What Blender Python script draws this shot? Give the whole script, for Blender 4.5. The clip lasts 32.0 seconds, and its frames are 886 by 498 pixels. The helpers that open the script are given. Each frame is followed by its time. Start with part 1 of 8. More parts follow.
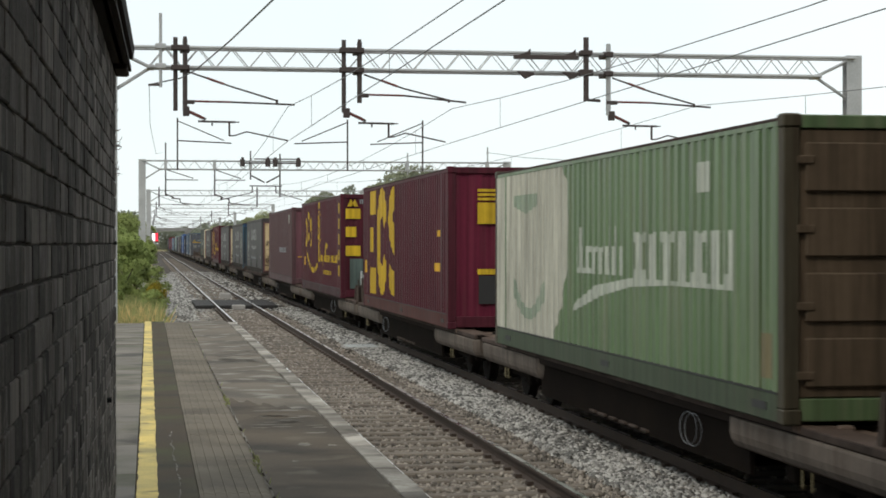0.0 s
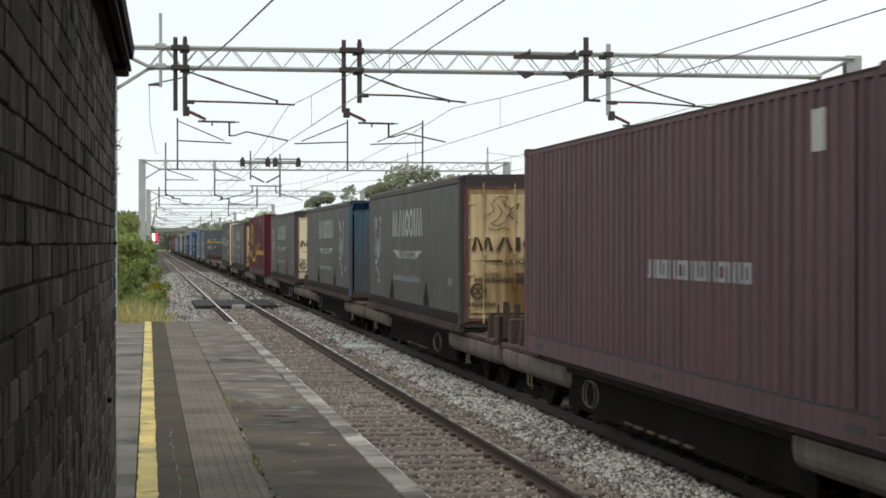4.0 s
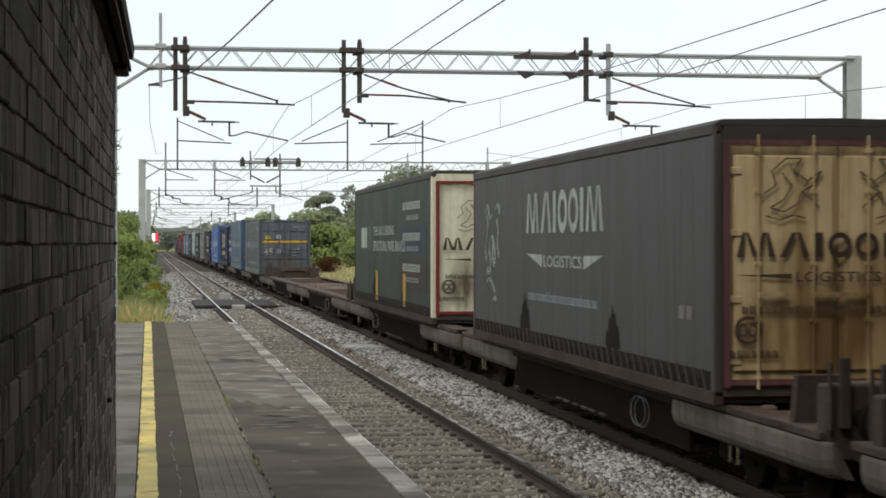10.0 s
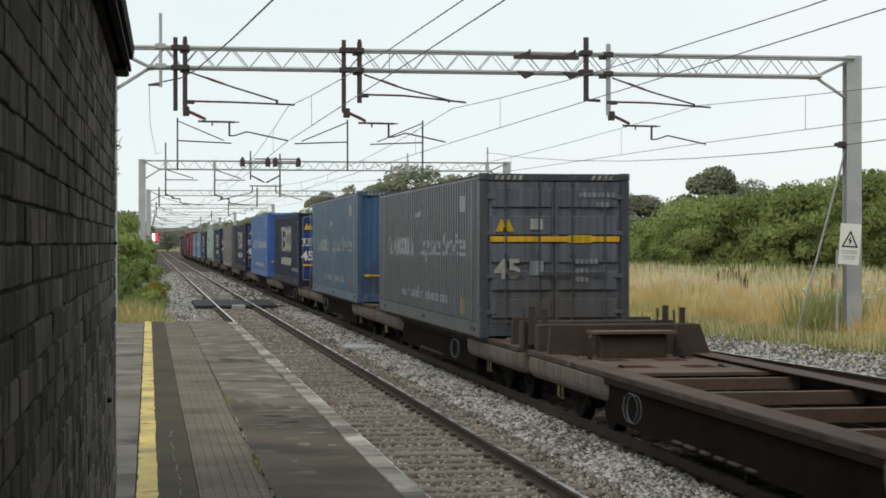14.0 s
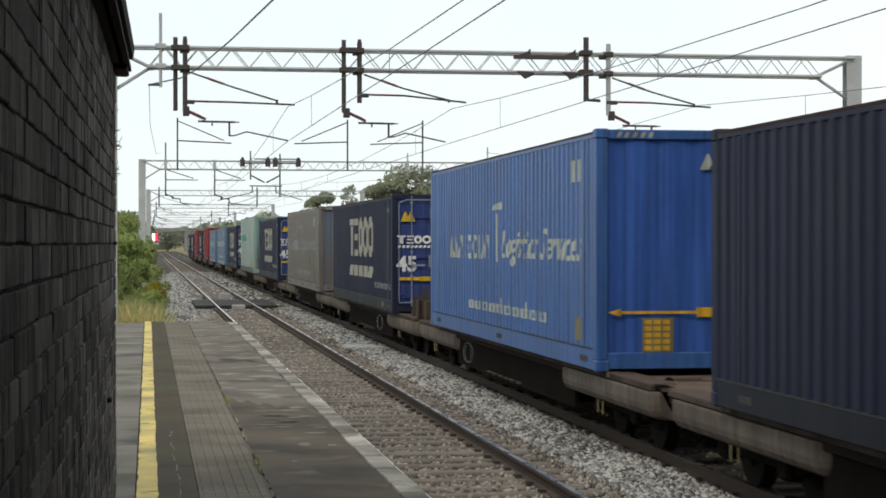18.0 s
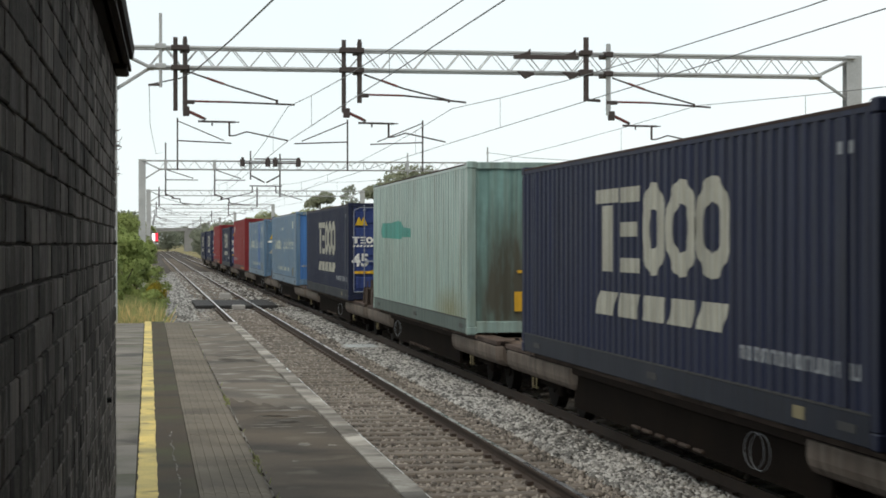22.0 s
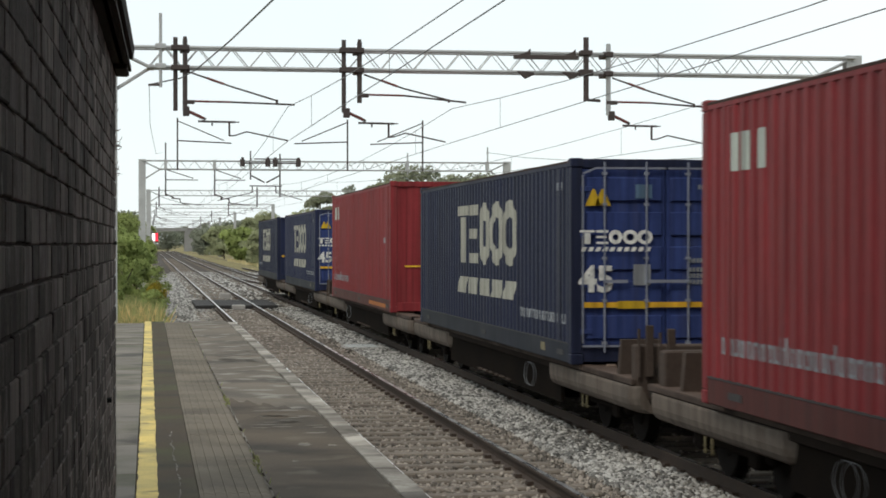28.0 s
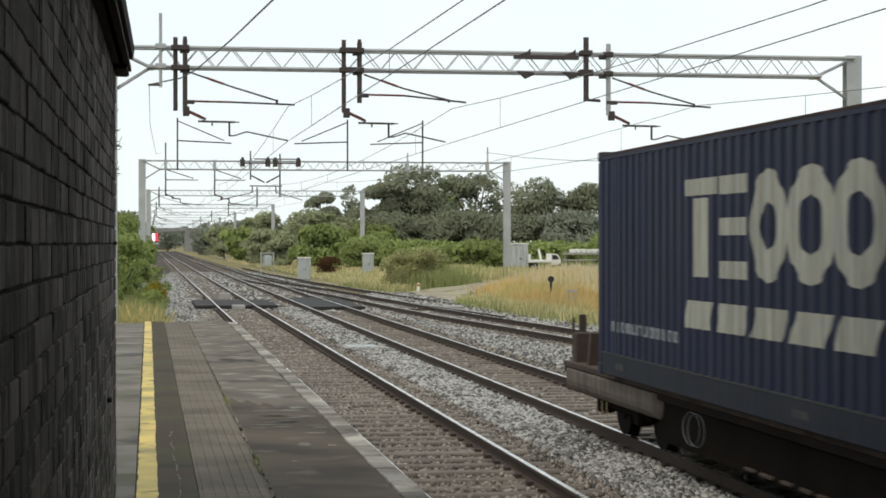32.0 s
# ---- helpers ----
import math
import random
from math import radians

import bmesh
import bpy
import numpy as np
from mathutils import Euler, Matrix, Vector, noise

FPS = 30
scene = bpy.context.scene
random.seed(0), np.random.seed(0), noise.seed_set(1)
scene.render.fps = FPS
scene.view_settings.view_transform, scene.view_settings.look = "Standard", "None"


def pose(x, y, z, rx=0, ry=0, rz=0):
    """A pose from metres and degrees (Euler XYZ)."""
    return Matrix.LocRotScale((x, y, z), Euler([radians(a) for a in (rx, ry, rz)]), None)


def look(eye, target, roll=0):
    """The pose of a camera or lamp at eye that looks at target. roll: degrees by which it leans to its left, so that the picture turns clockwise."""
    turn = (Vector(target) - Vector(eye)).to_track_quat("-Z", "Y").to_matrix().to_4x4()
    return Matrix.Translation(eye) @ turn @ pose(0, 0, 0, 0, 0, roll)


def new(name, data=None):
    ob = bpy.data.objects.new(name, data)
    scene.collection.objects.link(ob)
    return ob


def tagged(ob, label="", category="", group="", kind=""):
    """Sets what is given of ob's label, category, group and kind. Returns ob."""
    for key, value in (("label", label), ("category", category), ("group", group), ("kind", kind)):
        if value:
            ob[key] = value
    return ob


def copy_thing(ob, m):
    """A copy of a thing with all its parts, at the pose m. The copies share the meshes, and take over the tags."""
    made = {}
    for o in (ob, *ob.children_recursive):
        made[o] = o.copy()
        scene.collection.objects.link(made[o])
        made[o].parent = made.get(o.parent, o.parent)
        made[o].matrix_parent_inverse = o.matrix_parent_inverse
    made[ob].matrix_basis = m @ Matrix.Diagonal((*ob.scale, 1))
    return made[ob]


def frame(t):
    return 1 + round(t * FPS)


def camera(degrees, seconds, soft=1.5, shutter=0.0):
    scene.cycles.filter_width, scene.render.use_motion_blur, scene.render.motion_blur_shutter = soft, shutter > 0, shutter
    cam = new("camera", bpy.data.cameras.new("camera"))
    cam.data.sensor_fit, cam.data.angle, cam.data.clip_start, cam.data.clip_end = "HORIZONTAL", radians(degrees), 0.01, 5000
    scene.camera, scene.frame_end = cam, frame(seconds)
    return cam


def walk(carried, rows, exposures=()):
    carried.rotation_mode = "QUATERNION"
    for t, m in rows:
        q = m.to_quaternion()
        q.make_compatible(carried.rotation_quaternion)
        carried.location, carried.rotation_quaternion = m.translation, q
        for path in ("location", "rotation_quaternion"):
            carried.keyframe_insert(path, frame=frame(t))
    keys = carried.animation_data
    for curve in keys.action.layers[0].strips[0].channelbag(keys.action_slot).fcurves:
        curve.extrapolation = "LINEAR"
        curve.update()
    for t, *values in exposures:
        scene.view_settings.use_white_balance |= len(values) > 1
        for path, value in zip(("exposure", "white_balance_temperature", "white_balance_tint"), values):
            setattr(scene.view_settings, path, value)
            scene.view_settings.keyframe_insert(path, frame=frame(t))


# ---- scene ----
# ---------------------------------------------------------------- camera
EYE_Z = 2.46
YAW, PITCH = 0.1563, -0.0032
cam = camera(26.66, 32.0, soft=1.7, shutter=0.18)
eye = Vector((0, 0, EYE_Z))
aim = eye + Vector((math.sin(YAW) * math.cos(PITCH), math.cos(YAW) * math.cos(PITCH), math.sin(PITCH)))
walk(cam, [(0.0, look(eye, aim)), (32.0, look(eye, aim))],
     exposures=[(0, 0.0), (12.2, 0.0), (13.0, -0.10), (14.0, -0.13), (14.5, -0.13), (17.0, 0.0), (32.0, 0.0)])

# ---------------------------------------------------------------- world and light
world = bpy.data.worlds.new("overcast")
scene.world = world
world.use_nodes = True
wn, wl = world.node_tree.nodes, world.node_tree.links
wn.clear()
sky = wn.new("ShaderNodeTexSky")
sky.sky_type, sky.sun_disc = "NISHITA", False
sky.sun_elevation, sky.sun_rotation = radians(48), radians(-145)
sky_scale = wn.new("ShaderNodeVectorMath")
sky_scale.operation = "SCALE"
sky_scale.inputs["Scale"].default_value = 0.10
coord = wn.new("ShaderNodeTexCoord")
cloud_noise = wn.new("ShaderNodeTexNoise")
cloud_noise.inputs["Scale"].default_value, cloud_noise.inputs["Detail"].default_value = 2.2, 5
cloud_ramp = wn.new("ShaderNodeValToRGB")
cloud_ramp.color_ramp.elements[0].position, cloud_ramp.color_ramp.elements[1].position = 0.35, 0.7
cloud_ramp.color_ramp.elements[0].color = (0.83, 0.915, 0.925, 1)
cloud_ramp.color_ramp.elements[1].color = (0.965, 0.98, 0.972, 1)
blend = wn.new("ShaderNodeMix")
blend.data_type = "RGBA"
blend.inputs["Factor"].default_value = 0.9
back = wn.new("ShaderNodeBackground")
wout = wn.new("ShaderNodeOutputWorld")
wl.new(coord.outputs["Generated"], cloud_noise.inputs["Vector"])
wl.new(cloud_noise.outputs["Fac"], cloud_ramp.inputs["Fac"])
wl.new(sky.outputs["Color"], sky_scale.inputs[0])
wl.new(sky_scale.outputs["Vector"], blend.inputs["A"])
wl.new(cloud_ramp.outputs["Color"], blend.inputs["B"])
wl.new(blend.outputs["Result"], back.inputs["Color"])
back.inputs["Strength"].default_value = 1.14
wl.new(back.outputs["Background"], wout.inputs["Surface"])

sun = new("sun", bpy.data.lights.new("sun", "SUN"))
sun.data.energy, sun.data.angle, sun.data.color = 1.05, radians(18), (1.0, 0.89, 0.76)
sun.matrix_world = look((-24, -34, 46), (0, 0, 0))


# ---------------------------------------------------------------- materials
def surface(name, color, rough=0.7, metal=0.0, var=0.18, scale=3.0, fine=40.0, bump=0.15, dirt=None, dirt_amount=0.0,
            streak=False, per_piece=0.0, space="Object", bump_dist=0.01, island=0.0, dirt_low=0.45, spec=0.3, pale=None, blob=None, lines=(0.72, 1.2), thin=0.0):
    """A worn surface: two scales of tone, grain relief, and stains of a second colour."""
    m = bpy.data.materials.new(name)
    m.use_nodes = True
    n, l = m.node_tree.nodes, m.node_tree.links
    bsdf = n["Principled BSDF"]
    bsdf.inputs["Metallic"].default_value = metal
    bsdf.inputs["Specular IOR Level"].default_value = spec
    tc = n.new("ShaderNodeTexCoord")
    vec = tc.outputs[space]
    if per_piece:
        # every piece takes its own stretch of the pattern
        own = n.new("ShaderNodeVectorMath")
        own.operation = "MULTIPLY_ADD"
        own.inputs[1].default_value = (37.0, 91.0, 13.0)
        l.new(n.new("ShaderNodeObjectInfo").outputs["Random"], own.inputs[0])
        l.new(vec, own.inputs[2])
        vec = own.outputs["Vector"]
    big = n.new("ShaderNodeTexNoise")
    big.inputs["Scale"].default_value, big.inputs["Detail"].default_value = scale, 4
    small = n.new("ShaderNodeTexNoise")
    small.inputs["Scale"].default_value, small.inputs["Detail"].default_value = fine, 3
    l.new(vec, big.inputs["Vector"])
    l.new(vec, small.inputs["Vector"])
    add = n.new("ShaderNodeMath")
    add.operation = "MULTIPLY_ADD"
    add.inputs[1].default_value, add.inputs[2].default_value = 0.6, 0.0
    l.new(small.outputs["Fac"], add.inputs[0])
    tot = n.new("ShaderNodeMath")
    tot.operation = "ADD"
    l.new(add.outputs[0], tot.inputs[0])
    l.new(big.outputs["Fac"], tot.inputs[1])
    if per_piece or island:
        src = n.new("ShaderNodeObjectInfo").outputs["Random"] if per_piece else n.new("ShaderNodeNewGeometry").outputs["Random Per Island"]
        pp = n.new("ShaderNodeMath")
        pp.operation = "MULTIPLY_ADD"
        pp.inputs[1].default_value, pp.inputs[2].default_value = (per_piece or island), -0.5 * (per_piece or island)
        l.new(src, pp.inputs[0])
        tot2 = n.new("ShaderNodeMath")
        tot2.operation = "ADD"
        l.new(tot.outputs[0], tot2.inputs[0])
        l.new(pp.outputs[0], tot2.inputs[1])
        tot = tot2
    ramp = n.new("ShaderNodeMapRange")
    ramp.inputs["From Min"].default_value, ramp.inputs["From Max"].default_value = 0.45, 1.15
    ramp.inputs["To Min"].default_value, ramp.inputs["To Max"].default_value = 1 - var, 1 + var
    l.new(tot.outputs[0], ramp.inputs["Value"])
    mul = n.new("ShaderNodeVectorMath")
    mul.operation = "SCALE"
    mul.inputs[0].default_value = color[:3]
    l.new(ramp.outputs["Result"], mul.inputs["Scale"])
    result = mul.outputs["Vector"]
    if dirt:
        mp = n.new("ShaderNodeMapping")
        mp.inputs["Scale"].default_value = (5, 5, 0.35) if streak else (0.9, 0.9, 0.9)
        l.new(vec, mp.inputs["Vector"])
        dn = n.new("ShaderNodeTexNoise")
        dn.inputs["Scale"].default_value, dn.inputs["Detail"].default_value = 1.3, 6
        l.new(mp.outputs["Vector"], dn.inputs["Vector"])
        dr = n.new("ShaderNodeMapRange")
        dr.inputs["From Min"].default_value, dr.inputs["From Max"].default_value = dirt_low, dirt_low + 0.25
        dr.inputs["To Min"].default_value, dr.inputs["To Max"].default_value = 0, dirt_amount
        l.new(dn.outputs["Fac"], dr.inputs["Value"])
        mx = n.new("ShaderNodeMix")
        mx.data_type = "RGBA"
        mx.inputs["B"].default_value = (*dirt[:3], 1)
        l.new(dr.outputs["Result"], mx.inputs["Factor"])
        l.new(result, mx.inputs["A"])
        result = mx.outputs["Result"]
    if streak:
        sm = n.new("ShaderNodeMapping")
        sm.inputs["Scale"].default_value = (13, 13, 0.5)
        l.new(vec, sm.inputs["Vector"])
        sn = n.new("ShaderNodeTexNoise")
        sn.inputs["Scale"].default_value, sn.inputs["Detail"].default_value = 1.0, 4
        l.new(sm.outputs["Vector"], sn.inputs["Vector"])
        sr = n.new("ShaderNodeMapRange")
        sr.inputs["From Min"].default_value, sr.inputs["From Max"].default_value = 0.32, 0.68
        sr.inputs["To Min"].default_value, sr.inputs["To Max"].default_value = lines
        l.new(sn.outputs["Fac"], sr.inputs["Value"])
        sc = n.new("ShaderNodeVectorMath")
        sc.operation = "SCALE"
        l.new(result, sc.inputs[0])
        l.new(sr.outputs["Result"], sc.inputs["Scale"])
        result = sc.outputs["Vector"]
    if pale:
        pc, pa, pl, ps = pale
        pm = n.new("ShaderNodeMapping")
        pm.inputs["Location"].default_value = (7.3, 2.1, 0)
        l.new(vec, pm.inputs["Vector"])
        pn = n.new("ShaderNodeTexNoise")
        pn.inputs["Scale"].default_value, pn.inputs["Detail"].default_value = ps, 6
        l.new(pm.outputs["Vector"], pn.inputs["Vector"])
        pr = n.new("ShaderNodeMapRange")
        pr.inputs["From Min"].default_value, pr.inputs["From Max"].default_value = pl, pl + 0.12
        pr.inputs["To Max"].default_value = pa
        l.new(pn.outputs["Fac"], pr.inputs["Value"])
        px = n.new("ShaderNodeMix")
        px.data_type = "RGBA"
        px.inputs["B"].default_value = (*pc, 1)
        l.new(pr.outputs["Result"], px.inputs["Factor"])
        l.new(result, px.inputs["A"])
        result = px.outputs["Result"]
    if blob:
        # one large rust stain: its centre, its half sizes, its colour
        bc, bs, bcol = blob
        bm_ = n.new("ShaderNodeMapping")
        bm_.vector_type = "TEXTURE"
        bm_.inputs["Location"].default_value, bm_.inputs["Scale"].default_value = bc, bs
        l.new(vec, bm_.inputs["Vector"])
        bl = n.new("ShaderNodeVectorMath")
        bl.operation = "LENGTH"
        l.new(bm_.outputs["Vector"], bl.inputs[0])
        bn = n.new("ShaderNodeMapping")
        bn.inputs["Scale"].default_value = (4, 0.1, 0.8)
        l.new(vec, bn.inputs["Vector"])
        bt = n.new("ShaderNodeTexNoise")
        bt.inputs["Scale"].default_value, bt.inputs["Detail"].default_value = 1.4, 5
        l.new(bn.outputs["Vector"], bt.inputs["Vector"])
        ba = n.new("ShaderNodeMath")
        ba.operation = "MULTIPLY_ADD"
        ba.inputs[1].default_value = 1.3
        l.new(bt.outputs["Fac"], ba.inputs[0])
        l.new(bl.outputs["Value"], ba.inputs[2])
        br = n.new("ShaderNodeMapRange")
        br.inputs["From Min"].default_value, br.inputs["From Max"].default_value = 0.9, 1.75
        br.inputs["To Min"].default_value, br.inputs["To Max"].default_value = 0.92, 0.0
        l.new(ba.outputs[0], br.inputs["Value"])
        bx = n.new("ShaderNodeMix")
        bx.data_type = "RGBA"
        bx.inputs["B"].default_value = (*bcol, 1)
        l.new(br.outputs["Result"], bx.inputs["Factor"])
        l.new(result, bx.inputs["A"])
        result = bx.outputs["Result"]
    l.new(result, bsdf.inputs["Base Color"])
    rr = n.new("ShaderNodeMapRange")
    rr.inputs["To Min"].default_value, rr.inputs["To Max"].default_value = max(0.05, rough - 0.12), min(1, rough + 0.12)
    l.new(big.outputs["Fac"], rr.inputs["Value"])
    l.new(rr.outputs["Result"], bsdf.inputs["Roughness"])
    if bump:
        bp = n.new("ShaderNodeBump")
        bp.inputs["Strength"].default_value, bp.inputs["Distance"].default_value = bump, bump_dist
        l.new(small.outputs["Fac"], bp.inputs["Height"])
        l.new(bp.outputs["Normal"], bsdf.inputs["Normal"])
    if thin:
        # light that shines through a leaf or a blade
        tr = n.new("ShaderNodeBsdfTranslucent")
        both = n.new("ShaderNodeMixShader")
        both.inputs[0].default_value = thin
        l.new(result, tr.inputs["Color"])
        l.new(bsdf.outputs[0], both.inputs[1])
        l.new(tr.outputs[0], both.inputs[2])
        l.new(both.outputs[0], n["Material Output"].inputs["Surface"])
    return m


def glow(name, color, strength):
    m = bpy.data.materials.new(name)
    m.use_nodes = True
    b = m.node_tree.nodes["Principled BSDF"]
    b.inputs["Base Color"].default_value = (*color, 1)
    b.inputs["Emission Color"].default_value = (*color, 1)
    b.inputs["Emission Strength"].default_value = strength
    return m


GRIME = (0.055, 0.045, 0.036)
paint = {}


def livery(name, color, dirt=GRIME, amount=0.45, rough=0.58, low=0.5, blob=None, lines=(0.72, 1.2), spec=0.16):
    paint[name] = surface("paint_" + name, color, rough, var=0.14, scale=0.7, fine=9, bump=0.05, dirt=dirt, dirt_amount=amount,
                          streak=True, dirt_low=low, spec=spec, blob=blob, lines=lines)
    return paint[name]


livery("navy", (0.0150, 0.0196, 0.044), (0.03, 0.028, 0.028), 0.3)
livery("royal_navy", (0.0175, 0.0230, 0.058), (0.03, 0.03, 0.034), 0.25)
livery("red_rail", (0.075, 0.019, 0.016), (0.03, 0.02, 0.017), 0.6)
# navy and burgundy rails darker than their sides, with shade in the colour
livery("navy_rail", (0.0105, 0.0138, 0.024), (0.014, 0.013, 0.013), 0.4)
livery("burgundy_rail", (0.045, 0.012, 0.017), (0.02, 0.012, 0.012), 0.5)
livery("navy_door", (0.030, 0.049, 0.155), amount=0.3)
livery("burgundy", (0.070, 0.0135, 0.022), (0.036, 0.019, 0.02), 0.5)
livery("magenta_end", (0.115, 0.014, 0.032), amount=0.35)
livery("faded_burgundy", (0.088, 0.048, 0.052), amount=0.4)
livery("faded_end", (0.135, 0.060, 0.072), amount=0.4)
livery("trim_red", (0.145, 0.066, 0.070), amount=0.5)
livery("panel_blue", (0.018, 0.030, 0.052), amount=0.3, lines=(0.9, 1.08))
livery("panel_maroon", (0.036, 0.021, 0.018), amount=0.3, lines=(0.9, 1.08))
livery("scuffed_burgundy", (0.17, 0.085, 0.085), amount=0.5)
livery("red", (0.195, 0.024, 0.028), amount=0.3, spec=0.18)
livery("green_rail", (0.055, 0.075, 0.045), amount=0.6)
livery("faded_green", (0.05, 0.075, 0.05), amount=0.6)
# rail paint darkened for the shade on its recessed lower half
livery("mint_rail", (0.085, 0.115, 0.105), amount=0.6)
livery("blue_end", (0.055, 0.105, 0.145), amount=0.4, blob=((0.0, 0, 0.5), (1.8, 1, 1.9), (0.072, 0.064, 0.058)))
livery("green", (0.112, 0.178, 0.084), (0.165, 0.175, 0.115), 0.6, low=0.46, rough=0.42, spec=0.34)
livery("rusty_corner", (0.07, 0.062, 0.042), (0.05, 0.033, 0.02), 0.8)
livery("pale_sweep", (0.45, 0.445, 0.37), (0.16, 0.15, 0.12), 0.5)
livery("faint_green", (0.25, 0.31, 0.23), (0.3, 0.3, 0.25), 0.6)
livery("worn_white", (0.44, 0.47, 0.40), (0.16, 0.2, 0.13), 0.7, low=0.5)
livery("pale_mint", (0.25, 0.345, 0.318), (0.16, 0.18, 0.145), 0.6, low=0.46, lines=(0.70, 1.18), blob=((-1.27, 2.0, 0.30), (1, 2.2, 0.45), (0.17, 0.18, 0.105)), rough=0.36, spec=0.5)
livery("mint_end", (0.17, 0.29, 0.27), (0.20, 0.21, 0.17), 0.5, blob=((-0.5, 0, 0.6), (1.0, 1, 1.9), (0.06, 0.05, 0.035)))
livery("mint_patch", (0.08, 0.27, 0.235), amount=0.2)
livery("bright_blue", (0.044, 0.118, 0.32), amount=0.4, rough=0.42, spec=0.34)
livery("blue_front", (0.04, 0.105, 0.36), amount=0.2)
livery("sky_blue", (0.088, 0.162, 0.252), (0.11, 0.12, 0.125), 0.6, low=0.46, rough=0.42, spec=0.34)
livery("sky_end", (0.055, 0.15, 0.36), amount=0.3, blob=((0.0, 0, 0.3), (0.7, 1, 0.7), (0.10, 0.11, 0.12)))
livery("slate_blue", (0.066, 0.073, 0.085), amount=0.5, rough=0.42, spec=0.34)
livery("teal_end", (0.05, 0.095, 0.19), amount=0.4, blob=((0, 0, 0.3), (1.4, 1, 0.9), (0.05, 0.05, 0.05)))
livery("slate_door", (0.115, 0.128, 0.155), amount=0.4, blob=((0, 0, 0.25), (1.6, 1, 1.1), (0.085, 0.078, 0.070)))
livery("teal_blue", (0.05, 0.095, 0.15), amount=0.4, rough=0.42, spec=0.34)
livery("brown_grey", (0.128, 0.116, 0.104), amount=0.6, rough=0.42, spec=0.34)
livery("brown_end", (0.10, 0.115, 0.15), amount=0.4, blob=((-0.2, 0, 0.6), (1.2, 1, 1.5), (0.115, 0.09, 0.068)))
livery("cream", (0.62, 0.50, 0.29), (0.26, 0.14, 0.045), 0.65, low=0.45, lines=(0.82, 1.1), blob=((-0.1, 0, 0.6), (1.0, 1, 0.95), (0.13, 0.07, 0.025)))
livery("clean_cream", (0.72, 0.67, 0.46), (0.30, 0.2, 0.1), 0.2, lines=(0.9, 1.06))
livery("stained_cream", (0.64, 0.61, 0.46), (0.30, 0.2, 0.1), 0.25, lines=(0.9, 1.06), blob=((-0.55, 0, 0.65), (0.4, 1, 0.6), (0.09, 0.06, 0.035)))
livery("dirty_door", (0.115, 0.086, 0.058), (0.04, 0.028, 0.019), 0.75)
livery("white", (0.66, 0.67, 0.64), amount=0.35)
livery("grey_white", (0.40, 0.44, 0.40), amount=0.4)
livery("yellow", (0.54, 0.36, 0.025), amount=0.3)
livery("stripe", (0.62, 0.36, 0.03), amount=0.2)
livery("cream_letter", (0.345, 0.345, 0.295), (0.17, 0.17, 0.14), 0.5)
livery("hook_yellow", (0.20, 0.175, 0.10), amount=0.3)
livery("strap_yellow", (0.42, 0.25, 0.04), amount=0.3)
livery("dull_letter", (0.25, 0.27, 0.29), amount=0.4)
livery("wordmark", (0.36, 0.37, 0.36), amount=0.35)
livery("brown_letter", (0.06, 0.042, 0.032), amount=0.1)
livery("orange_rail", (0.40, 0.13, 0.02), amount=0.4)
curtain_grey = livery("curtain_grey", (0.062, 0.061, 0.063), (0.042, 0.037, 0.034), 0.6, rough=0.55, low=0.42, lines=(0.9, 1.08))
curtain_green = livery("curtain_green", (0.026, 0.038, 0.029), amount=0.35, rough=0.58, lines=(0.9, 1.08))
hem_dark = surface("soot_plume", (0.014, 0.012, 0.011), 0.9, var=0.4, scale=3, dirt=(0.03, 0.026, 0.021), dirt_amount=0.7, spec=0.1)
buckle = surface("buckle_webbing", (0.048, 0.047, 0.043), 0.8, var=0.5, scale=2.0, fine=12, dirt=(0.03, 0.027, 0.022), dirt_amount=0.8, spec=0.2)
rusty_edge = surface("rusty_edge", (0.060, 0.042, 0.036), 0.9, var=0.4, scale=1.5, fine=15, dirt=(0.03, 0.025, 0.023), dirt_amount=0.7, spec=0.1)
roof_dark = surface("roof_dark", (0.048, 0.042, 0.040), 0.7, var=0.2, dirt=(0.10, 0.10, 0.10), dirt_amount=0.3)
steel_light = surface("galvanised_steel", (0.42, 0.43, 0.43), 0.5, 0.4, var=0.2, scale=1.5, fine=20, bump=0.05)
lock_rod = surface("lock_rod", (0.22, 0.24, 0.29), 0.5, 0.2, var=0.2)
wagon_brown = surface("wagon_brown", (0.138, 0.115, 0.096), 0.85, spec=0.15, var=0.25, scale=1.2, fine=15, bump=0.1, dirt=(0.06, 0.045, 0.035), dirt_amount=0.6, streak=True)
# underframe and wheels near black: shade below the train put into the colour
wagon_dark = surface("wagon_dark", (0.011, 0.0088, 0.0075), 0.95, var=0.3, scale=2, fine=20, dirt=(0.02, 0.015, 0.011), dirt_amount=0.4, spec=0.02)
wagon_deck = surface("wagon_deck", (0.118, 0.084, 0.064), 0.85, var=0.35, scale=1.5, fine=20, dirt=(0.16, 0.125, 0.10), dirt_amount=0.5, spec=0.15)
flange_rust = surface("flange_rust", (0.085, 0.060, 0.047), 0.85, var=0.4, scale=2.5, fine=18, dirt=(0.13, 0.10, 0.085), dirt_amount=0.7, dirt_low=0.56, spec=0.15)
# sill faces blackened in colour for the shade under the boxes
sill_black = surface("shaded_sill", (0.017, 0.013, 0.011), 0.95, var=0.3, scale=2, fine=20, dirt=(0.03, 0.022, 0.017), dirt_amount=0.5, spec=0.05)
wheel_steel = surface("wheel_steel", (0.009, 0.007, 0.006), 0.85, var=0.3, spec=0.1)
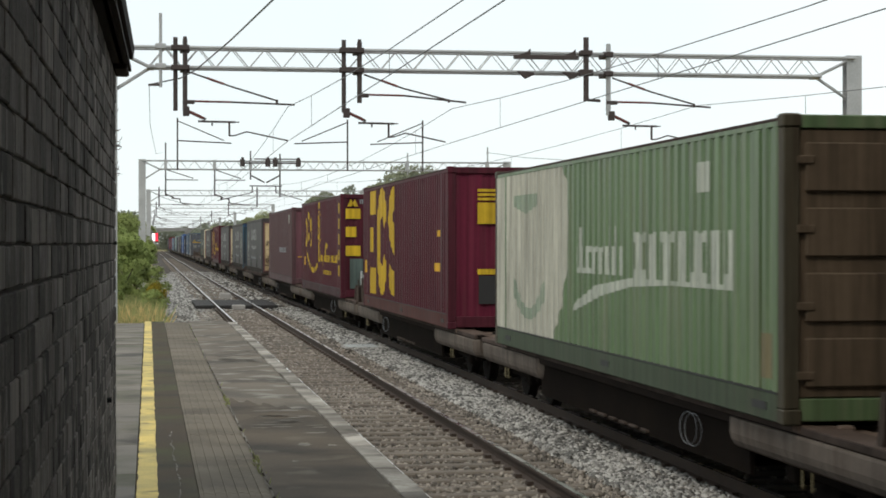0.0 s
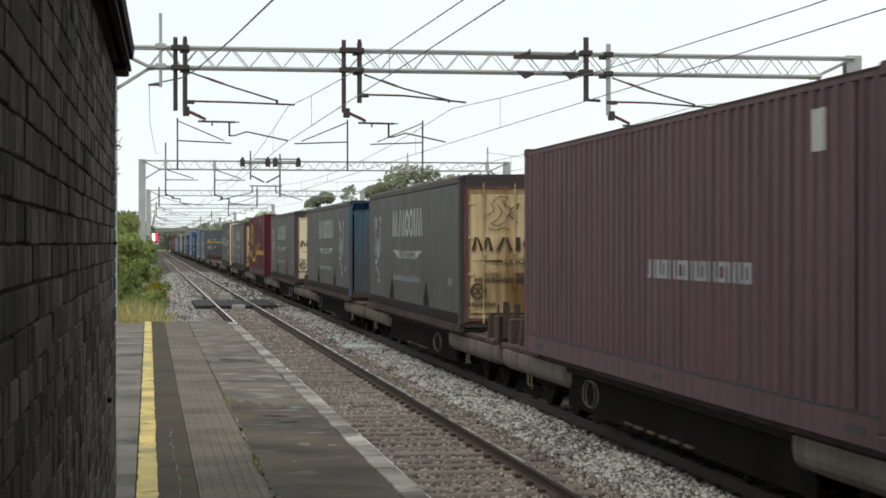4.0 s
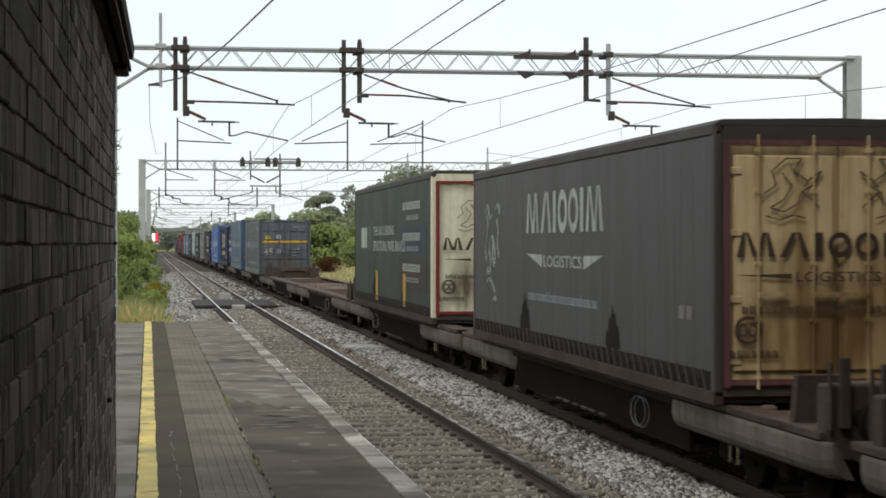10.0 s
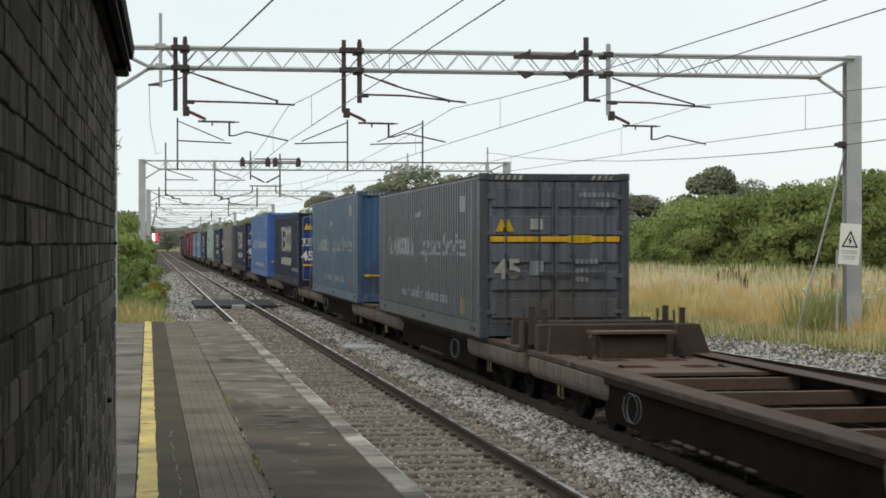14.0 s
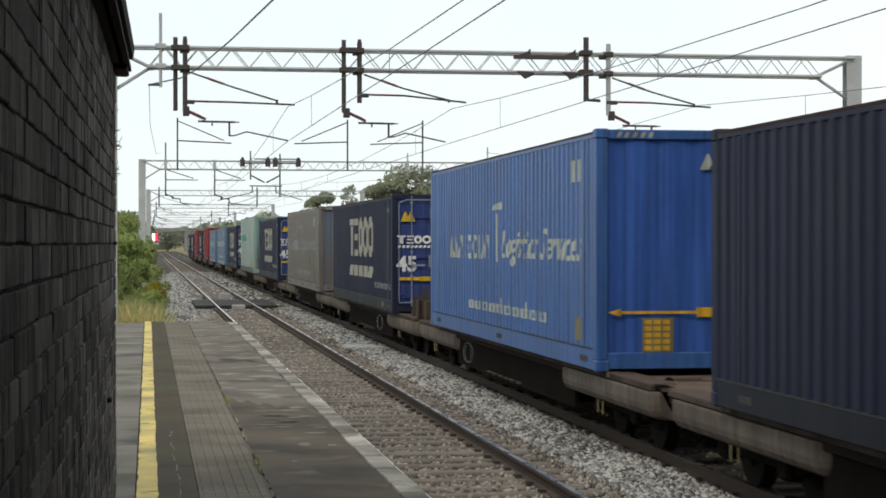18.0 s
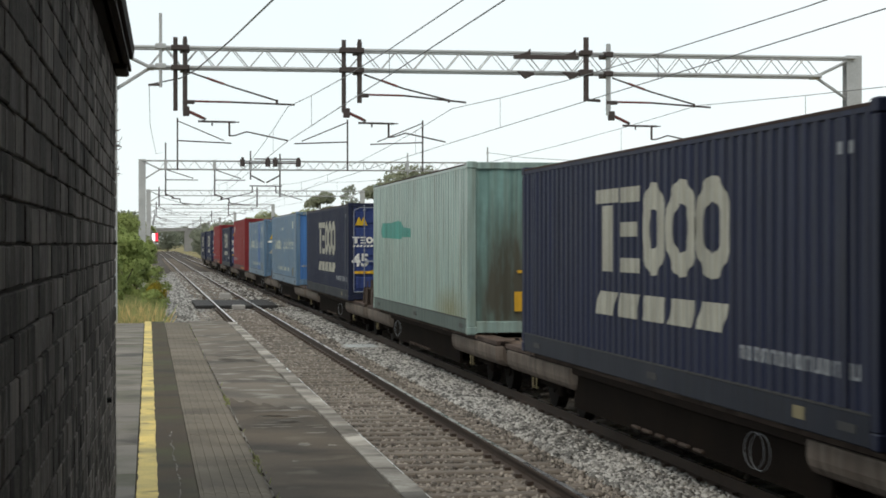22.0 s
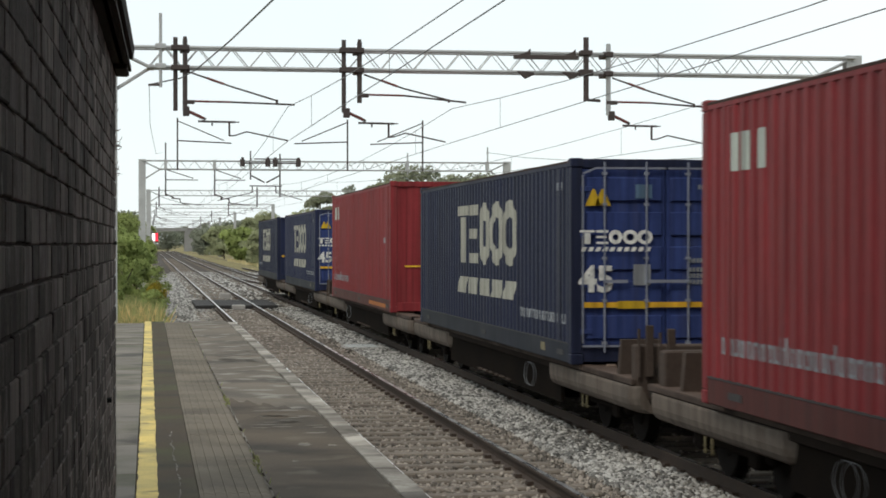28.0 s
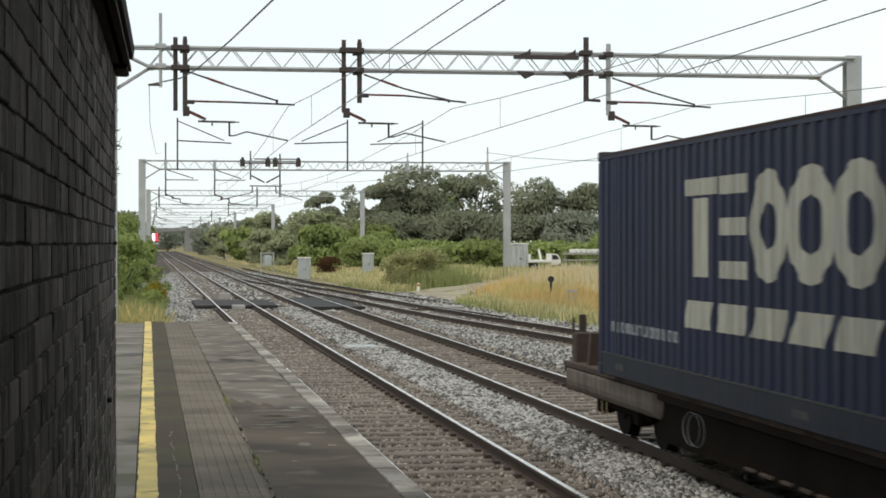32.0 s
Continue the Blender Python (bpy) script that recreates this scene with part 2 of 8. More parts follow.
wagon_end = surface("wagon_end_brown", (0.066, 0.050, 0.041), 0.9, var=0.3, scale=2, fine=20, dirt=(0.03, 0.022, 0.017), dirt_amount=0.5, spec=0.15)
sill_lip = surface("worn_sill_lip", (0.072, 0.054, 0.045), 0.85, var=0.4, scale=1.0, fine=10, dirt=(0.02, 0.015, 0.012), dirt_amount=0.8, spec=0.1)
hose_grey = surface("hose_grey", (0.14, 0.125, 0.11), 0.7, var=0.3)
rubber = surface("rubber", (0.02, 0.02, 0.02), 0.8)

asphalt = surface("platform_asphalt", (0.140, 0.117, 0.091), 0.78, var=0.35, scale=0.8, fine=70, bump=0.3, dirt=(0.045, 0.039, 0.032), dirt_amount=0.85, bump_dist=0.006, spec=0.2, pale=((0.26, 0.25, 0.21), 0.8, 0.545, 2.6))
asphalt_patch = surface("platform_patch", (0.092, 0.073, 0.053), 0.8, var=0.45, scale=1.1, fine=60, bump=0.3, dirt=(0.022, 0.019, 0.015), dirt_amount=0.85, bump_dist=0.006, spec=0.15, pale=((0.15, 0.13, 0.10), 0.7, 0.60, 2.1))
asphalt_brown = surface("platform_brown", (0.055, 0.041, 0.026), 0.8, var=0.4, scale=0.9, fine=60, bump=0.3, dirt=(0.062, 0.07, 0.026), dirt_amount=0.8, bump_dist=0.006, spec=0.15, pale=((0.03, 0.026, 0.021), 0.8, 0.55, 1.1))
ribbed = surface("ribbed_paving", (0.165, 0.142, 0.110), 0.8, var=0.25, scale=1.0, fine=60, bump=0.3, dirt=(0.065, 0.055, 0.036), dirt_amount=0.6, per_piece=0.02, bump_dist=0.005, spec=0.15, pale=((0.055, 0.047, 0.032), 0.5, 0.55, 0.9))
slab_grey = surface("slab_grey", (0.175, 0.158, 0.134), 0.78, var=0.3, scale=1.2, fine=60, bump=0.25, dirt=(0.058, 0.06, 0.028), dirt_amount=0.85, per_piece=0.25, bump_dist=0.005, spec=0.2, pale=((0.032, 0.029, 0.024), 0.8, 0.55, 1.0))
coping = surface("coping_stone", (0.36, 0.335, 0.292), 0.8, var=0.35, scale=2.5, fine=30, bump=0.25, dirt=(0.085, 0.073, 0.058), dirt_amount=0.95, dirt_low=0.42, per_piece=0.35, spec=0.2, pale=((0.10, 0.088, 0.072), 0.85, 0.53, 3.2))
worn_white = surface("worn_white_scuff", (0.22, 0.20, 0.165), 0.8, var=0.4, scale=5, dirt=(0.09, 0.078, 0.062), dirt_amount=0.95, dirt_low=0.36, pale=((0.075, 0.064, 0.050), 0.9, 0.52, 6.0))
yellow_line = surface("yellow_line_paint", (0.66, 0.51, 0.15), 0.7, var=0.22, scale=2.5, fine=60, bump=0.2, dirt=(0.22, 0.19, 0.085), dirt_amount=0.8, dirt_low=0.42, bump_dist=0.004, pale=((0.12, 0.10, 0.05), 0.75, 0.56, 4.0))
brick_mat = surface("blackened_brick", (0.29, 0.26, 0.235), 0.9, spec=0.12, pale=((0.52, 0.49, 0.44), 0.75, 0.60, 8.0), var=0.6, scale=7, fine=90, bump=0.5, dirt=(0.055, 0.050, 0.047), dirt_amount=0.8, streak=True, per_piece=0.8, bump_dist=0.004)
brick_joined = surface("blackened_brick_far", (0.29, 0.26, 0.235), 0.9, spec=0.12, pale=((0.52, 0.49, 0.44), 0.75, 0.60, 8.0), var=0.6, scale=7, fine=90, bump=0.5, dirt=(0.055, 0.050, 0.047), dirt_amount=0.8, streak=True, island=0.8, bump_dist=0.004)
mortar = surface("sooty_mortar", (0.11, 0.10, 0.09), 0.95, spec=0.1, var=0.3, scale=20, fine=120, bump=0.4)
timber_dark = surface("dark_timber", (0.024, 0.016, 0.015), 0.8, var=0.5, scale=6, dirt=(0.22, 0.18, 0.16), dirt_amount=0.4, dirt_low=0.6, spec=0.15)
rail_rust = surface("rail_rust", (0.055, 0.040, 0.031), 0.85, var=0.3, scale=4, fine=60, bump=0.2)
rail_head = surface("rail_head", (0.62, 0.60, 0.58), 0.28, 1.0, var=0.12, scale=1.5)
path_gravel = surface("path_gravel", (0.31, 0.275, 0.205), 0.95, var=0.3, scale=0.8, fine=12, bump=0.5, bump_dist=0.03, dirt=(0.30, 0.28, 0.16), dirt_amount=0.7)
sleeper_mat = surface("sleeper", (0.17, 0.146, 0.12), 0.9, var=0.25, scale=3, fine=40, bump=0.3, per_piece=0.3, dirt=(0.10, 0.08, 0.065), dirt_amount=0.6)
ballast_brown = surface("ballast_brown", (0.055, 0.046, 0.038), 0.95, var=0.35, scale=1.2, fine=18, bump=1.0, bump_dist=0.05, dirt=(0.11, 0.085, 0.065), dirt_amount=0.5)
stone_mat = surface("ballast_stone", (0.28, 0.275, 0.257), 0.9, var=0.7, scale=0.6, fine=25, bump=0.2, island=1.0)
stone_brown = surface("ballast_stone_brown", (0.215, 0.192, 0.165), 0.9, var=0.6, scale=0.6, fine=25, bump=0.2, island=1.0)
crossing_rubber = surface("crossing_board", (0.028, 0.027, 0.026), 0.8, var=0.3, scale=3)
concrete = surface("concrete", (0.36, 0.35, 0.33), 0.85, var=0.2, scale=2, fine=30, bump=0.15, dirt=(0.2, 0.19, 0.16), dirt_amount=0.4)
ole_dark = surface("weathered_steel", (0.068, 0.056, 0.053), 0.7, 0.2, var=0.25)
insulator_red = surface("insulator_red", (0.15, 0.05, 0.045), 0.35, var=0.15)
wire_mat = surface("wire_copper_grey", (0.16, 0.17, 0.17), 0.6, 0.3, var=0.1, bump=0)
cabinet_grey = surface("cabinet_grey", (0.42, 0.45, 0.45), 0.6, var=0.12, scale=2, dirt=(0.25, 0.25, 0.2), dirt_amount=0.4, streak=True)
sign_white = surface("sign_white", (0.72, 0.72, 0.68), 0.5, var=0.06)
sign_black = surface("sign_black", (0.03, 0.03, 0.03), 0.6, var=0.1)
soil = surface("field_soil", (0.22, 0.18, 0.08), 0.95, var=0.35, scale=0.15, fine=2.5, bump=0.6, bump_dist=0.2, dirt=(0.14, 0.16, 0.06), dirt_amount=0.7, space="Object")
straw = surface("dry_grass", (0.70, 0.55, 0.255), 0.85, var=0.25, scale=0.12, fine=1.5, bump=0, dirt=(0.50, 0.30, 0.095), dirt_amount=0.85, island=0.28, dirt_low=0.44, pale=((0.40, 0.39, 0.15), 0.6, 0.52, 0.25), thin=0.3)
far_straw = surface("far_dry_grass", (0.62, 0.55, 0.31), 0.9, var=0.25, scale=0.15, fine=1.5, bump=0, island=0.3, dirt=(0.46, 0.36, 0.15), dirt_amount=0.7, thin=0.3)
pale_straw = surface("pale_grass_heads", (0.62, 0.58, 0.40), 0.9, var=0.2, scale=0.2, fine=1.5, bump=0, island=0.3)
dock_brown = surface("dock_brown", (0.13, 0.055, 0.03), 0.9, var=0.3, scale=2, bump=0, island=0.4)
green_blade = surface("green_grass", (0.29, 0.32, 0.13), 0.8, var=0.3, scale=0.3, fine=2, bump=0, island=0.35, thin=0.3)
white_flower = surface("white_umbel", (0.6, 0.62, 0.55), 0.8, bump=0)
# far bridge brick lightened: the haze of distance is in its colour
bridge_haze = surface("hazed_brick", (0.24, 0.24, 0.235), 0.9, var=0.2, scale=0.5)
bark = surface("bark", (0.11, 0.09, 0.07), 0.95, var=0.3, scale=5, fine=30, bump=0.5)
leaf_mats = {
    # hedgerow leaves lifted in colour for the haze over the field
    "dark": surface("leaf_dark", (0.255, 0.275, 0.185), 0.85, var=0.4, scale=0.22, fine=1.2, bump=0, island=0.12, spec=0.04, thin=0.4),
    "mid": surface("leaf_mid", (0.27, 0.32, 0.115), 0.8, var=0.4, scale=0.3, fine=1.6, bump=0, island=0.2, spec=0.05, thin=0.4),
    "light": surface("leaf_light", (0.33, 0.40, 0.145), 0.8, var=0.4, scale=0.35, fine=2, bump=0, island=0.2, spec=0.05, thin=0.4),
    "gold": surface("leaf_gold", (0.30, 0.24, 0.03), 0.7, var=0.35, scale=0.6, fine=3, bump=0, island=0.6, spec=0.1, thin=0.4),
    "olive": surface("leaf_olive", (0.42, 0.42, 0.20), 0.85, var=0.4, scale=0.8, fine=4, bump=0, island=0.3, spec=0.05, thin=0.4),
    # the mid leaf paled with painted haze, for shrubs far off
    "pale": surface("leaf_pale_haze", (0.36, 0.39, 0.23), 0.85, var=0.35, scale=0.3, fine=1.6, bump=0, island=0.2, spec=0.05, thin=0.4),
    "bracken": surface("leaf_bracken", (0.11, 0.06, 0.03), 0.9, var=0.4, scale=0.8, fine=4, bump=0, island=0.3, spec=0.05, thin=0.4),
    # greyed and lightened, so the leaf colour itself holds the haze
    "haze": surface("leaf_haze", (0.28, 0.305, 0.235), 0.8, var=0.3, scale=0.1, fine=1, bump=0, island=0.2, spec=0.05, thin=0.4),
}


# ---------------------------------------------------------------- mesh building
class Shape:
    """Collects boxes, rods and sheets into one mesh."""

    def __init__(self):
        self.v, self.f = [], []

    def add(self, verts, faces):
        k = len(self.v)
        self.v.extend(tuple(p) for p in verts)
        self.f.extend(tuple(i + k for i in q) for q in faces)
        return self

    def box(self, x0, x1, y0, y1, z0, z1, c=0.0):
        """A box; c: the width of its bevelled edges along y and z faces."""
        if c <= 0:
            vs = [(x, y, z) for z in (z0, z1) for y in (y0, y1) for x in (x0, x1)]
            return self.add(vs, [(0, 2, 3, 1), (4, 5, 7, 6), (0, 1, 5, 4), (2, 6, 7, 3), (0, 4, 6, 2), (1, 3, 7, 5)])
        rings = []
        for z, d in ((z0, c), (z0 + c, 0), (z1 - c, 0), (z1, c)):
            a, b, e, g = x0 + d, x1 - d, y0 + d, y1 - d
            rings.append([(a + c, e, z), (b - c, e, z), (b, e + c, z), (b, g - c, z), (b - c, g, z), (a + c, g, z), (a, g - c, z), (a, e + c, z)])
        vs = [p for r in rings for p in r]
        fs = [tuple(range(7, -1, -1)), tuple(range(24, 32))]
        for r in range(3):
            for i in range(8):
                j = (i + 1) % 8
                fs.append((r * 8 + i, r * 8 + j, r * 8 + 8 + j, r * 8 + 8 + i))
        return self.add(vs, fs)

    def rod(self, a, b, r, n=6, r2=None):
        a, b = Vector(a), Vector(b)
        q = (b - a).to_track_quat("Z", "Y").to_matrix()
        r2 = r if r2 is None else r2
        vs = []
        for p, rr in ((a, r), (b, r2)):
            for i in range(n):
                t = 2 * math.pi * (i + 0.5) / n
                vs.append(p + q @ Vector((rr * math.cos(t), rr * math.sin(t), 0)))
        fs = [(i, (i + 1) % n, n + (i + 1) % n, n + i) for i in range(n)]
        fs += [tuple(range(n - 1, -1, -1)), tuple(range(n, 2 * n))]
        return self.add(vs, fs)

    def bar(self, a, b, w, h):
        """A square bar from a to b."""
        a, b = Vector(a), Vector(b)
        q = (b - a).to_track_quat("Z", "Y").to_matrix()
        vs = [p + q @ Vector((sx * w / 2, sy * h / 2, 0)) for p in (a, b) for sx, sy in ((-1, -1), (1, -1), (1, 1), (-1, 1))]
        return self.add(vs, [(3, 2, 1, 0), (4, 5, 6, 7), (0, 1, 5, 4), (1, 2, 6, 5), (2, 3, 7, 6), (3, 0, 4, 7)])

    def ring(self, centre, axis, r, thick, n=20, m=6):
        q = Vector(axis).to_track_quat("Z", "Y").to_matrix()
        c = Vector(centre)
        vs, fs = [], []
        for i in range(n):
            t = 2 * math.pi * i / n
            for j in range(m):
                u = 2 * math.pi * j / m
                rr = r + thick * math.cos(u)
                vs.append(c + q @ Vector((rr * math.cos(t), rr * math.sin(t), thick * math.sin(u))))
        for i in range(n):
            for j in range(m):
                a, b = i * m + j, i * m + (j + 1) % m
                d, e = ((i + 1) % n) * m + j, ((i + 1) % n) * m + (j + 1) % m
                fs.append((a, d, e, b))
        return self.add(vs, fs)

    def extrude_y(self, profile, y0, y1):
        """A closed outline in x and z, drawn out along y."""
        n = len(profile)
        vs = [(x, y0, z) for x, z in profile] + [(x, y1, z) for x, z in profile]
        fs = [(i, (i + 1) % n, n + (i + 1) % n, n + i) for i in range(n)]
        fs += [tuple(range(n - 1, -1, -1)), tuple(range(n, 2 * n))]
        return self.add(vs, fs)

    def extrude_x(self, profile, x0, x1):
        n = len(profile)
        vs = [(x0, y, z) for y, z in profile] + [(x1, y, z) for y, z in profile]
        fs = [(i, n + i, n + (i + 1) % n, (i + 1) % n) for i in range(n)]
        fs += [tuple(range(n)), tuple(range(2 * n - 1, n - 1, -1))]
        return self.add(vs, fs)

    def mesh(self, name):
        me = bpy.data.meshes.new(name)
        me.from_pydata(self.v, [], self.f)
        me.update()
        return me


def pipe(pts, r, n=6):
    """One bent tube through the given points."""
    sh = Shape()
    pts = [Vector(p) for p in pts]
    for i, p in enumerate(pts):
        along = (pts[min(i + 1, len(pts) - 1)] - pts[max(i - 1, 0)]).normalized()
        q = along.to_track_quat("Z", "Y").to_matrix()
        sh.v.extend(tuple(p + q @ Vector((r * math.cos(2 * math.pi * j / n), r * math.sin(2 * math.pi * j / n), 0))) for j in range(n))
        if i:
            k = len(sh.v) - 2 * n
            sh.f.extend((k + j, k + (j + 1) % n, k + n + (j + 1) % n, k + n + j) for j in range(n))
    sh.f += [tuple(range(n - 1, -1, -1)), tuple(range(len(sh.v) - n, len(sh.v)))]
    return sh


def part(name, shape, material, parent, label="", at=None):
    """Links a shape (or a finished mesh) as one mesh object under a thing."""
    me = shape.mesh(name) if isinstance(shape, Shape) else shape
    if material and not me.materials:
        me.materials.append(material)
    ob = new(name, me)
    ob.parent = parent
    if at is not None:
        ob.location = at
    return tagged(ob, label)


def thing(name, label, category, group="", kind="", at=(0, 0, 0)):
    ob = new(name)
    ob.empty_display_size = 0.2
    ob.location = at
    return tagged(ob, label, category, group, kind)


def single(name, shape, material, label, category, group="", kind=""):
    """A thing of one mesh."""
    return tagged(part(name, shape, material, None), label, category, group, kind)


def mesh_from(name, verts, faces, material):
    """A large mesh from arrays of corners and of equal-sided faces."""
    me = bpy.data.meshes.new(name)
    nf, k = faces.shape
    me.vertices.add(len(verts))
    me.vertices.foreach_set("co", np.ascontiguousarray(verts, dtype=np.float32).ravel())
    me.loops.add(nf * k)
    me.loops.foreach_set("vertex_index", np.ascontiguousarray(faces, dtype=np.int32).ravel())
    me.polygons.add(nf)
    me.polygons.foreach_set("loop_start", np.arange(0, nf * k, k, dtype=np.int32))
    me.polygons.foreach_set("loop_total", np.full(nf, k, dtype=np.int32))
    me.update(calc_edges=True)
    me.materials.append(material)
    return me


# ---------------------------------------------------------------- ground
EDGE = [(-60, 18.5), (28, 17.8), (40, 16.3), (47, 15.1), (55, 13.3), (62, 12.8), (80, 12.6), (92, 12.2), (110, 11.3), (150, 10.8), (220, 10.4), (600, 10.4)]


def verge(s):
    """Where the ballast gives way to grass beside the siding."""
    return float(np.interp(s, [p[0] for p in EDGE], [p[1] for p in EDGE]))


def ground_z(x, s):
    right = max(0.0, min(1.0, (x - verge(s)) / 6.0))
    left = max(0.0, min(1.0, (0.6 - x) / 3.0))
    roll = 0.10 * math.sin(x * 0.21 + 1.3) * math.sin(s * 0.13) if right > 0.9 and x < 120 else 0
    fall = 1.0 if s < 115 else max(0.35, 1 - (s - 115) / 90)
    lip = max(0.0, min(1.0, (x - verge(s) + 1.2) / 1.2))
    return -0.28 + 0.25 * lip + 0.50 * fall * right * right * (3 - 2 * right) + 0.22 * left + roll


def build_ground():
    xs = sorted({-900, -500, -250, -120, -60, -30, -15, -8, -5, -3, -2, -1, -0.5, 0, 0.6, 1.2, 1.8, 4, 6, 8, 10, *np.arange(10.5, 26, 0.75).tolist(),
                 28, 31, 35, 40, 46, 54, 64, 80, 110, 160, 250, 420, 700, 1200})
    ys = sorted({-400, -150, -60, -30, *range(-15, 160, 4), *range(165, 320, 12), *range(340, 640, 30), 700, 800, 1000, 1400, 2200, 3500})
    verts = np.array([(x, y, ground_z(x, y)) for y in ys for x in xs])
    w = len(xs)
    faces = np.array([(j * w + i, j * w + i + 1, j * w + w + i + 1, j * w + w + i) for j in range(len(ys) - 1) for i in range(w - 1)])
    ob = new("ground", mesh_from("ground", verts, faces, soil))
    tagged(ob, "rough field of dry straw grass beside the railway", "ground", kind="structure")


build_ground()

TRACK_1, TRACK_2 = 3.415, 6.82
GAUGE = 0.7525
bed = Shape()
ys = list(range(-40, 130, 3)) + list(range(130, 600, 20)) + [600]
for y0, y1 in zip(ys, ys[1:]):
    e0, e1 = verge(y0) + 0.25, verge(y1) + 0.25
    for (xa0, za0, xb0, zb0), (xa1, za1, xb1, zb1) in zip(
            [(0.3, -0.3, 1.2, -0.19), (1.2, -0.19, TRACK_1 - 1.25, -0.20), (TRACK_1 - 1.25, -0.20, TRACK_1 + 1.45, -0.20), (TRACK_1 + 1.45, -0.20, TRACK_1 + 1.6, -0.17), (TRACK_1 + 1.6, -0.17, TRACK_2 - 1.4, -0.17), (TRACK_2 - 1.4, -0.17, TRACK_2 + 1.4, -0.19), (TRACK_2 + 1.4, -0.19, 9.2, -0.22), (9.2, -0.22, e0 - 1, -0.2), (e0 - 1, -0.2, e0 + 0.3, 0.0)],
            [(0.3, -0.3, 1.2, -0.19), (1.2, -0.19, TRACK_1 - 1.25, -0.20), (TRACK_1 - 1.25, -0.20, TRACK_1 + 1.45, -0.20), (TRACK_1 + 1.45, -0.20, TRACK_1 + 1.6, -0.17), (TRACK_1 + 1.6, -0.17, TRACK_2 - 1.4, -0.17), (TRACK_2 - 1.4, -0.17, TRACK_2 + 1.4, -0.19), (TRACK_2 + 1.4, -0.19, 9.2, -0.22), (9.2, -0.22, e1 - 1, -0.2), (e1 - 1, -0.2, e1 + 0.3, 0.0)]):
        bed.add([(xa0, y0, za0), (xb0, y0, zb0), (xb1, y1, zb1), (xa1, y1, za1)], [(0, 1, 2, 3)])
single("trackbed", bed, ballast_brown, "bed of brown and grey ballast under the tracks", "trackbed", kind="structure")


def stones(name, n, x0, x1, y0, y1, size, z, material, seed, label, to_verge=False):
    """Loose crushed stones, each a small cut block."""
    rng = np.random.default_rng(seed)
    px, py = rng.uniform(x0, x1, n), rng.uniform(y0, y1, n)
    if to_verge:
        far = np.interp(py, [p[0] for p in EDGE], [p[1] for p in EDGE])
        px = x0 + (px - x0) / (x1 - x0) * (far + 0.15 - x0)
    pz = z + rng.uniform(-0.03, 0.03, n)
    if to_verge:
        pz += 0.22 * np.clip((px - far + 1.2) / 1.4, 0, 1)
    base = np.array([(-1, -1, -1), (1, -1, -1), (1, 1, -1), (-1, 1, -1), (-.9, -.5, 1), (.55, -.85, 1), (.9, .5, 1), (-.5, .85, 1)], float)
    jit = base[None] * rng.uniform(0.6, 1.1, (n, 8, 3)) * rng.uniform(0.6, 1.45, (n, 1, 3)) * (size * rng.uniform(0.5, 1.15, n))[:, None, None] * np.array([1, 1, 0.7])
    a, b = rng.uniform(0, 6.28, n), rng.uniform(-0.7, 0.7, n)
    ca, sa, cb, sb = np.cos(a), np.sin(a), np.cos(b), np.sin(b)
    X, Y, Z = jit[..., 0], jit[..., 1], jit[..., 2]
    Y, Z = Y * cb[:, None] - Z * sb[:, None], Y * sb[:, None] + Z * cb[:, None]
    X, Y = X * ca[:, None] - Y * sa[:, None], X * sa[:, None] + Y * ca[:, None]
    v = np.stack([X + px[:, None], Y + py[:, None], Z + pz[:, None]], -1).reshape(-1, 3)
    f = np.array([(4, 5, 6, 7), (0, 1, 5, 4), (1, 2, 6, 5), (2, 3, 7, 6), (3, 0, 4, 7)])
    faces = (np.arange(n)[:, None, None] * 8 + f[None]).reshape(-1, 4)
    ob = new(name, mesh_from(name, v, faces, material))
    return tagged(ob, label, "ballast", kind="stuff")


stones("ballast_stones", 26000, 4.95, 5.95, 18, 46, 0.031, -0.165, stone_mat, 11, "loose grey crushed stone ballast between the two tracks")
stones("ballast_stones", 9000, 4.95, 5.95, 46, 75, 0.038, -0.165, stone_mat, 18, "loose grey crushed stone ballast further along between the tracks")
stones("ballast_stones", 36000, 1.75, 4.95, 17, 44, 0.026, -0.190, stone_brown, 12, "loose brown crushed stone ballast between the platform and rails")
stones("ballast_stones", 11000, 1.75, 4.95, 44, 72, 0.038, -0.190, stone_brown, 19, "loose brown crushed stone ballast further along the platform line")
stones("ballast_stones", 14000, 5.95, 8.6, 18, 90, 0.032, -0.19, stone_brown, 13, "loose brown crushed stone ballast under the goods line")
stones("ballast_stones", 30000, 8.6, 15.2, 28, 62, 0.037, -0.2, stone_mat, 14, "loose grey crushed stone ballast round the siding", True)
stones("ballast_stones", 9000, 8.6, 15.2, 62, 95, 0.05, -0.2, stone_mat, 20, "loose grey crushed stone ballast round the siding turnout", True)
stones("ballast_stones", 9000, 0.35, 2.6, 38, 90, 0.034, -0.19, stone_mat, 15, "loose pale grey stones in the cess beyond the platform")
stones("ballast_stones", 9000, 0.2, 2.0, 85, 160, 0.045, -0.19, stone_mat, 17, "loose pale grey stones in the cess beyond the foot crossing")
stones("ballast_stones", 9000, 1.9, 10, 70, 170, 0.06, -0.18, stone_mat, 16, "loose ballast stones along the distant tracks")

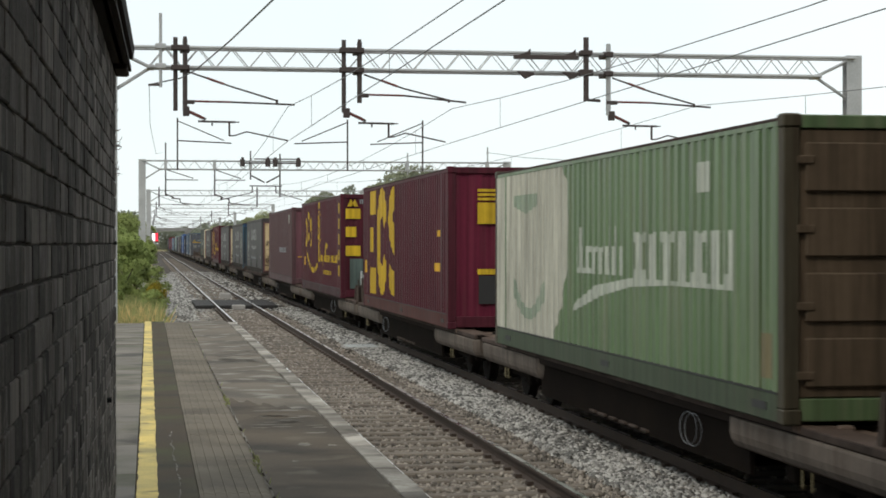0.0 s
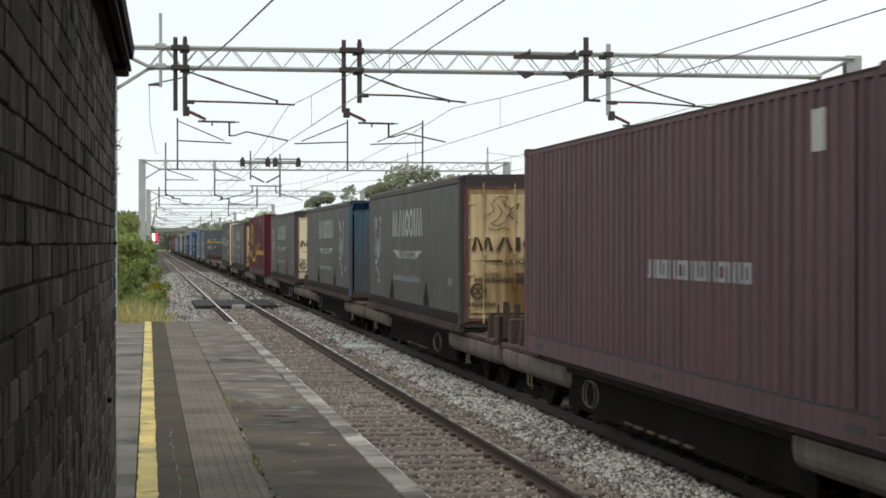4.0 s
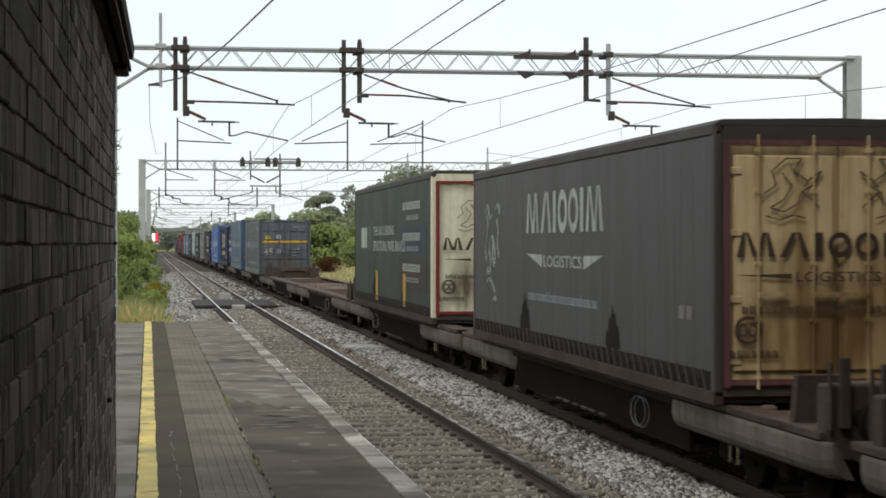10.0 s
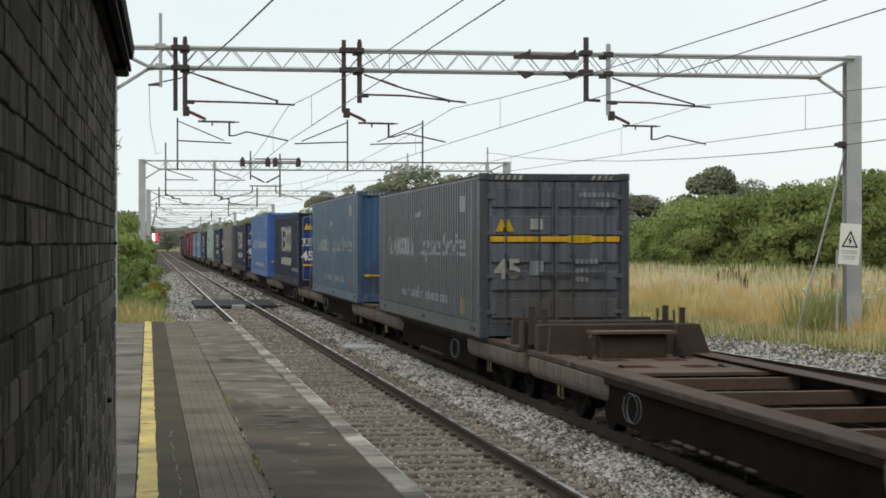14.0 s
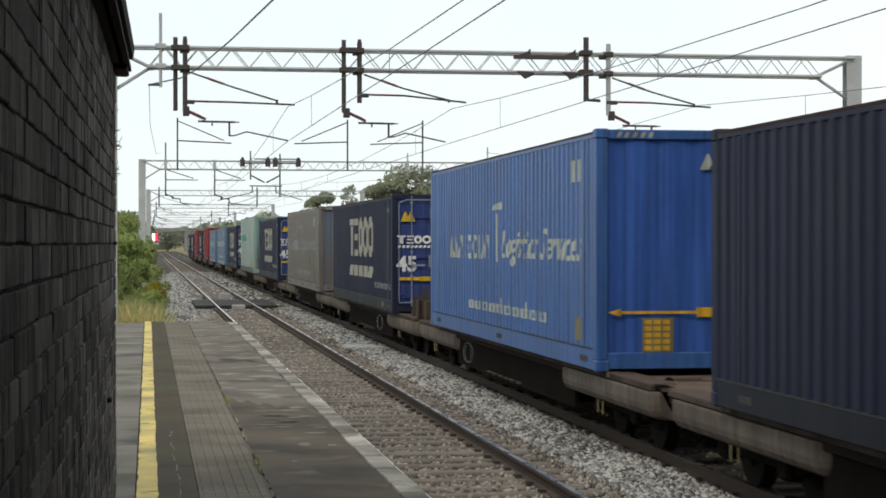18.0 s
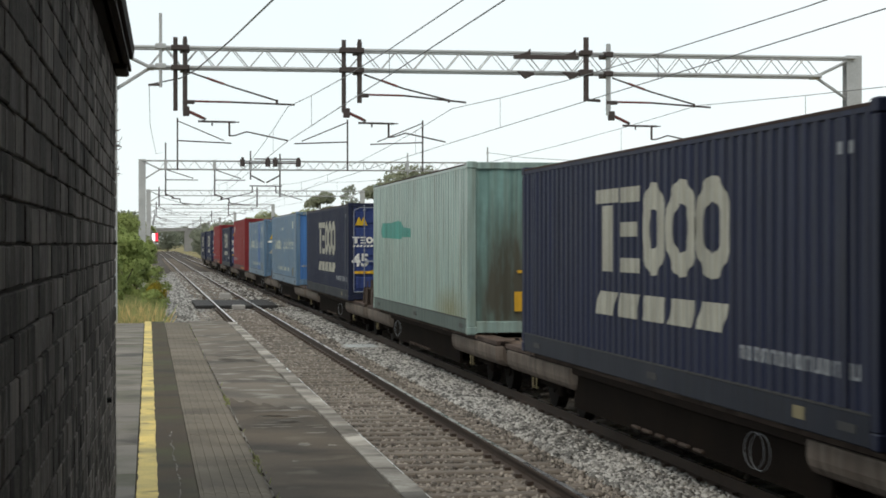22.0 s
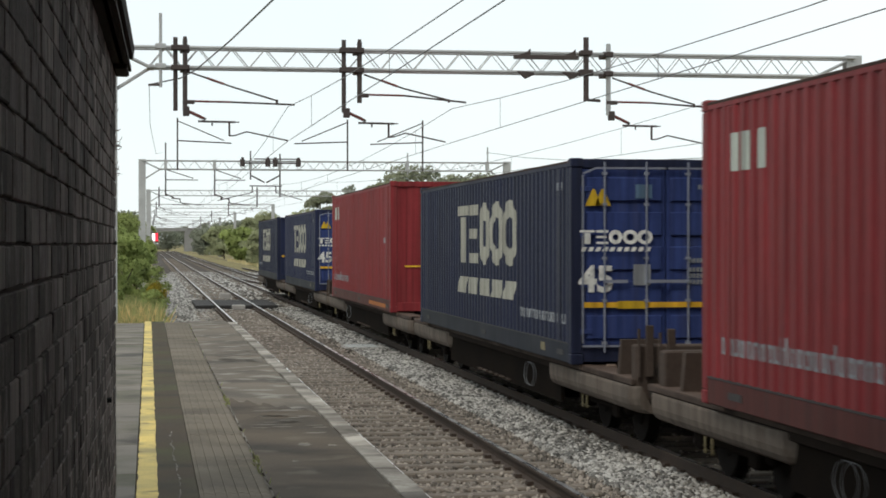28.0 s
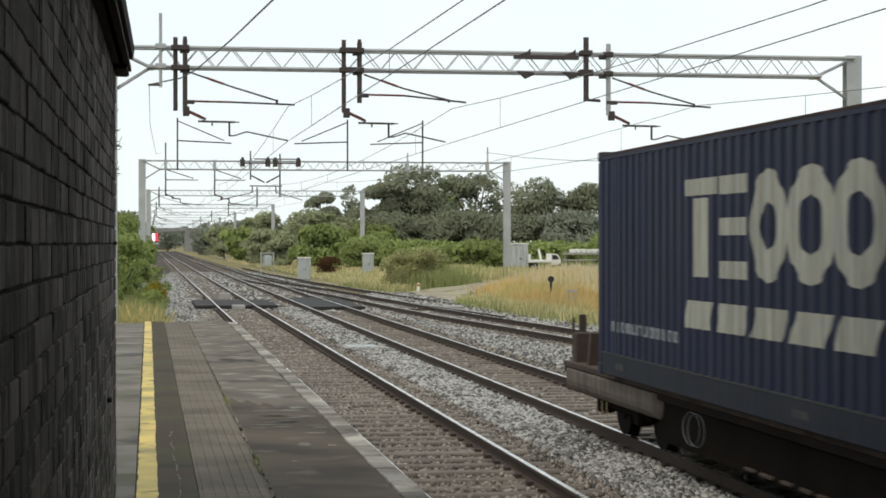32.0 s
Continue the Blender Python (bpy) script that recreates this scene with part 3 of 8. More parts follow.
# ---------------------------------------------------------------- tracks
RAIL = [(-0.07, -0.16), (0.07, -0.16), (0.07, -0.148), (0.012, -0.128), (0.01, -0.045), (0.036, -0.035), (0.036, -0.006), (0.030, 0.0),
        (-0.030, 0.0), (-0.036, -0.006), (-0.036, -0.035), (-0.01, -0.045), (-0.012, -0.128), (-0.07, -0.148)]


def rail(parent, path, label=""):
    """A rail along a path of (x, y) with a worn running surface."""
    body, head = Shape(), Shape()
    for (xa, ya), (xb, yb) in zip(path, path[1:]):
        n = len(RAIL)
        body.add([(xa + x, ya, z) for x, z in RAIL] + [(xb + x, yb, z) for x, z in RAIL], [(i, (i + 1) % n, n + (i + 1) % n, n + i) for i in range(n)])
        head.add([(xa - 0.029, ya, 0.003), (xa + 0.029, ya, 0.003), (xb + 0.029, yb, 0.003), (xb - 0.029, yb, 0.003)], [(0, 1, 2, 3)])
    ob = part("rail", body, rail_rust, parent, label)
    part("running_surface", head, rail_head, ob, "bright worn steel running surface")


def track(name, centre, label):
    t = thing(name, label, "track", kind="structure")
    pts = [-40, 20, 60, 120, 200, 320, 600]
    for side in (-GAUGE, GAUGE):
        rail(t, [(centre + side, y) for y in pts])
    return t


track_1 = track("track_1", TRACK_1, "platform line of worn steel rails on sleepers")
track_2 = track("track_2", TRACK_2, "goods line of worn steel rails on sleepers")
SIDING = [(20, 13.0), (32, 12.5), (44, 11.85), (54, 11.15), (62, 10.55), (70, 10.1), (80, 9.72), (97, 9.05), (108, 8.4), (118, 7.65), (130, 7.1), (140, 6.86)]
siding = thing("track_3", "siding curving away from the goods line", "track", kind="structure")
for side in (-GAUGE, GAUGE):
    rail(siding, [(x + side, y) for y, x in SIDING])
# the second crossover beyond the board crossing
cross = thing("track_4", "rusty crossover rails leaving the siding", "track", kind="structure")
for side in (-GAUGE, GAUGE):
    rail(cross, [(x + side, y) for y, x in [(62, 12.6), (75, 11.6), (95, 10.6), (120, 9.6), (150, 8.9), (190, 8.6)]])
point_motor = thing("point_motor", "pale point machine casing beside the siding rails", "point machine", at=(11.6, 71, -0.2))
part("casing", Shape().box(-0.35, 0.35, -0.3, 0.3, 0.0, 0.26, 0.04), concrete, point_motor, "pale painted metal casing")
part("drive_rod", Shape().box(-1.9, -0.35, -0.04, 0.04, 0.08, 0.13), rail_rust, point_motor)
for y, x in ((71.0, 12.9), (69.0, 13.4)):
    single("cable_trough", Shape().box(x - 1.2, x + 1.0, y - 0.3, y + 0.3, -0.25, -0.1, 0.02), concrete, "low dark cable trough lid by the siding", "cable trough")

# board crossings
for x0, x1, y0, y1, lab in ((1.85, 2.6, 74.5, 82, "outer"), (2.72, 4.1, 74.5, 82, "inner"), (4.24, 5.1, 74.5, 82, "outer"), (6.14, 7.5, 72.5, 85, "inner"), (7.64, 8.35, 72.5, 85, "outer")):
    b = Shape()
    k = 5
    for i in range(k):
        ya, yb = y0 + (y1 - y0) * i / k, y0 + (y1 - y0) * (i + 1) / k
        b.box(x0, x1, ya + 0.02, yb - 0.02, -0.15, -0.012, 0.02)
    single("crossing_board", b, crossing_rubber, "black rubber foot crossing board between rails", "crossing board", group="foot crossing boards")
single("marker_block", Shape().box(3.25, 3.75, 73.6, 74.2, -0.17, 0.03, 0.03), concrete, "pale concrete block between the platform rails", "block")
single("marker_block", Shape().box(3.3, 3.8, 88.0, 88.6, -0.17, 0.12, 0.03), concrete, "pale concrete block between the platform rails", "block")
lid = thing("catch_pit", "flat grey concrete pit cover in the ballast", "pit cover", at=(5.25, 46.5, -0.17))
part("frame", Shape().box(-0.45, 0.45, -0.6, 0.6, 0.0, 0.05, 0.01), concrete, lid)
part("cover", Shape().box(-0.38, 0.38, -0.52, 0.52, 0.05, 0.07, 0.008), cabinet_grey, lid)

# gravel track leading from the siding into the field
path = Shape()
cols = []
for i in range(20):
    x = 12.7 + i * 0.6
    a, b = 77.5 + (x - 12.9) * 1.87 + 0.7 * math.sin(i * 1.7), 95.0 + (x - 14.9) * 0.7 + 0.8 * math.sin(i * 2.3)
    cols.append([(x + 0.5 * math.sin(j * 2.1 + i), a + (b - a) * j / 8, ground_z(x, a + (b - a) * j / 8) + 0.03) for j in range(9)])
for p, q in zip(cols, cols[1:]):
    for j in range(8):
        path.add([p[j], q[j], q[j + 1], p[j + 1]], [(0, 1, 2, 3)])
single("path", path, path_gravel, "pale gravel track leading from the siding into the field", "path", kind="structure")

# ---------------------------------------------------------------- platform
P_TOP, P_END, P_EDGE = 0.915, 37.3, 1.674
platform = thing("platform", "station platform with asphalt, ribbed paving and pale edge stones", "platform", kind="structure")
part("body", Shape().box(-14, P_EDGE - 0.1, -30, P_END - 0.02, -0.35, P_TOP - 0.03), asphalt, platform)
part("edge_wall", Shape().box(P_EDGE - 0.1, P_EDGE - 0.06, -30, P_END - 0.03, -0.3, P_TOP - 0.12), brick_joined, platform)
part("asphalt_strip", Shape().box(0.765, P_EDGE - 0.155, -30, P_END, P_TOP - 0.04, P_TOP, 0.004), asphalt, platform, "dark worn asphalt strip")
part("asphalt_strip", Shape().box(0.065, 0.305, -30, P_END, P_TOP - 0.04, P_TOP - 0.003), asphalt_brown, platform, "mossy brown asphalt strip")
part("asphalt_strip", Shape().box(-14, -0.075, -30, 8, P_TOP - 0.04, P_TOP - 0.004), asphalt_brown, platform)
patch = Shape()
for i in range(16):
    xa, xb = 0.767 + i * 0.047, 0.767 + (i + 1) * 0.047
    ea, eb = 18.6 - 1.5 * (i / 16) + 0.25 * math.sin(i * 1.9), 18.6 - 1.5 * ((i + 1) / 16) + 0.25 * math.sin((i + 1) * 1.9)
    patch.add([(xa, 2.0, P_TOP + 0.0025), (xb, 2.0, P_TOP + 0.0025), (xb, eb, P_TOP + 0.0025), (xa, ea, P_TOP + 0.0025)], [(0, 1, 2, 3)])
part("asphalt_patch", patch, asphalt_patch, platform, "darker asphalt patch with a wavy far edge")
line = Shape()
rng = random.Random(5)
y = -30.0
la, lb = -0.07, 0.055
while y < P_END:
    y2 = min(P_END, y + 0.16)
    na, nb = -0.07 + rng.uniform(-0.006, 0.006), 0.058 + rng.uniform(-0.006, 0.006)
    line.add([(la, y, P_TOP + 0.002), (lb, y, P_TOP + 0.002), (nb, y2, P_TOP + 0.002), (na, y2, P_TOP + 0.002)], [(0, 1, 2, 3)])
    la, lb, y = na, nb, y2
part("yellow_line", line, yellow_line, platform, "worn yellow painted safety line")
part("line_bed", Shape().box(-0.075, 0.065, -30, P_END, P_TOP - 0.05, P_TOP - 0.001), asphalt_brown, platform)
rng = random.Random(8)
scuffs = Shape()
spots = [(1.35, 24.6, 0.22, 0.3), (1.3, 25.9, 0.2, 0.25), (1.15, 17.2, 0.28, 0.10), (1.38, 16.6, 0.12, 0.10), (1.12, 16.1, 0.2, 0.07), (1.42, 15.6, 0.1, 0.06), (1.18, 14.3, 0.07, 0.16), (1.38, 14.2, 0.05, 0.07), (1.02, 13.2, 0.03, 0.05),
         (1.2, 26.8, 0.3, 0.15), (1.05, 24.9, 0.22, 0.12)]
for k in range(26):
    spots.append((rng.uniform(0.9, 1.48), rng.choice([25.6, 24.6, 16.8, 16.3, 15.5]) + rng.gauss(0, 0.3), rng.uniform(0.06, 0.22), rng.uniform(0.03, 0.09)))
for cx, cy, wx, wy in spots:
    n = 18
    wx = min(wx, P_EDGE - 0.16 - cx) if cx > 0.76 else wx
    pts = [(cx + wx * math.cos(6.283 * i / n) * rng.uniform(0.45, 1.0), cy + wy * math.sin(6.283 * i / n) * rng.uniform(0.45, 1.0), P_TOP + 0.006) for i in range(n)]
    scuffs.add(pts, [tuple(range(n))])
y, x = 11.2, 0.19
while y < 15.4:
    d = rng.uniform(0.05, 0.16)
    x2 = min(0.21, max(0.165, x + rng.uniform(-0.012, 0.012)))
    wd = rng.uniform(0.002, 0.009)
    scuffs.add([(x - wd, y, P_TOP + 0.005), (x + wd, y, P_TOP + 0.005), (x2 + wd * 0.8, y + d, P_TOP + 0.005), (x2 - wd * 0.8, y + d, P_TOP + 0.005)], [(0, 1, 2, 3)])
    y, x = y + d + (rng.uniform(0.05, 0.3) if rng.random() < 0.3 else 0), x2
y = 10.5
while y < 36.5:
    d, wd = rng.uniform(0.08, 0.35), rng.uniform(0.004, 0.012)
    xa, xb = 0.752 + rng.uniform(-0.008, 0.01), 0.752 + rng.uniform(-0.008, 0.01)
    scuffs.add([(xa - wd, y, P_TOP + 0.006), (xa + wd, y, P_TOP + 0.006), (xb + wd, y + d, P_TOP + 0.006), (xb - wd, y + d, P_TOP + 0.006)], [(0, 1, 2, 3)])
    y += d + rng.choice([0.0, 0.0, 0.1, 0.3])
tagged(part("scuff_marks", scuffs, worn_white, platform, "pale worn scuffs on the asphalt"), kind="stuff")
tuft = Shape()
for i in range(90):
    yy = rng.choice([rng.uniform(11, 36), 18.4 + rng.gauss(0, 0.3), 13 + rng.gauss(0, 0.4)])
    xx = 0.752 + rng.gauss(0, 0.012)
    hh, lean = rng.uniform(0.015, 0.05), rng.uniform(-0.03, 0.03)
    tuft.add([(xx - 0.006, yy, P_TOP - 0.01), (xx + 0.006, yy, P_TOP - 0.01), (xx + lean, yy + lean, P_TOP + hh)], [(0, 1, 2)])
tagged(part("weeds", tuft, green_blade, None), "small weeds growing in the paving joint", "weeds", kind="stuff")

# ---------------------------------------------------------------- station building
WALL_ANGLE, WALL_X, CORNER = 0.0112, -0.2935, 10.45
wall = thing("wall_station", "blackened old brick station building wall", "wall", kind="structure", at=(WALL_X, 0, 0))
wall.rotation_euler = (0, 0, -WALL_ANGLE)
part("core", Shape().box(-0.35, -0.008, -9, CORNER - 0.012, P_TOP - 0.06, 4.6), mortar, wall, "recessed sooty mortar")
part("end_core", Shape().box(-5.0, -0.35, CORNER - 0.33, CORNER - 0.012, P_TOP - 0.06, 4.6), mortar, wall)
part("back_core", Shape().box(-5.0, -0.35, -9, -8.7, P_TOP - 0.06, 4.6), mortar, wall)
roof = thing("roof", "dark eaves with fascia boards and slates on the station building", "roof", kind="structure", at=(WALL_X, 0, 0))
roof.rotation_euler = (0, 0, -WALL_ANGLE)
part("soffit", Shape().box(-0.02, 0.085, -9, CORNER - 0.04, 3.40, 3.425), timber_dark, roof)
part("fascia", Shape().box(0.0, 0.072, 9.95, CORNER + 0.012, 3.375, 3.56, 0.008), timber_dark, roof)
part("fascia", Shape().box(0.03, 0.06, -9, 9.94, 3.40, 3.54, 0.006), timber_dark, roof)
part("gutter", Shape().extrude_y([(0.062, 3.49), (0.075, 3.44), (0.1, 3.445), (0.108, 3.50), (0.1, 3.51), (0.07, 3.51)], -9, CORNER - 0.3), timber_dark, roof)
for i in range(12):
    z0 = 3.50 + i * 0.062
    x1 = 0.092 - i * 0.0155 - (0.008 if i % 2 else 0)
    part("slate", Shape().box(-0.5, x1, -9, CORNER + 0.02 - (i % 3) * 0.03, z0, z0 + 0.05, 0.006), timber_dark, roof)
rng = random.Random(14)
for i in range(9):
    z0 = 3.56 + i * 0.055
    x1 = 0.080 - i * 0.0135 + rng.uniform(-0.008, 0.020)
    y1 = CORNER + rng.uniform(-0.03, 0.035)
    part("broken_slate", Shape().box(-0.12, x1, y1 - 0.35, y1, z0, z0 + rng.uniform(0.018, 0.04), 0.004), timber_dark, roof)
part("slate_course", Shape().add([(-0.1, -9, 4.2), (-0.1, CORNER + 0.02, 4.2), (-2.7, CORNER + 0.02, 6.2), (-2.7, -9, 6.2), (-0.1, -9, 4.3), (-0.1, CORNER + 0.02, 4.3), (-2.7, CORNER + 0.02, 6.3), (-2.7, -9, 6.3)],
                                 [(0, 1, 2, 3), (4, 7, 6, 5), (0, 4, 5, 1), (1, 5, 6, 2), (2, 6, 7, 3), (3, 7, 4, 0)]), timber_dark, roof)
part("slate_course", Shape().add([(-5.3, -9, 4.2), (-5.3, CORNER + 0.02, 4.2), (-2.7, CORNER + 0.02, 6.2), (-2.7, -9, 6.2), (-5.3, -9, 4.3), (-5.3, CORNER + 0.02, 4.3), (-2.7, CORNER + 0.02, 6.3), (-2.7, -9, 6.3)],
                                 [(3, 2, 1, 0), (5, 6, 7, 4), (1, 5, 4, 0), (2, 6, 5, 1), (3, 7, 6, 2), (0, 4, 7, 3)]), timber_dark, roof)
part("bolt", Shape().rod((-0.012, 8.95, 1.72), (0.022, 8.95, 1.72), 0.012), sign_black, wall, "small rusty fixing")
part("bolt", Shape().rod((-0.012, 10.2, 2.46), (0.012, 10.2, 2.46), 0.01), sign_black, wall, "small rusty fixing")

weed = thing("wall_weed", "thin dry sprigs growing from brick joints at the wall corner", "weed", group="wall weeds", at=(WALL_X, 0, 0))
weed.rotation_euler = (0, 0, -WALL_ANGLE)
for i in range(16):
    z = rng.uniform(2.97, 3.2) if i < 11 else rng.uniform(2.78, 2.97)
    reach = rng.uniform(0.012, 0.034)
    part("sprig", pipe([(-0.01, CORNER - 0.01, z), (reach * 0.6, CORNER + 0.005, z + rng.uniform(-0.004, 0.012)), (reach, CORNER + 0.012, z + rng.uniform(-0.012, 0.028))], 0.0016, 4), bark, weed)


# ---------------------------------------------------------------- overhead line structures
def gantry(s, xl, xr, ztop, zbot, near, base_l=-0.3, base_r=0.2, zpost=0.0):
    """A lattice portal across the tracks: posts, chords, braces, knees."""
    g = thing("portal_gantry", "galvanised steel lattice portal carrying the overhead line", "gantry", group="overhead line portals", at=(0, s, 0))
    d = 0.22
    for x, zb in ((xl, base_l), (xr, base_r)):
        half = [(-0.19, -0.155), (0.19, -0.155), (0.19, -0.13), (0.012, -0.13), (0.012, 0.13), (0.19, 0.13), (0.19, 0.155), (-0.19, 0.155), (-0.19, 0.13), (-0.012, 0.13), (-0.012, -0.13), (-0.19, -0.13)]
        p = Shape().add([(x + a, b, z) for z in (zb, ztop + 0.05) for a, b in half], [(i, (i + 1) % 12, 12 + (i + 1) % 12, 12 + i) for i in range(12)] + [tuple(range(12, 24))])
        post = part("post", p, steel_light, g, "grey steel H-section post")
        part("post_cap", Shape().box(x - 0.19, x + 0.19, -0.155, 0.155, ztop + 0.052, ztop + 0.07), steel_light, post)
        part("base_plate", Shape().box(x - 0.3, x + 0.3, -0.3, 0.3, zb - 0.35, zb + 0.02, 0.02), concrete, post)
    for z in (ztop, zbot):
        inset = 0 if z == ztop else 0.9
        for y in (-d, d):
            part("chord", Shape().rod((xl + inset, y, z), (xr - inset, y, z), 0.038, 8), steel_light, g)
    n = max(8, int((xr - xl - 1.8) / 0.37 / 2) * 2)
    step = (xr - xl - 1.8) / n
    lattice = Shape()
    for y in (-d, d):
        for i in range(n):
            a = (xl + 0.9 + i * step, y, ztop if i % 2 else zbot)
            b = (xl + 0.9 + (i + 1) * step, y, zbot if i % 2 else ztop)
            if near and y < 0 and s < 60:
                part("brace", Shape().rod(a, b, 0.014, 5), steel_light, g)
            else:
                lattice.rod(a, b, 0.012, 4)
    for i in range(0, n + 1, 8):
        for z in (ztop, zbot):
            lattice.rod((xl + 0.9 + i * step, -d, z), (xl + 0.9 + i * step, d, z), 0.014, 4)
    part("lattice", lattice, steel_light, g)
    for x, sg in ((xl, 1), (xr, -1)):
        part("knee_brace", Shape().rod((x + sg * 0.1, 0, ztop - 0.05), (x + sg * 0.95, 0, zbot), 0.04, 6).rod((x + sg * 0.1, 0, zbot - 0.55), (x + sg * 0.95, 0, zbot), 0.04, 6), steel_light, g)
        part("gusset", Shape().box(x + sg * 0.95 - 0.09, x + sg * 0.95 + 0.09, -d, d, zbot - 0.05, zbot + 0.05, 0.01), steel_light, g)
    return g


def insulator(parent, a, b, r=0.03, mat=None):
    """A row of discs on a rod from a to b."""
    a, b = Vector(a), Vector(b)
    s = Shape()
    n = 9
    s.rod(a, b, r * 0.8, 6)
    for i in range(n):
        p, q = a.lerp(b, (i + 0.2) / n), a.lerp(b, (i + 0.75) / n)
        s.rod(p, q, r, 8, r * 0.6)
    part("insulator", s, mat or insulator_red, parent, "ribbed dark red insulator")


def cantilever(s, x, mat, sign=1, detail=True, gap=0.22, low=0.0, shift=0.0):
    """A registration assembly hanging from a portal: drop tubes, top tube, catenary tube, steady arm. x: its drop tube."""
    c = thing("cantilever_arm", "dark steel cantilever arm holding the contact wire above the track", "cantilever", group="overhead line cantilevers", at=(x, s, 0))
    k = sign
    part("drop_tube", Shape().rod((0, -0.3, 7.18), (0, -0.3, 5.55 + low), 0.06, 8).rod((0, -0.3, 7.18), (0, -0.3, 7.24), 0.045, 8), mat, c)
    if detail:
        part("drop_tube", Shape().rod((-gap * k, -0.3, 7.22), (-gap * k, -0.3, 5.52), 0.055, 8), mat, c)
        for z in (6.98, 6.52):
            part("clamp", Shape().box(-gap - 0.1, 0.1, -0.42, -0.16, z - 0.06, z + 0.06, 0.012).box(-0.11, 0.11, -0.24, 0.24, z - 0.075, z + 0.075, 0.012), ole_dark, c)
        part("pivot", Shape().box(-0.05, 0.22 * k, -0.36, -0.24, 5.68 + low, 5.77 + low, 0.01), ole_dark, c)
        part("pivot", Shape().box(shift - 0.05, shift + 0.1, -0.36, -0.24, 5.4, 5.62, 0.01), ole_dark, c)
    r = 0.022
    part("top_tube", pipe([(0.1 * k, -0.3, 6.42), (1.05 * k, -0.3, 6.10), (2.12 * k, -0.3, 5.78 + low * 0.3)], r), ole_dark, c)
    part("hanger", Shape().rod((2.12 * k, -0.3, 5.80 + low * 0.3), (2.13 * k, -0.3, 5.68 + low * 0.5), 0.03, 6), ole_dark, c)
    part("catenary_tube", Shape().rod((1.05 * k, -0.3, 5.735 + low), (2.54 * k, -0.3, 5.69 + low * 0.5), r, 6), ole_dark, c)
    if detail:
        insulator(c, (0.2 * k, -0.3, 5.745 + low), (1.05 * k, -0.3, 5.735 + low))
        insulator(c, (0.07 * k + shift, -0.3, 5.515), (0.42 * k + shift, -0.3, 5.355), 0.045)
        part("steady_link", Shape().rod((1.15 * k + shift, -0.3, 5.27), (1.25 * k + shift, -0.3, 5.27), 0.014, 5), ole_dark, c)
        part("stub", Shape().rod((0.62 * k + shift, -0.3, 5.30), (0.62 * k + shift, -0.3, 5.18), 0.02, 5), ole_dark, c)
        insulator(c, (0.5 * k, -0.3, 6.29), (0.9 * k, -0.3, 6.15), 0.035)
    part("registration_tube", pipe([(0.05 * k + shift, -0.3, 5.52), (0.48 * k + shift, -0.3, 5.33), (0.40 * k + shift, -0.3, 5.28)], 0.030), ole_dark, c)
    part("registration_arm", Shape().rod((0.30 * k + shift, -0.3, 5.28), (1.15 * k + shift, -0.3, 5.27), 0.024, 6), ole_dark, c)
    part("drop_bracket", Shape().rod((1.02 * k + shift, -0.3, 5.27), (1.02 * k + shift, -0.3, 4.95), 0.026, 6), ole_dark, c)
    part("steady_arm", pipe([(1.02 * k + shift, -0.3, 4.95), (1.15 * k + shift, -0.3, 4.96), (1.42 * k + shift, -0.3, 5.05), (2.38 * k + shift, -0.3, 4.85)], 0.019), ole_dark, c)
    return c


first_portal = gantry(44.0, -0.9, 17.15, 7.0, 6.54, True, base_r=0.0)
part("wire_clamp", Shape().box(16.78, 16.97, -0.1, 0.06, 4.8, 4.96, 0.02).rod((16.7, 0, 4.88), (16.8, 0, 4.88), 0.05, 8), ole_dark, first_portal, "dark wire clamp on the post")
gantry(102.0, -0.33, 19.66, 6.90, 6.44, True)
gantry(161.0, 0.0, 18.3, 6.95, 6.5, False)
gantry(219.0, 0.1, 14.4, 6.95, 6.5, False)
gantry(277.0, 0.2, 12.6, 7.0, 6.55, False)
gantry(335.0, 0.2, 12.6, 7.0, 6.55, False)
gantry(393.0, 0.2, 12.6, 7.0, 6.55, False)
gantry(460.0, 0.2, 12.6, 7.0, 6.55, False)

cantilever(44.0, 0.84, ole_dark)
cantilever(44.0, 4.90, ole_dark, gap=0.37, low=0.2, shift=-0.33)
cantilever(44.0, 10.90, steel_light, gap=0.0, low=0.1, shift=0.05)
for s in (161.0, 219.0, 277.0, 335.0, 393.0):
    cantilever(s, 0.9, ole_dark, detail=False)
    cantilever(s, 9.2, ole_dark, -1, detail=False)
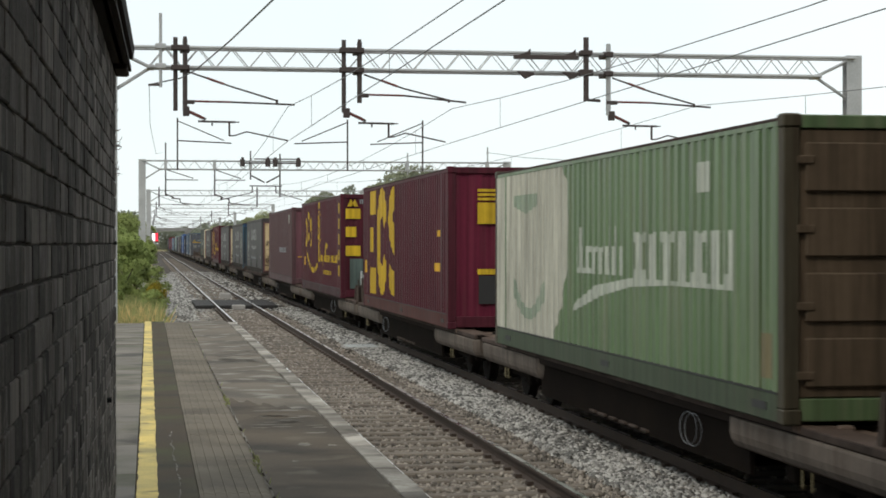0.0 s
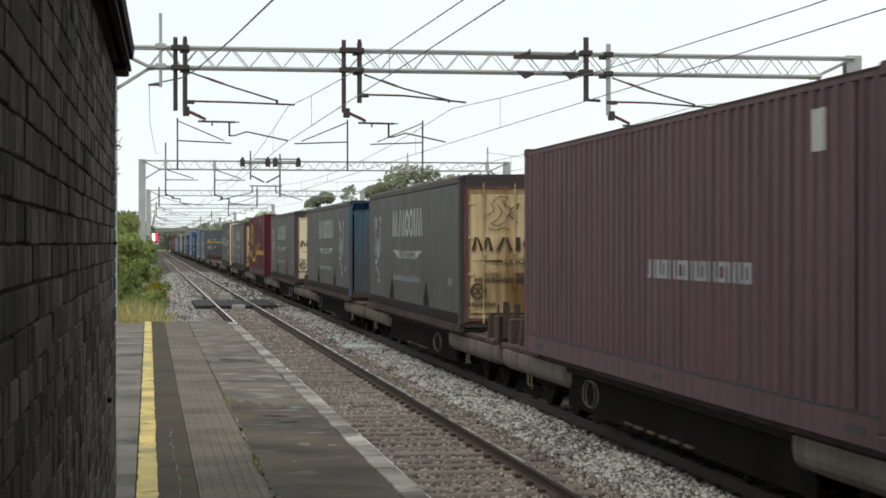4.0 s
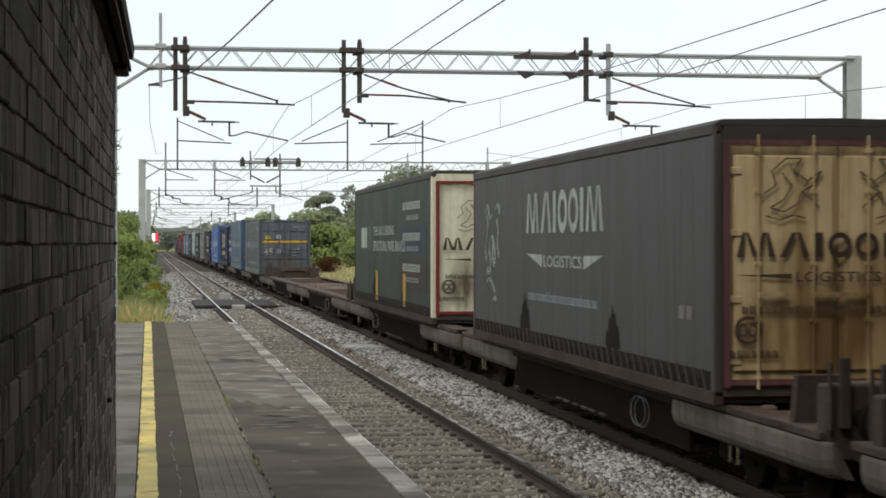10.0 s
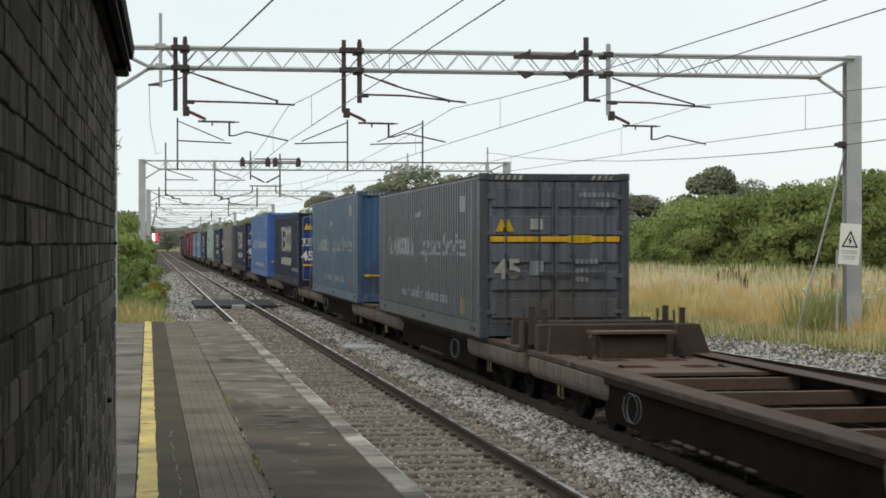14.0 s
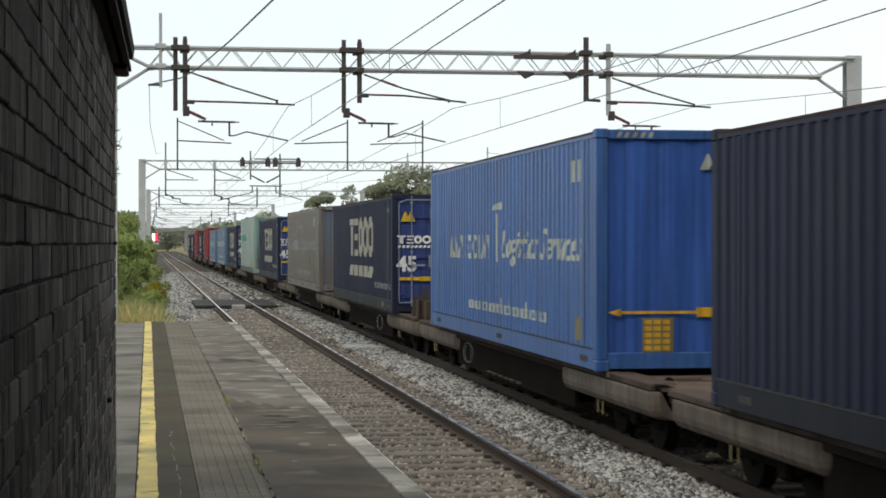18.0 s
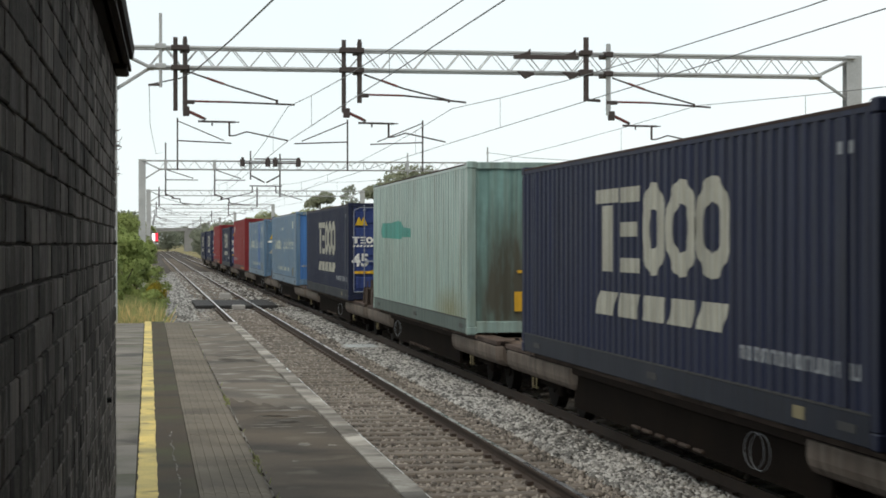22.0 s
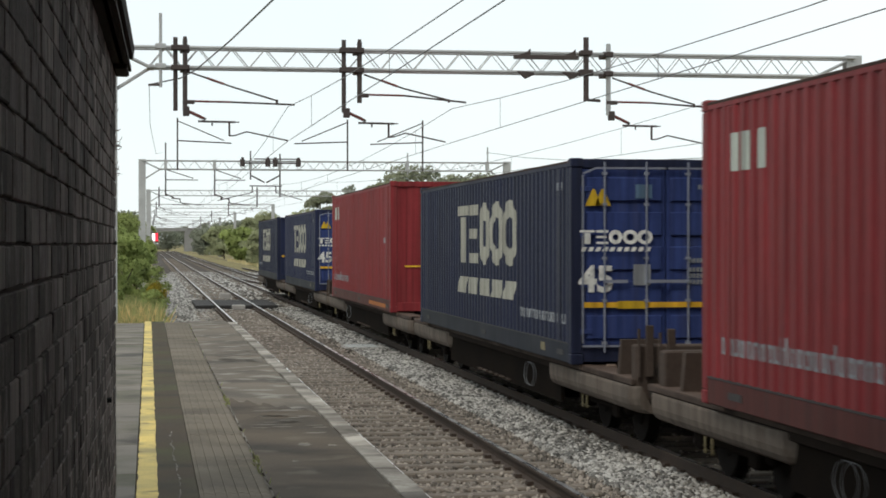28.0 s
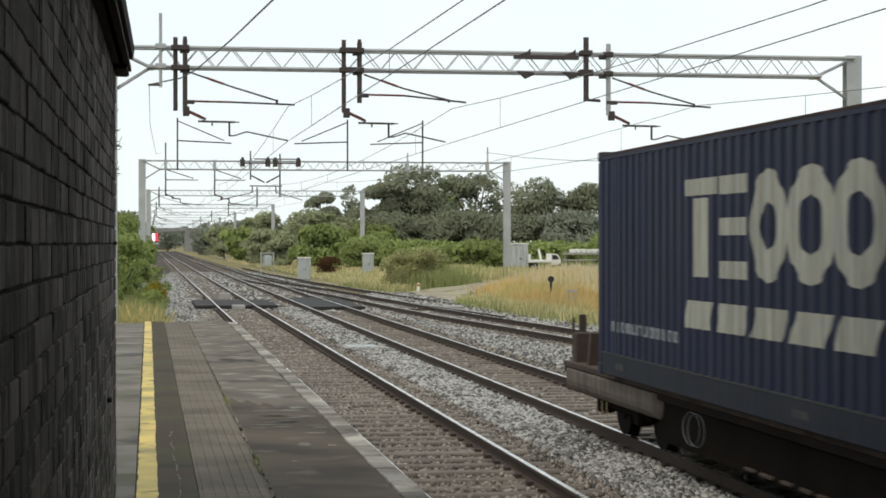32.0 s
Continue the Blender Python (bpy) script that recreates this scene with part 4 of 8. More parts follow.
# the raised arms on the second portal
for x, k in ((1.55, 1), (10.75, -1), (14.9, -1)):
    m = thing("mast_arm", "thin dark upright with a bracket arm on the second portal", "cantilever", group="upright arms on the portal", at=(x, 102.0, 0))
    part("upright", Shape().rod((0, -0.25, 6.4), (0, -0.25, 9.2), 0.05, 6), ole_dark, m)
    part("stay", Shape().rod((0, -0.25, 9.05), (2.5 * k, -0.25, 8.0), 0.03, 6), ole_dark, m)
    part("arm", Shape().rod((0, -0.25, 7.98), (2.9 * k, -0.25, 7.86), 0.035, 6), ole_dark, m)
for x, z0, z1, arm in ((0.92, 5.0, 7.86, 1.72), (3.54, 5.0, 6.75, 1.65), (5.47, 5.9, 7.46, 0), (7.06, 4.95, 7.3, 0), (14.06, 6.2, 7.4, 0), (18.52, 6.3, 7.75, 0)):
    u = thing("drop_tube", "thin drop tube clamped to the second portal", "drop tube", group="drop tubes on the portal", at=(x, 101.7, 0))
    part("tube", Shape().rod((0, 0, z0), (0, 0, z1), 0.045, 6), ole_dark if x < 8 else steel_light, u)
    part("clamp", Shape().box(-0.08, 0.08, -0.06, 0.3, 6.4, 6.95, 0.01), steel_light, u)
    if arm:
        part("top_tube", Shape().rod((0, 0, 6.42), (arm - 0.25, 0, 5.95), 0.025, 6), ole_dark, u)
        part("catenary_tube", Shape().rod((0, 0, 5.86), (arm, 0, 5.86), 0.025, 6), ole_dark, u)
        part("registration_tube", Shape().rod((0, 0, 5.1), (0.45, 0, 4.9), 0.035, 6).rod((0.3, 0, 4.86), (0.8, 0, 4.84), 0.03, 6).rod((0.75, 0, 4.84), (0.8, 0, 4.62), 0.03, 6), ole_dark, u)
        part("steady_arm", Shape().rod((0.8, 0, 4.62), (1.9, 0, 4.5), 0.022, 6), ole_dark, u)
arm = thing("cantilever_arm", "dark twin registration arms under the second portal switch", "cantilever", group="overhead line cantilevers", at=(6.27, 101.6, 0))
for k in (-1, 1):
    part("tube", Shape().rod((0.78 * k, 0, 6.12), (0.05 * k, 0, 5.74), 0.04, 6), ole_dark, arm)
part("bar", Shape().rod((-0.85, 0, 5.55), (0.9, 0, 5.55), 0.03, 6), ole_dark, arm)
for x, tip, z in ((-0.71, -2.6, 4.75), (0.56, 2.0, 4.8)):
    part("drop_bracket", Shape().rod((x, 0, 5.55), (x, 0, 5.2), 0.035, 6), ole_dark, arm)
    part("steady_arm", Shape().rod((x, 0, 5.2), (tip, 0, z), 0.022, 6), ole_dark, arm)
sw = thing("line_switch", "dark overhead line isolator switch on the second portal", "isolator switch", at=(6.55, 101.6, 6.78))
part("beam", Shape().box(-1.6, 1.65, -0.05, 0.05, -0.03, 0.04).box(-0.9, 1.6, -0.05, 0.05, 0.2, 0.26), ole_dark, sw)
for x in (-1.52, -0.15, 0.25, 1.5):
    part("insulator_stack", Shape().rod((x, 0, -0.18), (x, 0, 0.2), 0.14, 10).rod((x, 0, 0.2), (x, 0, 0.32), 0.08, 8), ole_dark, sw)
sw = thing("switch_beam", "dark isolator beam clamped along the first portal", "isolator beam", at=(9.35, 43.6, 6.88))
part("beam", Shape().box(-0.78, 0.8, -0.06, 0.06, -0.05, 0.05, 0.01), ole_dark, sw)
for x in (-0.5, 0.6):
    part("wedge", Shape().extrude_y([(x - 0.16, 0.05), (x + 0.12, 0.05), (x + 0.12, 0.2), (x + 0.05, 0.13)], -0.05, 0.05), ole_dark, sw)
    part("bracket", Shape().extrude_y([(x - 0.2, -0.34), (x + 0.2, -0.36), (x + 0.2, -0.43), (x, -0.52)], -0.05, 0.05), ole_dark, sw)
tube = thing("drop_tube", "pale drop tube standing above the first portal", "drop tube", group="drop tubes on the portal", at=(0.28, 43.6, 0))
part("tube", Shape().rod((0, 0, 6.05), (0, 0, 7.76), 0.04, 8), steel_light, tube)
part("clamp", Shape().box(-0.12, 0.12, -0.08, 0.2, 6.94, 7.06, 0.01), steel_light, tube)
part("clamp", Shape().box(-0.12, 0.12, -0.08, 0.2, 6.48, 6.6, 0.01), steel_light, tube)
part("bracket", Shape().box(-0.28, 0.04, -0.03, 0.03, 6.08, 6.13), ole_dark, tube)
tube = thing("drop_tube", "dark drop tube beside the siding cantilever on the portal", "drop tube", group="drop tubes on the portal", at=(10.33, 43.6, 0))
part("tube", Shape().rod((0, 0, 5.85), (0, 0, 7.37), 0.065, 8), ole_dark, tube)
part("clamp", Shape().box(-0.14, 0.14, -0.1, 0.2, 6.94, 7.06, 0.01), ole_dark, tube)
part("clamp", Shape().box(-0.16, 0.16, -0.1, 0.2, 6.46, 6.6, 0.01), ole_dark, tube)
part("foot", Shape().rod((0, 0, 5.88), (0.35, 0, 5.86), 0.035, 6), ole_dark, tube)


# ---------------------------------------------------------------- wires
def wire(name, pts, r, label, group=""):
    sh = Shape()
    for a, b in zip(pts, pts[1:]):
        sh.rod(a, b, r, 5)
    return single(name, sh, wire_mat, label, "wire", group=group)


SUPPORTS = [-14.0, 44.0, 102.0, 161.0, 219.0, 277.0, 335.0, 393.0, 460.0, 560.0]


def line_of(xs, zsup, sag, zc, count, r=0.008):
    """The carrier and contact wires of one track; xs: (s, x) of the line."""
    carry, touch = [], []
    drops = Shape()
    for a, b in zip(SUPPORTS[:count], SUPPORTS[1:count + 1]):
        n = 10 if a < 150 else 4
        for i in range(n):
            t = i / n
            s = a + (b - a) * t
            x = float(np.interp(s, [p[0] for p in xs], [p[1] for p in xs]))
            carry.append((x, s - 0.3, zsup - sag * 4 * t * (1 - t)))
            touch.append((x, s - 0.3, zc))
            if 0 < i and i % 2 == 1 and a < 110:
                drops.rod(carry[-1], touch[-1], 0.006, 4)
    wire("carrier_wire", carry, r, "grey carrier wire sagging between overhead line portals", "carrier wires")
    wire("contact_wire", touch, r, "straight grey contact wire above the track", "contact wires")
    single("droppers", drops, wire_mat, "thin droppers between carrier and contact wires", "wire", kind="stuff")


line_of([(-14, 3.7), (18, 3.45), (44, 3.22), (102, 3.6), (161, 3.25), (219, 3.55), (600, 3.4)], 5.64, 0.52, 4.84, 9)
line_of([(-14, 7.6), (18, 7.4), (44, 7.1), (102, 6.7), (161, 7.0), (219, 6.7), (600, 6.82)], 5.64, 0.52, 4.84, 9)
line_of([(-14, 19.0), (18, 16.1), (34, 14.2), (44, 13.1), (102, 9.2), (161, 7.2)], 5.78, 0.55, 4.86, 3)
feed = [(0.05, 43.8, 6.13), (0.75, 43.7, 6.28), (1.08, 43.5, 6.45), (1.6, 37, 6.45), (2.08, 30.6, 6.5), (3.2, 17.2, 6.52), (4.6, 0, 6.6), (5.8, -14, 6.7)]
wire("feeder_cable", feed, 0.017, "thick dark feeder cable running above the platform line")
wire("earth_wire", [(16.95, 44, 4.88), (17.2, 50, 4.98), (17.4, 58, 5.18), (17.65, 68, 5.52), (17.9, 78, 5.98), (18.2, 90, 6.65), (18.48, 102, 7.48)], 0.013, "dark earth wire strung between portal posts")
wire("earth_wire", [(16.95, 44, 4.88), (17.0, 30, 4.8), (17.1, 10, 4.85), (17.3, -14, 5.0)], 0.013, "dark earth wire strung towards the next post")
wire("earth_wire", [(0.02, 43.6, 6.1), (0.05, 55, 5.9), (0.3, 75, 6.0), (0.75, 101, 7.3)], 0.008, "thin earth wire beside the platform line portals")
single("guy_wire", Shape().rod((16.98, 44, 4.75), (15.95, 44.6, 0.2), 0.028, 6), steel_light, "slanting pale guy rod of the portal post", "guy wire")

# ---------------------------------------------------------------- unseen bridge added behind the viewpoint to shade what is near
shade_bridge_steel = surface("shade_bridge_paint", (0.06, 0.065, 0.062), 0.8, var=0.3, scale=1.0, fine=20, dirt=(0.08, 0.05, 0.03), dirt_amount=0.5, streak=True)
road_bridge = thing("road_bridge", "unseen plain dark bridge added over tracks and platform to shade them", "bridge", kind="structure")
# skewed so that the added deck shades the train side more than the wall
SKEW = 0.8
deck = [(-16, -20), (24, -20), (24, 6.5 + 24 * SKEW), (-16, 6.5 - 16 * SKEW)]
part("deck", Shape().add([(x, y, z) for z in (7.3, 7.6) for x, y in deck], [(3, 2, 1, 0), (4, 5, 6, 7)] + [(i, (i + 1) % 4, 4 + (i + 1) % 4, 4 + i) for i in range(4)]), concrete, road_bridge)
part("girder", Shape().box(-16, 24, -20.3, -20.0, 6.9, 8.6, 0.02), shade_bridge_steel, road_bridge)
part("girder", Shape().bar((-16, 6.65 - 16 * SKEW, 7.75), (24, 6.65 + 24 * SKEW, 7.75), 0.3, 1.7), shade_bridge_steel, road_bridge)
for i in range(5):
    y = -18.5 + i * 2.5
    part("cross_girder", Shape().box(-16, 24, y - 0.12, y + 0.12, 6.95, 7.3, 0.02), shade_bridge_steel, road_bridge)
for x0, x1, yf in ((-16, -12, -5.0), (19, 24, 20.0)):
    part("abutment", Shape().box(x0, x1, -20, yf, -0.5, 6.9, 0.03), brick_joined, road_bridge)


# ---------------------------------------------------------------- the goods train
LONG, WIDE, BOTTOM = 13.55, 2.55, 0.962
PITCH_Y, DEEP = 0.28, 0.024
CORR = [(0.0, 0.0), (0.09, 0.0), (0.14, DEEP), (0.23, DEEP)]


def dent(y):
    """How far the corrugated sheet lies behind its outer face."""
    t = (y - 0.2) % PITCH_Y
    return float(np.interp(t, [0, 0.09, 0.14, 0.23, 0.28], [0, 0, DEEP, DEEP, 0]))


def breaks(a, b, extra=0):
    pts = {a, b}
    k = math.floor((a - 0.2) / PITCH_Y) - 1
    while 0.2 + k * PITCH_Y < b:
        for off, _ in CORR:
            y = 0.2 + k * PITCH_Y + off
            if a < y < b:
                pts.add(y)
        k += 1
    if extra:
        pts.update(a + (b - a) * i / extra for i in range(extra + 1))
    return sorted(pts)


def corrugated(y0, y1, z0, z1, x, sign):
    s = Shape()
    ys = breaks(y0, y1)
    for a, b in zip(ys, ys[1:]):
        xa, xb = x - sign * dent(a), x - sign * dent(b)
        q = [(xa, a, z0), (xb, b, z0), (xb, b, z1), (xa, a, z1)]
        s.add(q, [(0, 1, 2, 3) if sign > 0 else (3, 2, 1, 0)])
    return s


def mark(parent, name, mat, y0, y1, spans, flat=None, extra=0, label="", lift=0.0):
    """A painted mark on the side that faces the platform, following the sheet. spans(u): height ranges at u from 0 (rear) to 1."""
    s = Shape()
    ys = breaks(y0, y1, extra) if flat is None else [y0 + (y1 - y0) * i / max(1, extra) for i in range(max(1, extra) + 1)]
    for a, b in zip(ys, ys[1:]):
        mid = spans((y1 - (a + b) / 2) / (y1 - y0))
        for lo, hi in mid:
            if hi <= lo:
                continue
            xa = -WIDE / 2 - lift + (dent(a) - 0.004 if flat is None else flat)
            xb = -WIDE / 2 - lift + (dent(b) - 0.004 if flat is None else flat)
            s.add([(xa, a, lo), (xb, b, lo), (xb, b, hi), (xa, a, hi)], [(3, 2, 1, 0)])
    return part(name, s, mat, parent, label)


def block(z0, z1):
    return lambda u: [(z0, z1)]


def oval(z0, z1, hole=0.45):
    c, h = (z0 + z1) / 2, (z1 - z0) / 2

    def spans(u):
        t = abs(2 * u - 1)
        e = h * math.sqrt(max(0, 1 - t ** 2.6))
        if t < hole:
            i = 0.72 * h * math.sqrt(max(0, 1 - (t / hole) ** 2.6))
            return [(c - e, c - i), (c + i, c + e)]
        return [(c - e, c + e)]
    return spans


def bars(parent, mat, y0, y1, z0, z1, n, seed, flat=None, name="lettering", tall=0.0):
    """Lettering that cannot be read, as plain upright bars, joined now and then at head or foot."""
    rng = random.Random(seed)
    n = int(n * 1.35)
    w = (y1 - y0) / n
    h = z1 - z0
    s = Shape()

    def quad(a, b, lo, hi):
        ys = breaks(a, b) if flat is None else [a, b]
        for p, q in zip(ys, ys[1:]):
            xp = -WIDE / 2 - 0.004 + (dent(p) if flat is None else flat)
            xq = -WIDE / 2 - 0.004 + (dent(q) if flat is None else flat)
            s.add([(xp, p, lo), (xq, q, lo), (xq, q, hi), (xp, p, hi)], [(3, 2, 1, 0)])
    for i in range(n):
        a = y0 + w * i
        top = z1 + (tall if i and rng.random() < 0.16 else 0)
        kind = rng.random()
        quad(a + 0.08 * w, a + 0.34 * w, z0, top)
        quad(a + 0.58 * w, a + 0.84 * w, z0, z1 - (0.05 * h if kind > 0.6 else 0))
        if kind > 0.35:
            quad(a + 0.34 * w, a + 0.58 * w, z1 - 0.22 * h, z1)
        if kind < 0.75:
            quad(a + 0.34 * w, a + 0.58 * w, z0, z0 + 0.2 * h)
    return tagged(part(name, s, mat, parent), kind="stuff")


def face_rect(parent, name, mat, x0, x1, z0, z1, y=-0.004, label=""):
    return part(name, Shape().add([(x0, y, z0), (x1, y, z0), (x1, y, z1), (x0, y, z1)], [(0, 1, 2, 3)]), mat, parent, label)


def face_poly(parent, name, mat, pts, y=-0.004, label=""):
    return part(name, Shape().add([(x, y, z) for x, z in pts], [tuple(range(len(pts)))]), mat, parent, label)


def face_oval(parent, name, mat, cx, cz, rx, rz, hole, y=-0.004, gap=0.0):
    s = Shape()
    n = 32
    a0 = gap
    for i in range(n):
        t0, t1 = a0 + (2 * math.pi - 2 * a0) * i / n, a0 + (2 * math.pi - 2 * a0) * (i + 1) / n
        o0, o1 = (cx + rx * math.cos(t0), y, cz + rz * math.sin(t0)), (cx + rx * math.cos(t1), y, cz + rz * math.sin(t1))
        i0, i1 = (cx + rx * hole * math.cos(t0), y, cz + rz * hole * math.sin(t0)), (cx + rx * hole * math.cos(t1), y, cz + rz * hole * math.sin(t1))
        s.add([i0, i1, o1, o0], [(0, 1, 2, 3)])
    return part(name, s, mat, parent)


def number_mesh(text, size, material):
    cu = bpy.data.curves.new("number", "FONT")
    cu.body, cu.size, cu.extrude, cu.fill_mode = text, size, 0.002, "FRONT"
    cu.offset = 0.035 * size
    tmp = new("number", cu)
    bpy.context.view_layer.update()
    me = bpy.data.meshes.new_from_object(tmp.evaluated_get(bpy.context.evaluated_depsgraph_get()))
    bpy.data.objects.remove(tmp)
    bpy.data.curves.remove(cu)
    me.materials.clear()
    me.materials.append(material)
    return me


def text_sheet(text, shear=0.0):
    """Words of the built-in font as a flat sheet, one unit wide and high."""
    cu = bpy.data.curves.new("words", "FONT")
    cu.body, cu.size, cu.shear, cu.fill_mode = text, 1.0, shear, "FRONT"
    cu.offset, cu.resolution_u = 0.012, 3
    tmp = new("words", cu)
    bpy.context.view_layer.update()
    me = bpy.data.meshes.new_from_object(tmp.evaluated_get(bpy.context.evaluated_depsgraph_get()))
    bpy.data.objects.remove(tmp)
    bpy.data.curves.remove(cu)
    bm = bmesh.new()
    bm.from_mesh(me)
    bpy.data.meshes.remove(me)
    xs, ys = [v.co.x for v in bm.verts], [v.co.y for v in bm.verts]
    x0, y0, kx, ky = min(xs), min(ys), max(xs) - min(xs), max(ys) - min(ys)
    for v in bm.verts:
        v.co = ((v.co.x - x0) / kx, (v.co.y - y0) / ky, 0)
    return bm


def drape(parent, name, mat, bm, flat=None, label=""):
    """Lays a flat sheet, drawn in (y, z), on the side that faces the platform, bent into its corrugations."""
    if flat is None:
        ys = [v.co.x for v in bm.verts]
        for yb in breaks(min(ys), max(ys))[1:-1]:
            bmesh.ops.bisect_plane(bm, geom=bm.verts[:] + bm.edges[:] + bm.faces[:], plane_co=(yb, 0, 0), plane_no=(1, 0, 0))
    for v in bm.verts:
        y, z = v.co.x, v.co.y
        v.co = (-WIDE / 2 + (dent(y) - 0.004 if flat is None else flat), y, z)
    bm.normal_update()
    for f in bm.faces:
        if f.normal.x > 0:
            f.normal_flip()
    me = bpy.data.meshes.new(name)
    bm.to_mesh(me)
    bm.free()
    return part(name, me, mat, parent, label)


def side_text(parent, text, mat, ya, yb, z0, z1, flat=None, shear=0.0):
    bm = text_sheet(text, shear)
    for v in bm.verts:
        v.co = (ya + (yb - ya) * v.co.x, z0 + (z1 - z0) * v.co.y, 0)
    return drape(parent, "lettering", mat, bm, flat)


def side_poly(parent, name, mat, polys, flat=None, label=""):
    """Closed outlines in (y, z) painted on the side."""
    bm = bmesh.new()
    for pts in polys:
        bm.faces.new([bm.verts.new((y, z, 0)) for y, z in pts])
    bmesh.ops.triangulate(bm, faces=bm.faces[:])
    return drape(parent, name, mat, bm, flat, label)


def arc_poly(yc, zc, ry, rz, hole, a0=0.0, a1=360.0, n=40):
    """The outline of a ring or of a stretch of one; angles run from low y upward."""
    out = []
    m = max(8, int(n * abs(a1 - a0) / 360))
    ts = [radians(a0 + (a1 - a0) * i / m) for i in range(m + 1)]
    for t, u in zip(ts, ts[1:]):
        out.append([(yc - ry * math.cos(t), zc + rz * math.sin(t)), (yc - ry * math.cos(u), zc + rz * math.sin(u)),
                    (yc - ry * hole * math.cos(u), zc + rz * hole * math.sin(u)), (yc - ry * hole * math.cos(t), zc + rz * hole * math.sin(t))])
    return out


def fit_polys(polys, ya, yb, z0, z1):
    return [[(ya + (yb - ya) * u, z0 + (z1 - z0) * v) for u, v in p] for p in polys]


def box_poly(u0, u1, v0, v1):
    return [(u0, v0), (u1, v0), (u1, v1), (u0, v1)]


def ring_unit(uc, ru, hole=0.5, a0=0, a1=360):
    return [[(2 * uc - u, v) for u, v in p] for p in arc_poly(uc, 0.5, ru, 0.52, hole, a0, a1, 28)]


# plain shapes of the two large painted marks, in a unit square
STORE_MARK = [box_poly(0.0, 0.20, 0.83, 1.0), box_poly(0.062, 0.142, 0.0, 0.80),
              box_poly(0.225, 0.385, 0.82, 1.0), box_poly(0.225, 0.37, 0.42, 0.59), box_poly(0.225, 0.385, 0.0, 0.17),
              *ring_unit(0.487, 0.092, 0.42), *ring_unit(0.69, 0.107, 0.5), *ring_unit(0.893, 0.107, 0.5)]
HAUL_MARK = [[(0.0, 0), (0.035, 0), (0.045, 1), (0.03, 1)], [(0.045, 1), (0.06, 1), (0.112, 0), (0.082, 0)], [(0.13, 1), (0.145, 1), (0.125, 0), (0.095, 0)], [(0.145, 1), (0.16, 1), (0.195, 0), (0.16, 0)],
             [(0.215, 0), (0.25, 0), (0.30, 1), (0.275, 1)], [(0.30, 1), (0.32, 1), (0.365, 0), (0.33, 0)], box_poly(0.39, 0.43, 0, 1),
             *ring_unit(0.515, 0.06, 0.55), *ring_unit(0.65, 0.06, 0.6), box_poly(0.735, 0.775, 0, 1), [(0.80, 0), (0.832, 0), (0.845, 1), (0.83, 1)], [(0.845, 1), (0.86, 1), (0.91, 0), (0.88, 0)],
             [(0.925, 1), (0.94, 1), (0.92, 0), (0.895, 0)], [(0.94, 1), (0.96, 1), (1.0, 0), (0.965, 0)]]


def face_sheet(parent, name, mat, polys, x0, x1, z0, z1, y=-0.014):
    """A painted shape on the end wall, from outlines in a unit square."""
    sh = Shape()
    for p in polys:
        pts = [(x0 + (x1 - x0) * u, y, z0 + (z1 - z0) * v) for u, v in p]
        sh.add(pts, [tuple(range(len(pts)))])
    me = sh.mesh(name)
    return part(name, me, mat, parent)


def face_text(parent, text, mat, x0, x1, z0, z1, y=-0.014):
    bm = text_sheet(text)
    for v in bm.verts:
        v.co = (x0 + (x1 - x0) * v.co.x, y, z0 + (z1 - z0) * v.co.y)
    me = bpy.data.meshes.new("lettering")
    bm.to_mesh(me)
    bm.free()
    return part("lettering", me, mat, parent)


def face_number(parent, text, material, x, z, size, y=-0.03):
    me = number_mesh(text, size, material)
    ob = part("number", me, None, parent)
    ob.matrix_local = pose(x, y, z, 90, 0, 0)
    return ob


